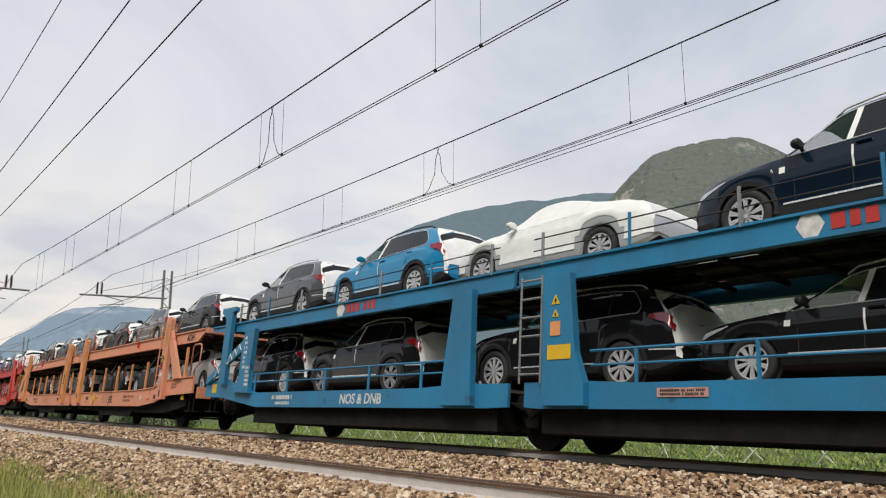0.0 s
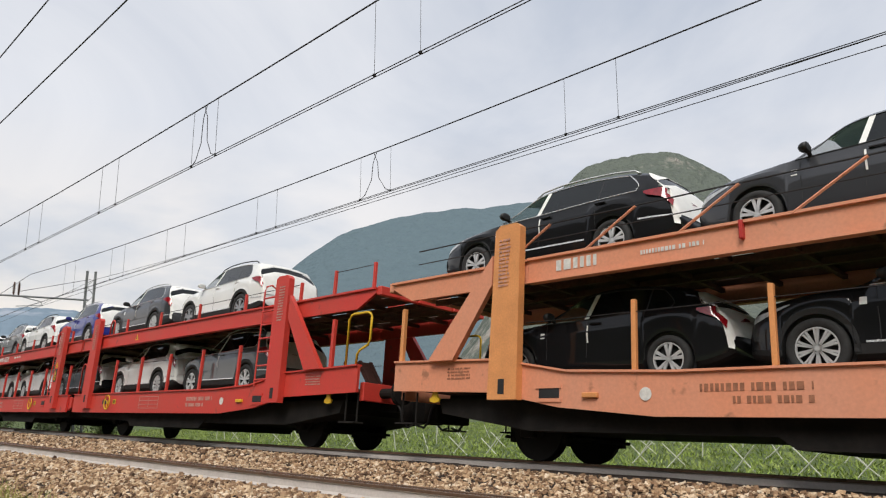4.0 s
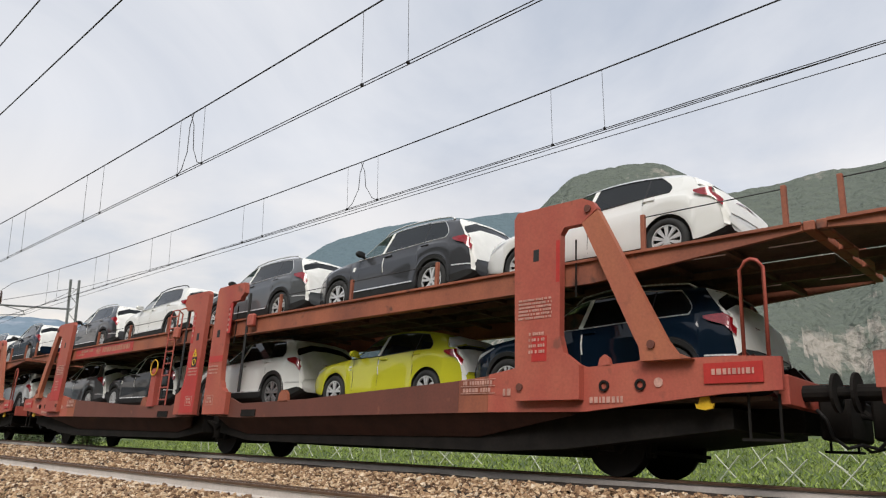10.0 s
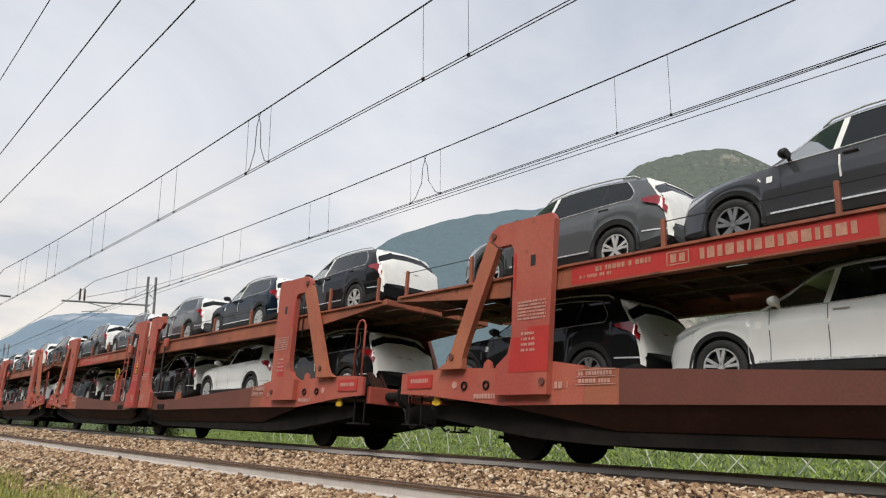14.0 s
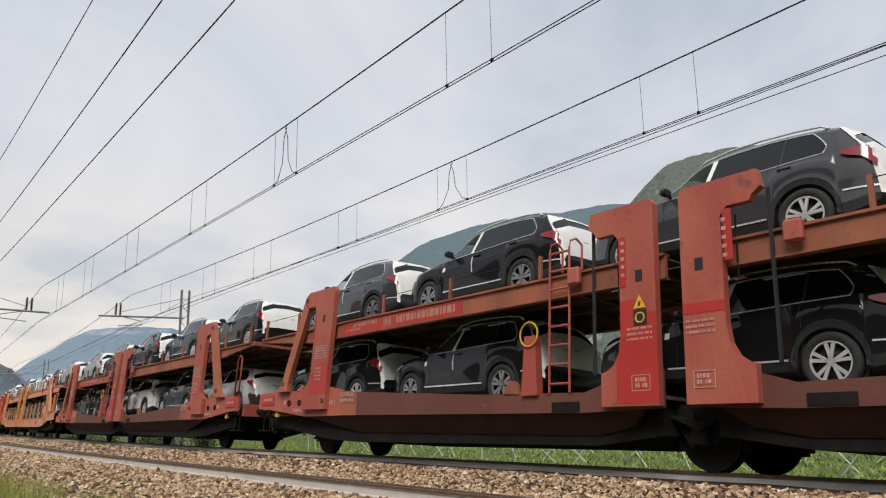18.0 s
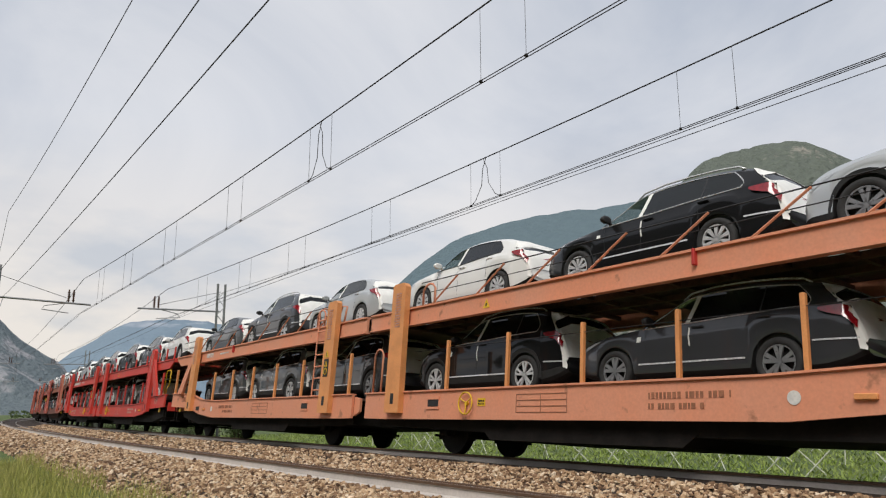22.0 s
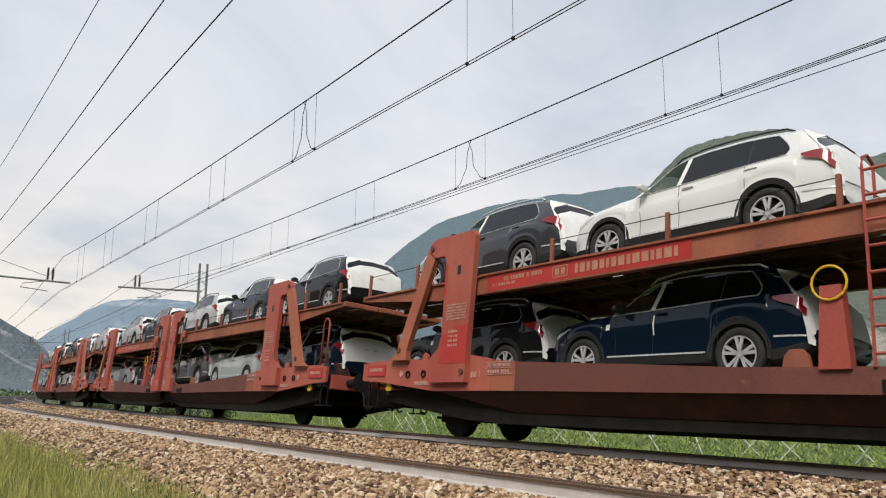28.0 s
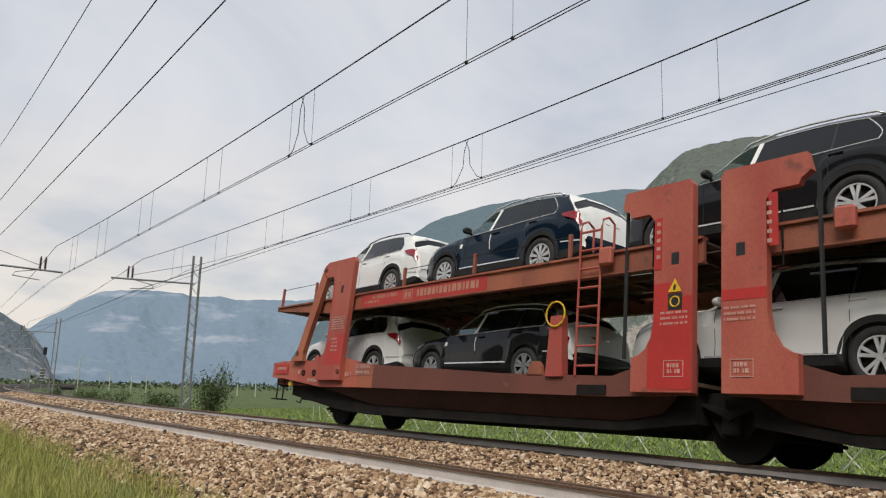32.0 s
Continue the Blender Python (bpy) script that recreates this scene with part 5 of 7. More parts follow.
def end_gear(unit, xe, d, material):
    """Buffers, coupling, hoses and steps at a wagon's outer end."""
    part("headstock", box(min(xe, xe - d * 0.12), max(xe, xe - d * 0.12), -1.35, 1.35, 0.88, 1.22, 0.01), material, unit)
    for y in (-0.875, 0.875):
        bm = bmesh.new()
        add_tube(bm, [(xe, y, 1.05), (xe + d * 0.36, y, 1.05)], 0.095, 12)
        add_tube(bm, [(xe + d * 0.30, y, 1.05), (xe + d * 0.55, y, 1.05)], 0.07, 12)
        add_tube(bm, [(xe + d * 0.55, y, 1.05), (xe + d * 0.585, y, 1.05)], 0.225, 18)
        part("buffer", bm, M["under"], unit)
    part("draft_box", box(min(xe + d * .002, xe + d * .35), max(xe + d * .002, xe + d * .35), -0.45, 0.45, 0.55, 1.05, 0.03), M["under"], unit)
    part("coupling", tube([(xe, 0, 1.0), (xe + d * 0.3, 0, 0.98), (xe + d * 0.45, 0, 0.84), (xe + d * 0.72, 0, 0.90)], 0.04, 8), M["under"], unit)
    for y in (-0.5, 0.42):
        part("brake_hose", tube([(xe, y, 0.9), (xe + d * 0.1, y, 0.78), (xe + d * 0.16, y, 0.58), (xe + d * 0.3, y + 0.03, 0.46), (xe + d * 0.46, y, 0.50)], 0.022, 6), M["black"], unit, "", True)
    for y in (-1.38, 1.38):
        bm = bmesh.new()
        add_tube(bm, [(xe - d * 0.1, y, 1.0), (xe - d * 0.1, y, 0.50)], 0.018, 6)
        add_tube(bm, [(xe - d * 0.45, y, 1.0), (xe - d * 0.45, y, 0.50)], 0.018, 6)
        add_box(bm, min(xe - d * 0.5, xe - d * 0.05), max(xe - d * 0.5, xe - d * 0.05), y - 0.12, y + 0.12, 0.47, 0.50)
        part("step", bm, M["under"], unit)
        bm = bmesh.new()
        xh = xe - d * 0.95
        add_plate(bm, [(xh - .12, .90), (xh - .10, .84), (xh, .82), (xh + .10, .84), (xh + .12, .90), (xh + .08, .89), (xh + .05, .98), (xh + .06, 1.08), (xh - .06, 1.08), (xh - .05, .98), (xh - .08, .89)], y - .08, y - .045)
        part("towing_hook", bm, M["yellow"], unit, "yellow towing hook")


def hoop_rail(unit, x, z0, z1, w, y, material):
    part("handrail", tube([(x - w / 2, y, z0), (x - w / 2, y, z1 - 0.12), (x - w / 4, y, z1 - 0.02), (x, y, z1), (x + w / 4, y, z1 - 0.02), (x + w / 2, y, z1 - 0.12), (x + w / 2, y, z0)], 0.024, 6), material, unit, "", True)


def upper_deck(unit, d, u0, u1, z0, z1, side_m, taper=None, rib=None):
    """Deck plates, cross ribs and the two edge beams; taper: from where the edge beam thins out, and to what depth."""
    for y in (-1.44, 1.44):
        s = 1 if y > 0 else -1
        if taper:
            ut, zt = taper
            poly = [(d * u0, z0), (d * ut, z0), (d * u1, zt), (d * u1, z1), (d * u0, z1)]
        else:
            poly = [(d * u0, z0), (d * u1, z0), (d * u1, z1), (d * u0, z1)]
        bm = plate(poly, y - 0.03, y + 0.03)
        add_box(bm, min(d * u0, d * u1), max(d * u0, d * u1), y - 0.075, y + 0.075, z1 - 0.025, z1 + 0.012)
        if not taper:
            add_box(bm, min(d * u0, d * u1), max(d * u0, d * u1), y - 0.07, y + 0.07, z0 - 0.012, z0 + 0.015)
        part("edge_beam", bm, side_m, unit)
    n = max(2, int((u1 - u0) / 2.2))
    bm = bmesh.new()
    for k in range(n):
        a, b = u0 + (u1 - u0) * k / n, u0 + (u1 - u0) * (k + 1) / n
        x_a, x_b = min(d * a, d * b) + 0.006, max(d * a, d * b) - 0.006
        for ya, yb in ((-1.36, -0.98), (-0.93, -0.33), (0.33, 0.93), (0.98, 1.36)):
            add_box(bm, x_a, x_b, ya, yb, z1 - 0.07, z1 - 0.04)
        for q in (0.0, 0.5):
            for ya, yb in ((-0.98, -0.93), (0.93, 0.98)):
                add_box(bm, x_a + (x_b - x_a) * q, x_a + (x_b - x_a) * (q + 0.22), ya, yb, z1 - 0.068, z1 - 0.042)
        add_box(bm, min(d * a, d * b) + 0.006, max(d * a, d * b) - 0.006, -0.30, 0.30, z1 - 0.10, z1 - 0.075)
    part("deck", bm, M["deckmetal"], unit, "grimy steel deck plates", kind="stuff")
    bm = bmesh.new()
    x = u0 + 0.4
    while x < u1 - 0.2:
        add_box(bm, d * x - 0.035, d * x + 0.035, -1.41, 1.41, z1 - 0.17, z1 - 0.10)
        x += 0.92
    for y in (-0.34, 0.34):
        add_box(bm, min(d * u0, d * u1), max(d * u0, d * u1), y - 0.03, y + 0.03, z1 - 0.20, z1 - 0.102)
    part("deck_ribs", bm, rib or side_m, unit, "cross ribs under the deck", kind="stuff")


def end_lip(unit, d, u, z0, z1, material):
    """The deck's outer edge: a notched lip of bolted plates across the whole width."""
    for k in range(6):
        a, b = -1.45 + k * 0.485, -1.45 + (k + 1) * 0.485 - 0.02
        e = u + (0.10 if k % 2 else 0.13)
        part("end_lip", box(min(d * u, d * e), max(d * u, d * e), a, b, z0, z1, 0.012), material, unit)


def ramp_flaps(unit, d, u, z):
    """Two hinged bridging plates, folded up at the lower deck's end."""
    for y in (-0.82, 0.82):
        bm = plate([(d * u, z), (d * (u + .05), z), (d * (u - .42), z + .56), (d * (u - .47), z + .54)], y - 0.16, y + 0.16)
        for q in (-0.13, 0.13):
            add_plate(bm, [(d * (u + .05), z - .02), (d * (u + .10), z + .02), (d * (u - .37), z + .58), (d * (u - .42), z + .56)], y + q - 0.03, y + q + 0.03)
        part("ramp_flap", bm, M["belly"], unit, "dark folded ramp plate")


def lower_deck(unit, d, u0, u1, z):
    for ya, yb in ((-1.36, -0.35), (0.35, 1.36)):
        part("lower_deck_plate", box(min(d * u0, d * u1), max(d * u0, d * u1), ya, yb, z - 0.05, z), M["deckmetal"], unit)
    part("centre_sill", box(min(d * u0, d * u1), max(d * u0, d * u1), -0.33, 0.33, z - 0.34, z - 0.02), M["under"], unit)


def deck_posts(unit, d, us, z, hgt, material, rope=True, y=-1.46, thick=0.03):
    for yy in (y, -y):
        for u in us:
            part("post", box(d * u - thick, d * u + thick, yy - thick, yy + thick, z, z + hgt, 0.006), material, unit)
        if rope:
            part("guard_rope", tube([(d * us[0], yy, z + hgt - 0.04), (d * us[-1], yy, z + hgt - 0.04)], 0.008, 5), M["wire"], unit)


def unit_brown(d):
    """One half of an older twin-deck wagon in rust brown with brick-red end frames."""
    u = new("car_carrier_wagon")
    tagged(u, "rust-brown double-deck rail wagon unit with brick-red A-frame, carrying new cars", "rail wagon", "car carrier wagons")
    LE = 12.9
    X = lambda a: d * a
    for y in (-1.5, 1.5):
        s = 1 if y > 0 else -1
        y0, y1 = y - 0.03, y + 0.03
        # long brown side beam, folded inwards below, and the brick-red raised end
        bm = plate([(X(.23), .80), (X(1.6), .755), (X(8.0), .81), (X(8.0), 1.30), (X(5.5), 1.18), (X(4.0), 1.10), (X(1.6), 1.05), (X(1.1), 1.20), (X(.23), 1.32)], y0, y1)
        part("side_beam", bm, M["brown_dark"], u)
        part("beam_section", plate([(X(8.004), .81), (X(8.6), .815), (X(8.6), 1.35), (X(8.004), 1.305)], y0, y1), M["brown"], u, "paler rust-orange beam section")
        bm = bmesh.new()
        fold = [(.5, .84, -1.5), (1.6, .756, -1.5), (8.6, .815, -1.5), (10.1, .81, -1.5)]
        lowr = [(.9, .56, -1.30), (1.6, .44, -1.26), (8.2, .47, -1.26), (10.1, .78, -1.47)]
        a = [bm.verts.new((X(p), s * -q, z)) for p, z, q in fold]
        b = [bm.verts.new((X(p), s * -q, z)) for p, z, q in lowr]
        a2 = [bm.verts.new((X(p), s * -(q + 0.05), z)) for p, z, q in fold]
        b2 = [bm.verts.new((X(p), s * -(q + 0.05), z)) for p, z, q in lowr]
        for i in range(3):
            bm.faces.new((a[i], a[i + 1], b[i + 1], b[i]))
            bm.faces.new((a2[i], b2[i], b2[i + 1], a2[i + 1]))
            bm.faces.new((b[i], b[i + 1], b2[i + 1], b2[i]))
        bmesh.ops.recalc_face_normals(bm, faces=bm.faces)
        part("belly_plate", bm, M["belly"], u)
        part("end_beam", plate([(X(8.606), .815), (X(10.3), .81), (X(12.2), 1.0), (X(LE), 1.03), (X(LE), 1.40), (X(12.35), 1.44), (X(11.8), 1.44), (X(11.5), 1.56), (X(11.1), 1.44), (X(10.35), 1.40), (X(10.05), 1.52),
                                (X(9.99), 1.64), (X(9.99), 1.52), (X(9.2), 1.46), (X(8.606), 1.37)], y0 - s * 0.0, y1), M["brick"], u)
        yf0, yf1 = y + s * 0.034, y + s * 0.15
        lo, hi = min(yf0, yf1), max(yf0, yf1)
        # A-frame: upright and slanted leg with a rounded head
        part("frame_upright", plate([(X(9.22), .96), (X(9.12), 3.70), (X(9.18), 3.80), (X(10.35), 3.80), (X(10.52), 3.72), (X(10.60), 3.60), (X(10.34), 3.42), (X(10.05), 3.42), (X(9.98), 3.32), (X(9.98), 1.85), (X(10.05), 1.60), (X(10.3), 1.42), (X(10.3), .96)], lo, hi), M["brick"], u)
        part("frame_leg", plate([(X(10.607), 3.58), (X(10.36), 3.40), (X(11.06), 1.78), (X(11.12), 1.60), (X(11.12), 1.42), (X(11.76), 1.42), (X(11.55), 1.52), (X(11.45), 1.64)] if d < 0 else
                                [(X(10.607), 3.58), (X(10.345), 3.425), (X(11.10), 1.80), (X(11.20), 1.60), (X(11.22), 1.42), (X(11.90), 1.42), (X(11.70), 1.50), (X(11.58), 1.66)], lo, hi), M["rustleg"], u, "faded orange-brown slanted leg")
        spot = [(X(9.20), 1.30), (X(9.18), 2.0), (X(9.62), 2.0), (X(9.64), 1.85), (X(9.97), 1.85), (X(9.97), 1.7), (X(10.02), 1.30)] if d < 0 else [(X(9.50), 1.50), (X(9.50), 1.86), (X(9.76), 1.86), (X(9.76), 1.50)]
        near(s, "paint_patch", plate(spot, hi if s > 0 else lo - 0.005, hi + 0.005 if s > 0 else lo), M["patch"], u, "brighter red repainted patch")
        near(s, "height_mark", box(min(X(9.91), X(9.97)), max(X(9.91), X(9.97)), lo - 0.005, lo, 2.62, 3.24), M["patch"], u, "red height scale")
        for uu, zz in ((9.30, 1.15), (10.45, 3.62), (11.38, 1.62)):
            bm = bmesh.new()
            add_disc(bm, X(uu), lo - 0.03, lo, zz, 0.055, 12)
            near(s, "pin", bm, M["brown_dark"], u)
        bm = bmesh.new()
        yo = (lo - 0.006) if s < 0 else hi + 0.010
        bars(bm, min(X(9.25), X(9.85)), 2.12, 0.6, 0.30, yo, 6, 0.7, 3)
        bars(bm, min(X(9.45), X(9.75)), 1.62, 0.28, 0.30, yo - 0.002, 4, 1.0, 5)
        near(s, "lettering", bm, M["faint"], u, "small unreadable pale lettering", kind="stuff")
        near(s, "frame_slot", box(min(X(9.5), X(9.6)), max(X(9.5), X(9.6)), lo - 0.004, hi + 0.004, 2.98, 3.16), M["black"], u)
        # joint frame
        part("joint_frame", plate([(X(.21), .82), (X(.21), 3.66), (X(.27), 3.74), (X(1.35), 3.74), (X(1.40), 3.50), (X(1.28), 3.42), (X(1.24), 3.34), (X(.92), 3.34), (X(.82), 3.22), (X(.82), 1.80), (X(.86), 1.56), (X(.95), 1.40), (X(1.07), 1.32), (X(1.18), 1.29), (X(1.18), .82)], lo, hi), M["brick"], u)
        yp0, yp1 = (lo - 0.005, lo) if s < 0 else (hi, hi + 0.005)
        if d < 0:
            near(s, "paint_patch", plate([(X(.22), .86), (X(.22), 2.10), (X(.50), 2.10), (X(.52), 2.30), (X(.815), 2.30), (X(.815), 1.80), (X(.855), 1.56), (X(.90), 1.46), (X(.90), .86)], yp0, yp1), M["patch"], u, "brighter red repainted patch")
            near(s, "height_mark", box(min(X(.70), X(.82)), max(X(.70), X(.82)), yp0 - .002, yp1, 2.50, 3.25), M["patch"], u, "red height scale")
        else:
            near(s, "paint_patch", box(X(.22), X(.815), yp0, yp1, 1.98, 2.12), M["patch"], u, "red painted band")
            near(s, "height_mark", box(X(.86), X(.98), yp0, yp1, 2.62, 3.30), M["patch"], u, "red height scale")
        near(s, "frame_slot", box(min(X(.42), X(.54)), max(X(.42), X(.54)), lo - 0.004, hi + 0.004, 2.55, 2.72), M["black"], u)
        part("safety_bar", tube([(X(1.42), y, 1.3), (X(1.42), y, 3.5)], 0.03, 6), M["black"], u)
        for uu in (.95, 10.15):
            near(s, "chain", tube([(X(uu), y, 3.25), (X(uu), y, 2.4)], 0.014, 5), M["under"], u)
        near(s, "pulley", box(min(X(1.62), X(1.86)), max(X(1.62), X(1.86)), lo, hi, 2.70, 2.98, 0.03), M["brick"], u)
        bm = bmesh.new()
        bars(bm, min(X(.25), X(.7)), 1.72, 0.42, 0.18, yo, 3, 1.3, 8)
        for q in range(5):
            add_box(bm, min(X(.84), X(.90)) if d > 0 else min(X(.72), X(.78)), max(X(.90), X(.84)) if d > 0 else max(X(.72), X(.78)), yo - .004, yo, 2.66 + .12 * q, 2.71 + .12 * q)
        for a, b in ((1.02, 1.03), (1.23, 1.24)):
            add_box(bm, min(X(.33), X(.64)), max(X(.33), X(.64)), yo - .004, yo, a, b)
        for a, b in ((.33, .34), (.63, .64)):
            add_box(bm, min(X(a), X(b)), max(X(a), X(b)), yo - .004, yo, 1.03, 1.23)
        bars(bm, min(X(.38), X(.58)), 1.07, 0.2, 0.13, yo, 2, 0.4, 9)
        near(s, "lettering", bm, M["faint"], u, "small unreadable pale lettering", kind="stuff")
        for uu in (10.62, 11.15):
            bm = bmesh.new()
            add_disc(bm, X(uu), y - 0.055, y, 1.14, 0.075, 16, 0.045)
            near(s, "socket", bm, M["under"], u)
        bm = bmesh.new()
        add_disc(bm, X(11.4), y - 0.040, y - 0.028, 1.16, 0.06, 20)
        near(s, "round_plate", bm, M["faint"], u, "pale round inspection plate")
        near(s, "lifting_eye", plate([(X(10.52), 1.40), (X(10.72), 1.40), (X(10.69), 1.51), (X(10.62), 1.56), (X(10.55), 1.51)], y - 0.03, y + 0.03), M["brick"], u)
        near(s, "lifting_eye", plate([(X(3.0), 1.05), (X(3.36), 1.05), (X(3.32), 1.22), (X(3.25), 1.29), (X(3.11), 1.29), (X(3.04), 1.22)], y - 0.03, y + 0.03), M["brown"], u)
        ys = (y - 0.042) if s < 0 else (y + 0.042)
        near(s, "sign_plate", box(min(X(12.0), X(12.7)), max(X(12.0), X(12.7)), ys - 0.008, ys + 0.008, 1.12, 1.36), M["patch"], u, "bright red plate with white lettering")
        bm = bmesh.new()
        bars(bm, min(X(12.1), X(12.6)), 1.22, 0.5, 0.07, ys - 0.010 if s < 0 else ys + 0.014, 1, 0.4, 11)
        bars(bm, min(X(10.4), X(10.9)), .92, 0.5, 0.08, ys if s < 0 else ys + 0.004, 1, 0.6, 12)
        for q in (1.30, 1.20, 1.09):
            add_box(bm, min(X(8.05), X(8.75)) - .0, max(X(8.05), X(8.75)), ys - .004, ys, q, q + .010)
        bars(bm, min(X(8.1), X(8.7)), 1.225, 0.6, 0.06, ys, 1, 0.4, 14)
        bars(bm, min(X(8.1), X(8.7)), 1.115, 0.6, 0.06, ys, 1, 0.4, 15)
        bars(bm, min(X(8.9), X(9.15)), 1.05, 0.25, 0.1, ys if s < 0 else ys + 0.004, 1, 0.6, 13)
        near(s, "lettering", bm, M["faint"], u, "small unreadable lettering", kind="stuff")
        if d > 0 and s < 0:
            hoop_rail(u, X(12.62), 1.40, 2.58, 0.28, y, M["brick"])
        # small box fittings under the beam near the joint
        near(s, "handle_box", plate([(X(1.7), .78), (X(2.25), .78), (X(2.25), .92), (X(1.7), .92)], y + s * 0.032, y + s * 0.05), M["under"], u)
    lower_deck(u, d, 0.3, LE - 0.2, 0.98)
    part("underframe", plate([(X(.4), .86), (X(.4), .45), (X(1.6), .30), (X(8.6), .27), (X(9.8), .33), (X(12.2), .62), (X(12.2), .86)], -1.24, 1.24), M["under"], u)
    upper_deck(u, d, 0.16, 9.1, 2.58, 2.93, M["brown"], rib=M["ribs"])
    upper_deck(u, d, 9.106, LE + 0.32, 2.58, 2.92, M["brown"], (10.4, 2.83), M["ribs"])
    deck_posts(u, d, [2.6, 5.0, 7.3], 2.93, 0.42, M["brown"])
    deck_posts(u, d, [11.2, 13.05], 2.93, 0.5, M["brown"])
    end_lip(u, d, LE + .323, 2.83, 2.95, M["brown"])
    ramp_flaps(u, d, LE - .25, 1.0)
    if d < 0:
        ladder(u, X(2.3), X(1.88), 1.06, 3.35, -1.55, M["brick"])
        part("stub_post", plate([(X(2.54), 1.04), (X(2.90), 1.04), (X(2.84), 2.0), (X(2.60), 2.0)], -1.58, -1.44), M["brick"], u)
        part("locking_ring", tube([(X(2.72) + 0.20 * math.cos(k * math.pi / 8), -1.60, 2.02 + 0.20 * math.sin(k * math.pi / 8)) for k in range(16)], 0.016, 6, True), M["yellow"], u, "yellow locking ring")
        sign_triangle(u, X(.47), 2.18, 0.17, -1.662)
        part("warning_panel", box(min(X(.36), X(.58)), max(X(.36), X(.58)), -1.660, -1.652, 1.92, 2.14), M["black"], u)
        part("warning_ring", tube([(X(.47) + 0.07 * math.cos(k * math.pi / 8), -1.664, 2.03 + 0.07 * math.sin(k * math.pi / 8)) for k in range(16)], 0.012, 5, True), M["yellow"], u)
        part("owner_panel", box(min(X(4.6), X(8.9)), max(X(4.6), X(8.9)), -1.480, -1.472, 2.605, 2.90), M["patch"], u, "red painted owner panel on the deck edge")
        bm = bmesh.new()
        bars(bm, X(6.75), 2.68, 1.95, 0.15, -1.482, 1, 0.4, 21)
        for q in (0, 1):
            add_box(bm, X(7.25) - 0.0, X(7.25) + 0.34, -1.484, -1.481, (2.66, 2.835)[q], (2.675, 2.85)[q])
            add_box(bm, X(7.25) + (0, .325)[q], X(7.25) + (.015, .34)[q], -1.484, -1.481, 2.66, 2.85)
            add_box(bm, X(7.25) + (.06, .19)[q], X(7.25) + (.15, .28)[q], -1.484, -1.481, 2.695, 2.815)
        bars(bm, X(8.45), 2.76, 0.95, 0.075, -1.482, 1, 0.6, 22)
        bars(bm, X(8.75), 2.68, 0.62, 0.05, -1.482, 1, 0.6, 24)
        part("owner_lettering", bm, M["gold"], u, "small unreadable lettering", kind="stuff")
        axle(u, X(10.35))
    else:
        bm = bmesh.new()
        bars(bm, X(10.2), 2.66, 0.5, 0.06, -1.482, 1, 0.5, 23)
        near(s, "lettering", bm, M["faint"], u, "small unreadable lettering", kind="stuff")
        axle(u, 0.0)
        axle(u, X(10.35))
    end_gear(u, X(LE), d, M["brick"])
    return u


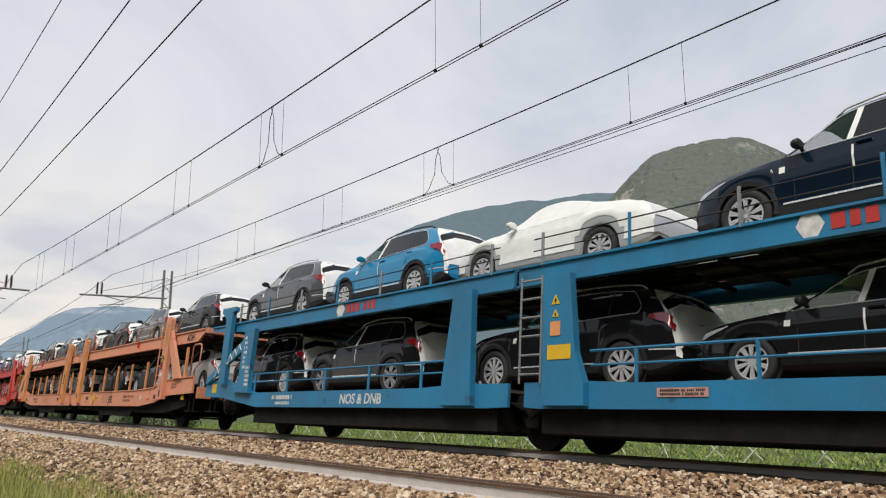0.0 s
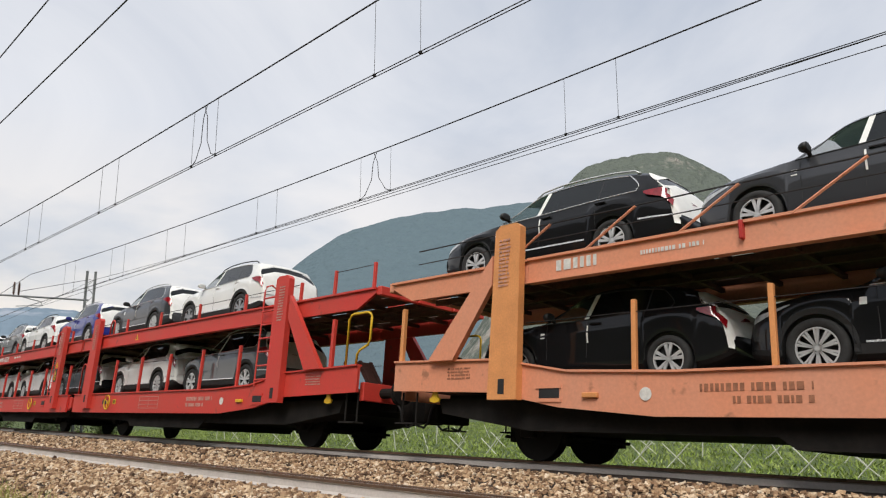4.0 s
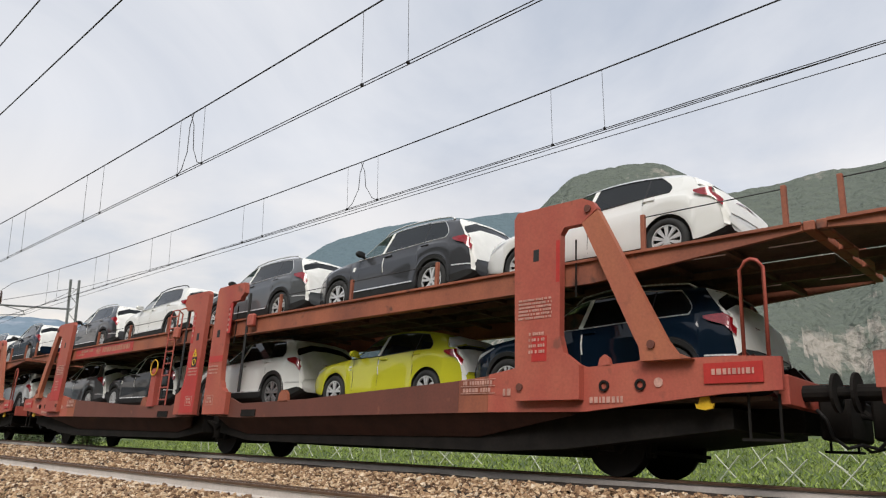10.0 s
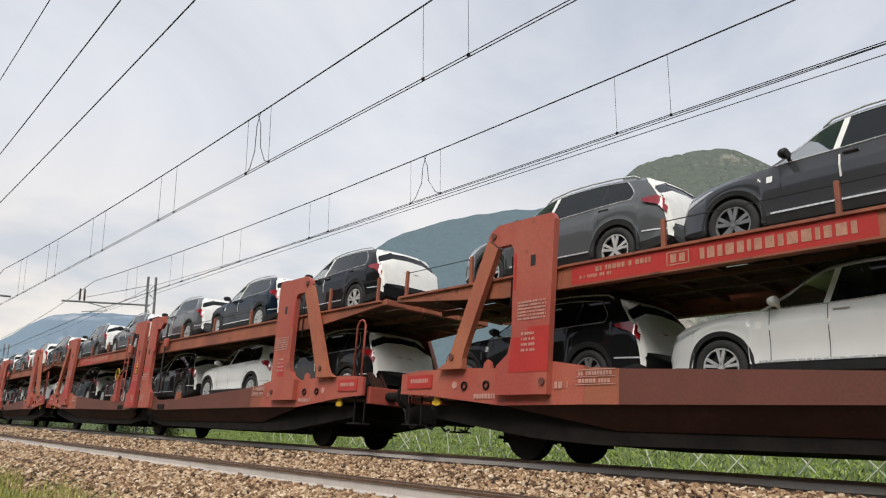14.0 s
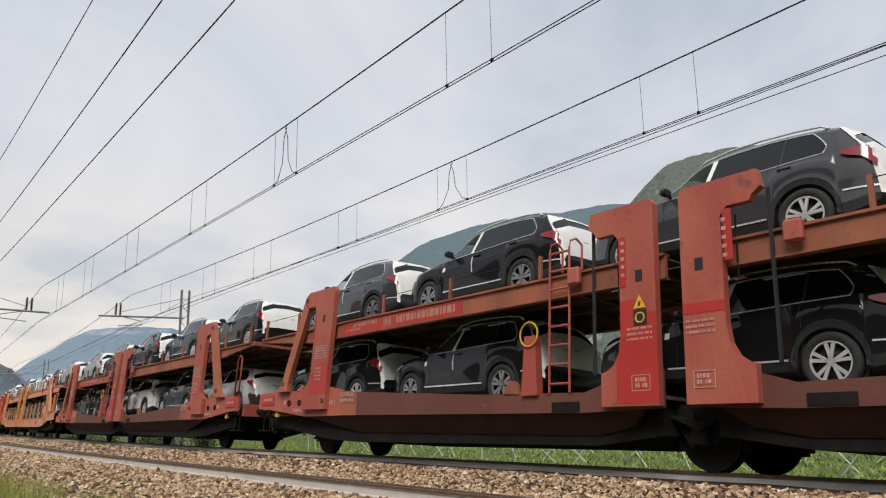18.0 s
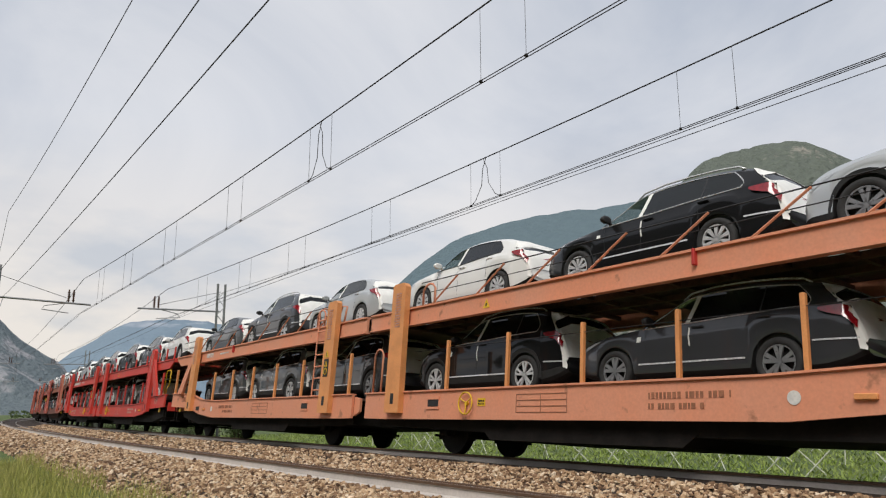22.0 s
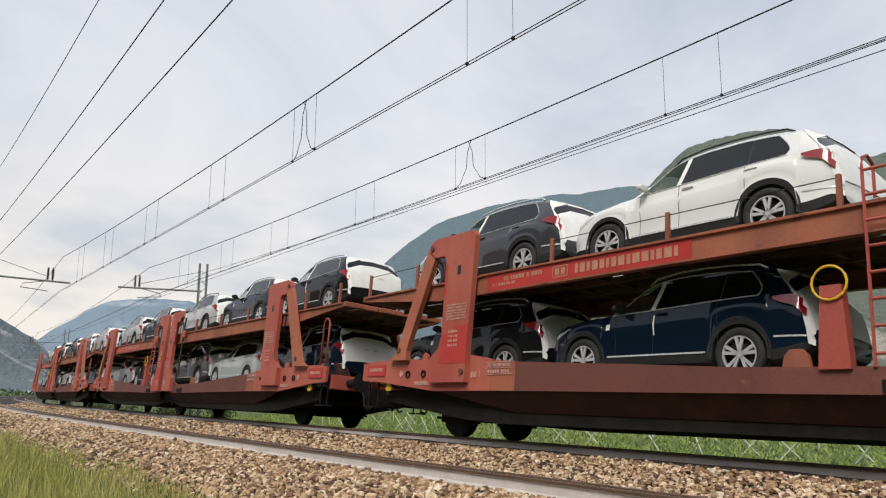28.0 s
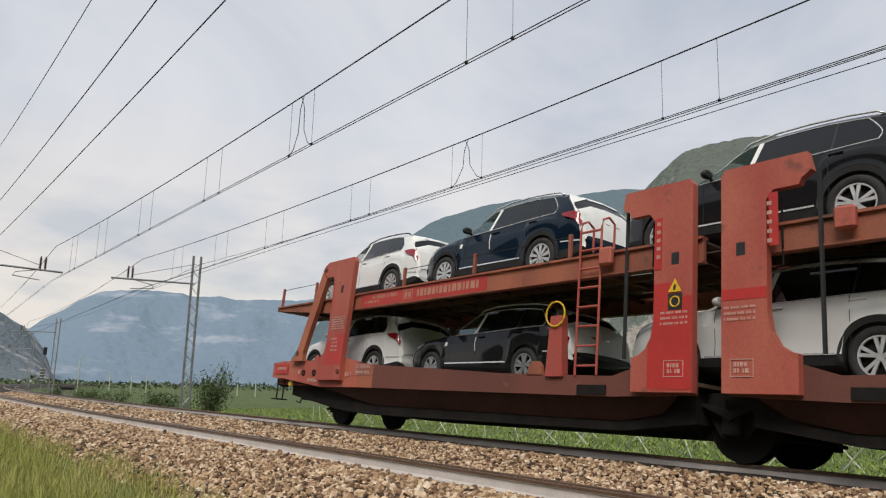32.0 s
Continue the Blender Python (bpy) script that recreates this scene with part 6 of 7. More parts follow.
def unit_modern(d, colour, label, rails):
    """One half of a newer twin-deck wagon: straight side sill, slim uprights, stakes between the decks."""
    m = M[colour]
    hot = M["orange2"] if colour == "orange" else m
    u = new("car_carrier_wagon")
    tagged(u, label, "rail wagon", "car carrier wagons")
    LE = 14.95 if colour == "red" else 15.2
    X = lambda a: d * a
    k = -1.02 if colour == "red" else -0.67            # place of the outer frame along the unit
    for y in (-1.5, 1.5):
        s = 1 if y > 0 else -1
        y0, y1 = y - 0.03, y + 0.03
        je = .28 if d > 0 else .34
        part("side_beam", plate([(X(je), .63), (X(1.0), .62), (X(10.9 + k), .62), (X(12.4 + k), .74), (X(13.6 + k), .96), (X(LE), 1.02), (X(LE), 1.50), (X(13.5 + k), 1.44), (X(12.2 + k), 1.22), (X(10.6 + k), 1.16), (X(je), 1.16)], y0, y1), m, u)
        bm = bmesh.new()
        for a, b, za, zb in ((je, 10.6 + k, 1.16, 1.16), (10.6 + k, 12.2 + k, 1.16, 1.22), (12.2 + k, 13.5 + k, 1.22, 1.44), (13.5 + k, LE, 1.44, 1.50)):
            add_plate(bm, [(X(a), za - 0.0), (X(b), zb - 0.0), (X(b), zb + 0.03), (X(a), za + 0.03)], y - 0.07, y + 0.07)
        part("beam_flange", bm, m, u)
        if d < 0:
            part("joint_plate", plate([(X(.08), .78), (X(.345), .68), (X(.345), 1.12), (X(.08), 1.08)], y - s * 0.10, y - s * 0.04), m, u)
        yf0, yf1 = y + s * 0.034, y + s * 0.17
        lo, hi = min(yf0, yf1), max(yf0, yf1)
        yo = lo - 0.006 if s < 0 else hi + 0.010
        # outer upright with its slanted strut, inner upright by the joint
        part("upright", plate([(X(13.02 + k), .84), (X(13.02 + k), 3.48), (X(13.10 + k), 3.54), (X(13.42 + k), 3.54), (X(13.52 + k), 3.46), (X(13.58 + k), .84)], lo, hi), hot if d < 0 else m, u)
        part("strut", plate([(X(13.586 + k), 3.08), (X(13.586 + k), 2.60), (X(14.37 + k), 1.47), (X(14.93 + k), 1.48)], lo + 0.02, hi - 0.02), m, u)
        part("upright", plate([(X(1.32), .74), (X(1.32), 3.46), (X(1.39), 3.52), (X(1.75), 3.52), (X(1.83), 3.44), (X(1.87), .74)], lo, hi), hot, u)
        for uu in (1.49, 13.2 + k):
            bm = bmesh.new()
            bars(bm, min(X(uu), X(uu + .22)), 2.55, 0.22, 0.75, yo - 0.004, 13, 1.0, int(uu))
            near(s, "lettering", bm, M["faint"], u, "small unreadable pale lettering", kind="stuff")
            near(s, "slot", box(min(X(uu + .05), X(uu + .17)), max(X(uu + .05), X(uu + .17)), lo - 0.004, hi + 0.004, 0.92, 1.14), M["black"], u)
        for uu, w in ((2.75, .36), (12.35 + k, .36)):
            near(s, "rope_eye", box(min(X(uu), X(uu + w)), max(X(uu), X(uu + w)), y - 0.040, y + 0.040, .86, 1.0, 0.01), M["black"], u)
            bm = bmesh.new()
            for a in (0, 1):
                add_box(bm, min(X(uu - .04), X(uu + w + .04)), max(X(uu - .04), X(uu + w + .04)), y - 0.05, y + 0.05, (.81, 1.0)[a], (.86, 1.05)[a])
            near(s, "rope_eye_rim", bm, m, u)
        bm = bmesh.new()
        ys = y - 0.034 if s < 0 else y + 0.038
        bars(bm, min(X(8.2), X(9.6)), 0.92, 1.3, 0.09, ys, 1, 0.5, 31)
        bars(bm, min(X(8.2), X(9.2)), 0.78, 0.9, 0.08, ys, 1, 0.5, 32)
        for a in (5.4, 6.0, 6.6):
            add_box(bm, min(X(a), X(a + .012)), max(X(a), X(a + .012)), ys - 0.004, ys, 0.74, 1.04)
        for z in (0.74, 0.84, 0.94, 1.04):
            add_box(bm, min(X(5.4), X(6.6)), max(X(5.4), X(6.6)), ys - 0.004, ys, z, z + 0.012)
        bars(bm, min(X(13.3), X(13.9)), 1.18, 0.5, 0.18, ys, 4, 1.0, 33)
        near(s, "lettering", bm, M["faint"] if colour != "orange" else M["stencil"], u, "small unreadable lettering and load table", kind="stuff")
        bm = bmesh.new()
        add_disc(bm, X(11.0 + k), ys - 0.006 if s < 0 else ys, ys if s < 0 else ys + 0.006, 0.90, 0.085, 20)
        near(s, "round_plate", bm, M["white"], u)
        hand = {("red", 1): 3.25, ("red", -1): 4.3, ("orange", 1): 4.05}.get((colour, d))
        if hand and s < 0:
            bm = bmesh.new()
            ring = [(X(hand) + 0.20 * math.cos(q * math.pi / 12), y - 0.09, 0.91 + 0.20 * math.sin(q * math.pi / 12)) for q in range(24)]
            add_tube(bm, ring, 0.016, 6, True)
            for q in (2, 10, 18):
                add_tube(bm, [ring[q], (X(hand), y - 0.07, 0.91)], 0.013, 5)
            add_tube(bm, [(X(hand), y - 0.08, 0.91), (X(hand), y - 0.02, 0.91)], 0.04, 8)
            part("handwheel", bm, M["yellow"], u, "yellow spoked brake handwheel")
            part("brake_plate", box(X(hand) + .30, X(hand) + .52, y - 0.040, y - 0.032, .86, 1.0), M["yellow"], u, "yellow brake plate with dark lettering")
            bm = bmesh.new()
            bars(bm, X(hand) + .33, .885, .16, .08, y - 0.041, 2, .5, 71)
            part("brake_lettering", bm, M["black"], u, "small dark lettering", kind="stuff")
        near(s, "hook_bracket", box(min(X(11.7 + k), X(11.95 + k)), max(X(11.7 + k), X(11.95 + k)), y - 0.08, y + 0.08, .86, .93, 0.01), M["yellow"] if colour != "orange" else hot, u)
        for j in range(5):
            uu = 3.3 + 1.80 * j
            part("stake", box(X(uu) - 0.034, X(uu) + 0.034, y - 0.03, y + 0.04, 1.18, 2.15, 0.008), hot if colour == "orange" else m, u)
        se = LE - .9 if d > 0 else LE - .12
        part("stake", box(X(se) - 0.04, X(se) + 0.04, y - 0.03, y + 0.05, 1.50, 2.45, 0.008), hot if colour == "orange" else m, u)
        part("side_rope", tube([(X(2.1), y, 2.0), (X(13.0 + k), y, 1.98)], 0.007, 4), M["wire"], u)
        if d > 0:
            hoop_rail(u, X(.68), 1.18, 2.15, 0.34, y, m)
        else:
            part("stake", box(X(.62) - 0.034, X(.62) + 0.034, y - 0.03, y + 0.04, 1.18, 2.15, 0.008), hot if colour == "orange" else m, u)
        if d > 0:
            h = LE - .42
            part("end_handrail", tube([(X(h), y, 1.5), (X(h), y, 2.40), (X(h + .06), y, 2.48), (X(h + .14), y, 2.5), (X(h + .56), y, 2.5), (X(h + .64), y, 2.47), (X(h + .68), y, 2.40), (X(h + .68), y, 1.98), (X(h + .62), y, 1.88), (X(h + .40), y, 1.80), (X(h + .33), y, 1.72), (X(h + .31), y, 1.5)], 0.024, 6), M["yellow"] if d > 0 and colour == "red" else m, u, "", True)
    lower_deck(u, d, 0.35, LE - 0.2, 1.10)
    part("underframe", plate([(X(.6), .90), (X(.6), .50), (X(3.9), .42), (X(12.4), .42), (X(14.2), .66), (X(14.3), .90)], -1.3, 1.3), M["under"], u)
    part("equipment_box", plate([(X(4.2), .5), (X(4.5), .28), (X(8.6), .28), (X(8.9), .5)], -1.32, 1.32), M["under"], u)
    if d > 0:
        part("bridge_plate", box(-.75, .75, -1.34, 1.34, 2.72, 2.78, 0.01), M["deckmetal"], u, "dark plate bridging the two upper decks")
    upper_deck(u, d, 0.14 if d > 0 else 0.06, 13.0 + k, 2.60, 2.97, m, rib=M["ribs"])
    upper_deck(u, d, 13.006 + k, LE + 0.28, 2.60, 2.96, m, (LE - .25, 2.86), M["ribs"])
    end_lip(u, d, LE + .283, 2.82, 2.99, m)
    ramp_flaps(u, d, LE - .30, 1.12)
    if rails == "raked":
        for y in (-1.5, 1.5):
            for j in range(8):
                a = 2.6 + j * 1.45
                part("raked_stay", tube([(X(a), y, 2.95), (X(a) + 0.85, y, 3.46)], 0.020, 5), m, u)
            part("guard_rope", tube([(X(2.2), y, 3.47), (X(14.8), y, 3.47)], 0.012, 5), M["wire"], u)
            part("guard_rope", tube([(X(2.2), y, 3.23), (X(14.8), y, 3.23)], 0.009, 5), M["wire"], u)
            near(y, "strap", box(X(9.0) - 0.025, X(9.0) + 0.025, y - 0.05, y + 0.05, 2.74, 2.98, 0.01), M["patch"], u)
            hoop_rail(u, X(2.5), 2.97, 3.42, 0.42, y, m)
            near(y, "tie_loop", tube([(X(1.2), y, 2.97), (X(1.1), y, 3.35), (X(1.35), y, 3.40), (X(1.5), y, 3.1), (X(1.35), y, 2.97)], 0.025, 6), m, u, "", True)
    else:
        deck_posts(u, d, [1.2, 3.5, 5.8, 8.1, 10.4, 12.7], 2.97, 0.40, m)
        deck_posts(u, d, [13.9, 15.15], 2.97, 0.50, m)
        for y in (-1.5, 1.5):
            hoop_rail(u, X(2.45), 2.97, 3.42, 0.30, y, m)
    if d < 0:
        ladder(u, X(2.5), X(1.95), 1.18, 3.3, -1.56, m)
    ladder(u, X(12.88 + k), X(12.40 + k), 1.2, 3.3, -1.56, m) if d > 0 else None
    if d < 0:
        sign_triangle(u, X(1.6), 2.12, 0.17, -1.682)
        part("warning_panel", box(X(1.6) - 0.12, X(1.6) + 0.12, -1.680, -1.672, 1.62, 2.06), M["black"], u)
        part("warning_ring", tube([(X(1.6) + 0.075 * math.cos(k * math.pi / 8), -1.684, 1.75 + 0.075 * math.sin(k * math.pi / 8)) for k in range(16)], 0.012, 5, True), M["yellow"], u)
        sign_triangle(u, X(1.6), 1.88, 0.13, -1.684)
        bm = bmesh.new()
        if colour == "red":
            add_box(bm, X(11.7) - 0.15, X(11.7) + 0.15, -1.480, -1.473, 2.70, 2.88)
            bars(bm, X(11.45), 2.71, 1.6, 0.15, -1.476, 1, 0.4, 41)
            bars(bm, X(9.7), 2.68, 0.7, 0.2, -1.476, 4, 0.6, 42)
            bars(bm, X(8.2), 2.76, 0.9, 0.07, -1.476, 1, 0.5, 43)
        else:
            bars(bm, X(11.8), 2.72, 0.7, 0.16, -1.476, 1, 0.3, 44)
            bars(bm, X(10.4), 2.76, 0.9, 0.06, -1.476, 1, 0.5, 45)
        part("owner_lettering", bm, M["white"], u, "pale owner lettering bars", kind="stuff")
        axle(u, X(2.6))
        axle(u, X(12.6))
    else:
        sign_triangle(u, X(4.4), 2.70, 0.16, -1.476)
        if colour == "orange":
            c = 13.28 + k
            part("repainted_patch", box(X(c - .24), X(c + .25), -1.676, -1.671, 2.50, 3.30), hot, u, "fresh orange paint on the upright")
            part("warning_panel", box(X(c - .22), X(c - .02), -1.678, -1.671, 1.80, 2.26), M["black"], u, "dark safety panel")
            sign_triangle(u, X(c - .12), 2.07, 0.14, -1.679)
            part("prohibition_ring", tube([(X(c - .12) + 0.075 * math.cos(q * math.pi / 8), -1.682, 1.92 + 0.075 * math.sin(q * math.pi / 8)) for q in range(16)], 0.014, 5, True), M["patch"], u, "red prohibition ring")
            sign_triangle(u, X(c + .12), 2.10, 0.17, -1.673)
            part("notice_plate", box(X(c - .20), X(c + .06), -1.678, -1.671, 1.58, 1.70), M["white"], u, "small white notice plate")
            bm = bmesh.new()
            bars(bm, X(c - .20), 1.14, 0.34, 0.36, -1.673, 5, 1.0, 47)
            part("lettering", bm, M["faint"], u, "small unreadable pale lettering", kind="stuff")
        axle(u, X(2.75))
        axle(u, X(12.6))
    end_gear(u, X(LE), d, m)
    return u


def unit_blue(d):
    """One half of a blue twin-deck wagon with tube railings along both decks."""
    m = M["blue"]
    u = new("car_carrier_wagon")
    tagged(u, "bright blue double-deck rail wagon unit with tube railings and cars", "rail wagon", "car carrier wagons")
    LE = 12.5
    X = lambda a: d * a
    for y in (-1.5, 1.5):
        s = 1 if y > 0 else -1
        y0, y1 = y - 0.03, y + 0.03
        part("side_beam", plate([(X(.30 if d > 0 else .06), .64), (X(.6), .62), (X(9.2), .62), (X(11.3), .86), (X(LE), .90), (X(LE), 1.30), (X(11.2), 1.38), (X(10.3), 1.15), (X(9.2), .98), (X(2.4), .98), (X(1.6), 1.02), (X(.30 if d > 0 else .06), 1.02)], y0, y1), m, u)
        yf0, yf1 = y + s * 0.034, y + s * 0.16
        lo, hi = min(yf0, yf1), max(yf0, yf1)
        part("joint_frame", plate([(X(.78), .66), (X(.78), 2.66), (X(1.32), 2.66), (X(1.43), 1.45), (X(1.60), .98), (X(1.60), .66)] if d > 0 else
                                  [(X(.84), .66), (X(.90), 2.66), (X(1.40), 2.66), (X(1.66), .66)], lo, hi), m, u)
        part("end_upright", plate([(X(9.45), .96), (X(9.52), 1.5), (X(9.45), 2.64), (X(10.02), 2.64), (X(10.10), 2.3), (X(10.12), 1.3), (X(10.45), 1.0)], lo, hi), m, u)
        part("end_post", plate([(X(11.02), 1.2), (X(11.02), 3.20), (X(10.86), 3.24), (X(10.86), 3.36), (X(11.40), 3.36), (X(11.72), 3.38), (X(11.72), 3.24), (X(11.40), 3.05), (X(11.40), 1.3)], lo, hi), m, u)
        part("end_strut", plate([(X(12.32), 1.22), (X(10.06), 2.12), (X(10.06), 2.42), (X(12.32), 1.40)], lo + 0.03, hi - 0.03), m, u)
        for z, r in ((1.46, 0.022), (1.25, 0.018)):
            part("railing", tube([(X(1.6), y, z), (X(9.7), y, z)], r, 6), m, u)
        for k in range(5):
            a = 2.4 + 1.75 * k
            part("railing_post", tube([(X(a), y, .98), (X(a), y, 1.46)], 0.03, 6), m, u)
        for z in (3.36, 3.16):
            part("guard_rope", tube([(X(.4), y, z), (X(10.9), y, z)], 0.012, 5), M["wire"], u)
        for k in range(7):
            a = 0.6 + 1.7 * k
            part("deck_post", tube([(X(a), y, 2.9), (X(a), y, 3.45)], 0.028, 6), m if k % 2 else M["steel"], u)
        bm = bmesh.new()
        ys = y - 0.034 if s < 0 else y + 0.038
        bars(bm, min(X(7.3), X(8.3)), 0.80, 1.0, 0.10, ys, 1, 0.4, 51)
        bars(bm, min(X(7.3), X(8.1)), 0.68, 0.7, 0.07, ys, 1, 0.4, 52)
        bars(bm, min(X(10.3), X(10.6)), 1.0, 0.3, 0.18, ys, 3, 0.4, 53)
        bars(bm, min(X(9.75), X(9.95)), 1.6, 0.18, 0.85, lo - 0.005 if s < 0 else hi + 0.009, 7, 0.6, 54)
        part("lettering", bm, M["white"], u, "small unreadable white lettering", kind="stuff")
        part("yellow_plate", box(min(X(11.75), X(12.05)), max(X(11.75), X(12.05)), ys - 0.008, ys + 0.004, 1.0, 1.24), M["yellow"], u)
    if d < 0:
        # an unreadable white scrawl along the strut
        pts = []
        for k in range(13):
            f = k / 12
            pts.append((X(11.75 - 1.55 * f), -1.640, 1.50 + 0.70 * f + (0.12 if k % 2 else -0.09)))
        part("sprayed_scrawl", tube(pts, 0.018, 5), M["white"], u, "white sprayed scrawl on the strut")
        bm = bmesh.new()
        bars(bm, X(9.72), 1.15, 0.24, 0.5, -1.667, 5, 0.6, 57)
        part("lettering", bm, M["white"], u, "small unreadable white lettering", kind="stuff")
    lower_deck(u, d, 0.3, LE - 0.2, 0.95)
    part("underframe", box(min(X(.5), X(9.6)), max(X(.5), X(9.6)), -1.34, 1.34, 0.24, 0.80, 0.02), M["under"], u)
    upper_deck(u, d, 0.05, 9.4, 2.60, 2.93, m, rib=M["under"])
    upper_deck(u, d, 9.406, LE + 0.2, 2.60, 2.92, m, (9.8, 2.80), M["under"])
    be = 4.85 if d > 0 else 5.55
    part("owner_badge", plate([(X(be) + 0.17 * math.cos(k * math.pi / 3), 2.77 + 0.17 * math.sin(k * math.pi / 3)) for k in range(6)], -1.482, -1.473), M["white"], u, "pale six-sided badge")
    bm = bmesh.new()
    bars(bm, X(be) + 0.24, 2.68, 1.3, 0.19, -1.476, 1, 0.3, 56)
    part("owner_lettering", bm, M["patch"], u, "red owner lettering bars", kind="stuff")
    if d > 0:
        ladder(u, X(.25), X(.70), 1.0, 2.7, -1.6, M["steel"], False)
        sign_triangle(u, X(1.05), 2.20, 0.14, -1.664)
        sign_triangle(u, X(1.05), 2.00, 0.11, -1.664)
        part("warning_panel", box(X(1.05) - .1, X(1.05) + .1, -1.672, -1.664, 1.70, 1.92), M["orange2"], u)
        part("yellow_plate", box(X(.90), X(1.36), -1.672, -1.664, 1.34, 1.56), M["yellow"], u)
        part("notice_plate", box(X(2.75), X(3.5), -1.545, -1.537, .78, .90), M["faint"], u, "small pale notice plate")
        bm = bmesh.new()
        bars(bm, X(2.8), .80, .65, .08, -1.546, 2, .5, 61)
        part("notice_lettering", bm, M["black"], u, "two lines of small dark lettering", kind="stuff")
        axle(u, 0.1)
        axle(u, X(9.0))
    else:
        axle(u, X(9.0))
    end_gear(u, X(LE), d, m)
    return u


def graffiti(unit, text, x, z, size, material, slant=0.1, y=-1.536, turn=0, bold=0.004):
    cu = bpy.data.curves.new("graffiti", "FONT")
    cu.body, cu.size, cu.extrude, cu.shear, cu.offset = text, size, 0.002, slant, bold
    cu.materials.append(material)
    tmp = new("graffiti", cu)
    dg = bpy.context.evaluated_depsgraph_get()
    me = bpy.data.meshes.new_from_object(tmp.evaluated_get(dg))
    bpy.data.objects.remove(tmp)
    ob = new("graffiti", me)
    ob.parent = unit
    ob.matrix_basis = pose(x, y, z, 90, turn, 0)
    tagged(ob, "sprayed graffiti word")
    return ob

# ---------------------------------------------------------------- the train
# speed grows slowly; distance gone by the train after t seconds
UNEVEN = [(0, -1.66), (.7, -1.5), (2.5, -1.5), (4.5, -.2), (5, -.08), (6, 0), (14, .05), (15, .22), (15.5, .2), (17.5, .05), (18, .04), (20, -.08), (22, -.05), (22.5, .45), (23, .52), (24, .36), (25, .1), (26, -.18), (26.5, -.18),
          (28.5, .2), (29, .22), (30, 0), (31, .06), (32, -.2)]


def gone(t):
    a, b = next(p for p in zip(UNEVEN, UNEVEN[1:]) if t <= p[1][0])
    return 10.24 * t + 0.0424 * t * t + a[1] + (b[1] - a[1]) * (t - a[0]) / (b[0] - a[0])


UPPER5, LOWER5 = (-10.0, -5.1, 0.3, 5.25, 10.05), (-10.4, -5.5, 0.3, 5.2, 10.0)
UPPER6, LOWER6 = (-12.5, -7.75, -2.8, 2.6, 7.6, 12.5), (-11.6, -6.9, -2.15, 3.5, 8.4, 12.9)
UPPER_B = (-9.8, -4.95, 0.0, 5.2, 10.0)
# kind, place of the joint at the start, cars on the upper deck and on the lower deck from rear to front
TRAIN = [
    ("blue", -6.9, "grey-s lightblue-s silver-c* navy-s navy-s", "black-s black-s black-s black-e navy-e"),
    ("orange", -35.7, "black-e darkgrey-h darkgrey-e black-h bronze-e black-e", "black-h black-s black-h black-h black-h silver-h"),
    ("red", -66.9, "warmgrey-s white-s indigo-s darkgrey-s white-s none", "white-s white-s black-s white-s grey-s none"),
    ("brown", -95.88, "indigo-s darkgrey-s grey-s darkgrey-s silver-s", "black-s darkgrey-s white-s black-s darkgrey-s"),
    ("brown", -122.6, "darkgrey-s white-s grey-s darkgrey-s white-h", "grey-s black-s white-s yellow-h navy-s"),
    ("brown", -149.9, "grey-s darkgrey-s darkgrey-s navy-s navy-s", "black-s white-s black-s white-s silver-s"),
    ("brown", -176.95, "darkgrey-s darkgrey-s grey-s navy-s black-s", "black-s black-e black-s white-s black-s"),
    ("brown", -203.9, "darkgrey-s black-s darkgrey-s white-s black-s", "black-s black-s black-s black-s white-s"),
    ("brown", -231.1, "silver-s black-s black-s navy-s black-s", "black-s black-s white-s black-s silver-e"),
    ("orange", -260.8, "grey-h darkgrey-s silver-h white-h black-e silver-s", "grey-s grey-s darkgrey-s black-s darkgrey-e none"),
    ("red", -292.1, "silver-s black-s darkgrey-s black-s darkgrey-s white-s", "black-s silver-e silver-e black-s grey-e none"),
    ("brown", -321.3, "darkgrey-s white-s silver-s white-s navy-s", "black-s navy-s black-s silver-s silver-s"),
    ("brown", -348.8, "silver-s navy-s silver-s navy-s black-s", "silver-e black-s grey-s silver-e navy-s"),
    ("brown", -376.28, "white-s navy-s black-s black-s silver-s", "white-s black-e white-s silver-e black-s"),
]
HALF = {"blue": 12.7, "orange": 15.6, "red": 15.6, "brown": 13.45}
SHAPE = {"s": "suv", "e": "estate", "h": "hatch", "c": "coupe"}
DECKS = {"blue": (0.95, 2.89), "orange": (1.10, 2.93), "red": (1.10, 2.93), "brown": (0.98, 2.89)}


def unit_pose(s_joint, d, half):
    a = line_at(s_joint)
    b = line_at(s_joint + d * half)
    ang = math.atan2((b[1] - a[1]) * d, (b[0] - a[0]) * d)
    return pose(a[0], a[1], Z_MID, -CANT, 0, math.degrees(ang))


MOVING = []          # thing, joint place, direction, half length, pose on the unit


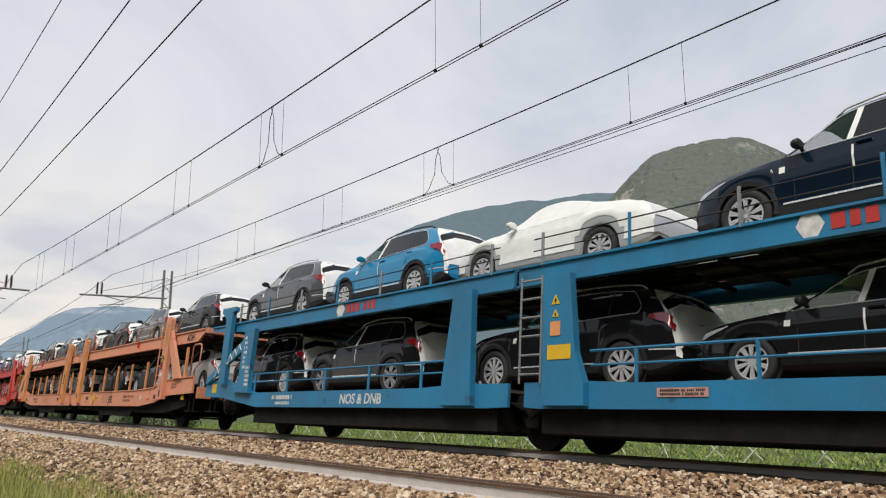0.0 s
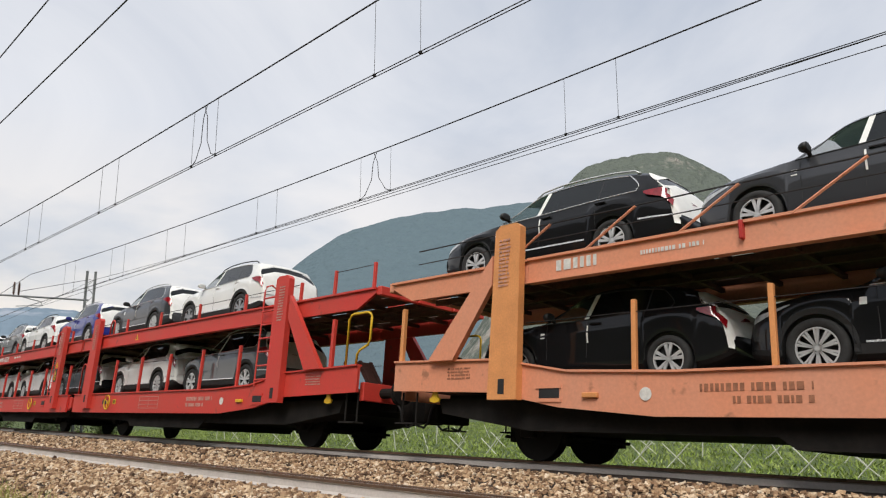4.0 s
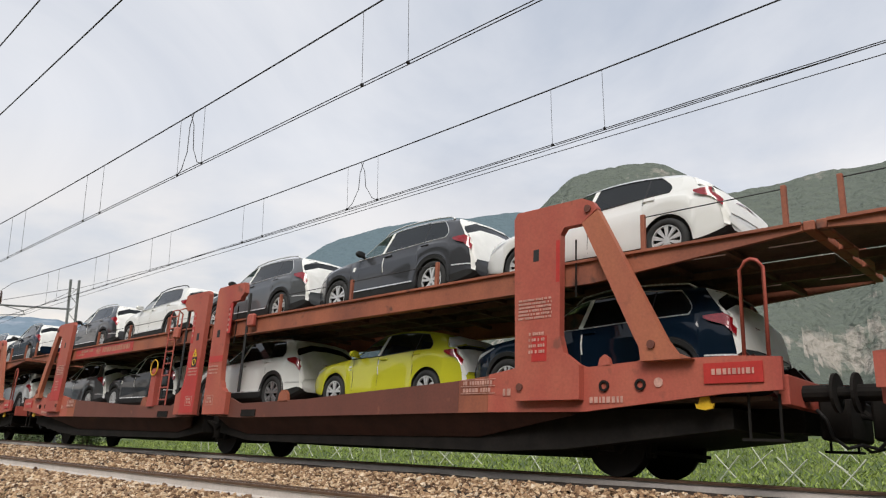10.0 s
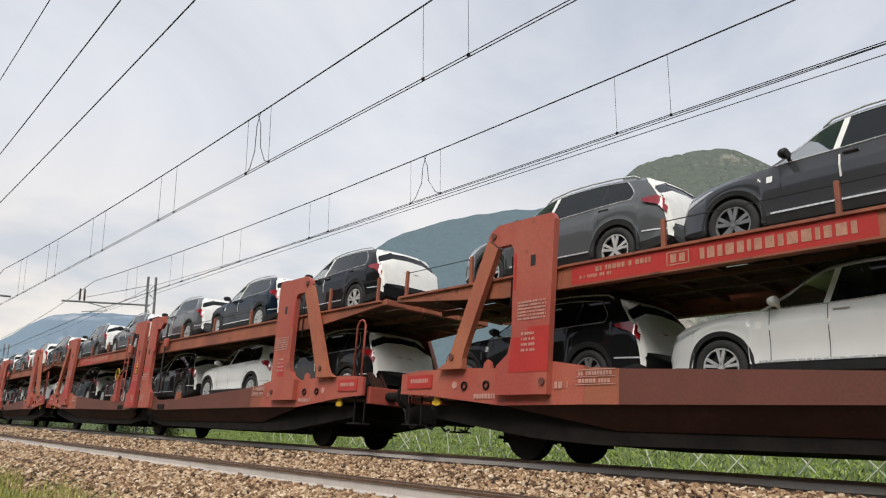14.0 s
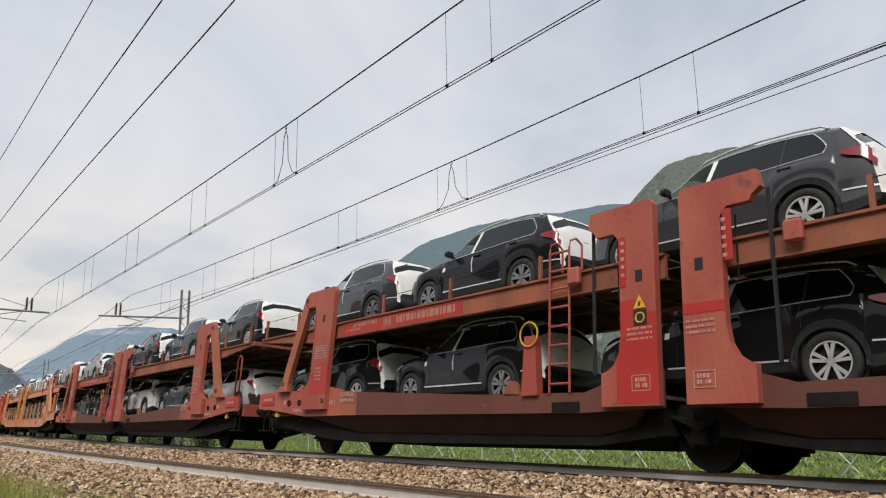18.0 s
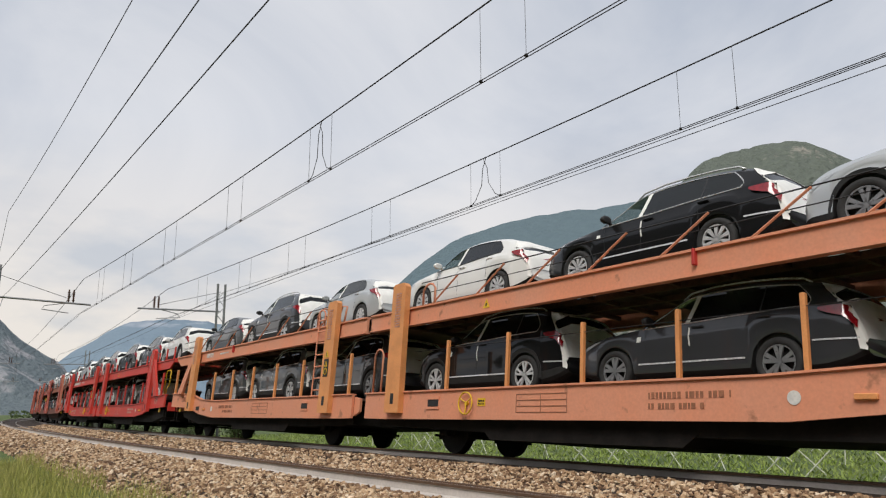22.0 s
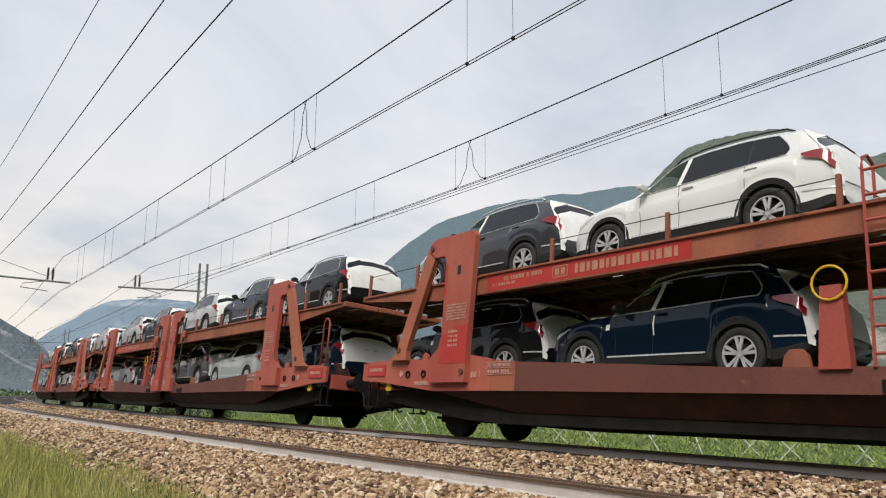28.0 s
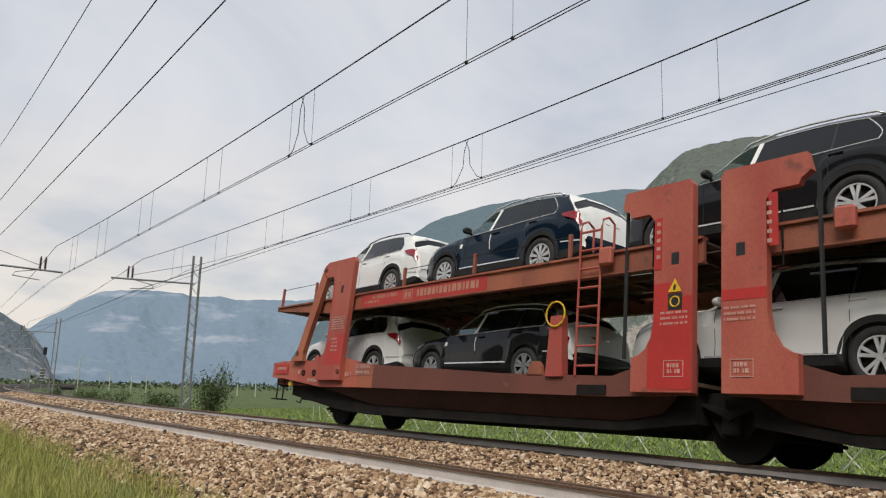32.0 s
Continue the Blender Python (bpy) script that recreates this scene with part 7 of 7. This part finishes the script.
def make_train():
    makers = {"brown": unit_brown, "blue": unit_blue,
              "red": lambda d: unit_modern(d, "red", "bright red double-deck rail wagon unit with stakes, carrying new cars", "posts"),
              "orange": lambda d: unit_modern(d, "orange", "faded orange double-deck rail wagon unit with stakes, carrying new cars", "raked")}
    protos = {}
    used = []
    units = {}
    rng = random.Random(3)
    for wi, (kind, sj, up, low) in enumerate(TRAIN):
        half = HALF[kind]
        for d in (-1, 1):
            key = (kind, d)
            if key not in protos:
                protos[key] = makers[kind](d)
                ob = protos[key]
            else:
                ob = copy_thing(protos[key], Matrix())
            MOVING.append((ob, sj, d, half, Matrix()))
            units[wi, d] = ob
        ups = UPPER_B if kind == "blue" else (UPPER5 if kind == "brown" else UPPER6)
        lows = LOWER5 if kind in ("brown", "blue") else LOWER6
        for names, places, z in ((up, ups, DECKS[kind][1]), (low, lows, DECKS[kind][0])):
            for code, x in zip(names.split(), places):
                if code == "none":
                    continue
                covered = code.endswith("*")
                paint, sh = code.rstrip("*").split("-")
                wheels = rng.choice(("dark", "alloy", "alloy", "fine"))
                car = car_copy(SHAPE[sh], paint, wheels, covered, used)
                d = 1 if x > 0 else -1
                MOVING.append((car, sj, d, half, pose(x + rng.uniform(-.12, .12), rng.uniform(-.05, .05), z, 0, 0, rng.uniform(-.5, .5))))
    graffiti(units[1, 1], "JEIL", 6.25, 0.74, 0.38, M["black"], 0.2, bold=0.006)
    graffiti(units[5, 1], "..FARCE", 5.85, 0.87, 0.37, M["yellow"], 0.25)
    graffiti(units[0, -1], "NOS & DNB", -5.17, 0.70, 0.29, M["white"], 0.1, bold=0.006)
    graffiti(units[10, -1], "QBQ", -14.75, 1.55, 0.34, M["black"], 0.1, -1.655, -45)
    graffiti(units[1, 1], "ADH", 14.0, 2.66, 0.30, M["black"], 0.1, -1.478)


make_tracks()
make_ground()
make_hills()
make_overhead()
make_train()
make_plants()
make_stakes()
make_lineside()
scatter_stones()


def motions():
    """The train runs along the line; every wagon unit and every car on it is keyed."""
    times = [0, .7, 1.5, 2.5, 3, 4, 4.5, 5, 6, 8, 10, 12, 13, 14, 14.5, 15, 15.5, 16.5, 17.5, 18, 19, 20, 21, 22, 22.25, 22.5, 23, 23.5, 24, 24.5, 25, 25.5, 26, 26.5, 27.5, 28.5, 29, 29.5, 30, 30.5, 31, 31.5, 32]
    for thing, sj, d, half, local in MOVING:
        walk(thing, [(t, unit_pose(sj + gone(t), d, half) @ local) for t in times])


motions()
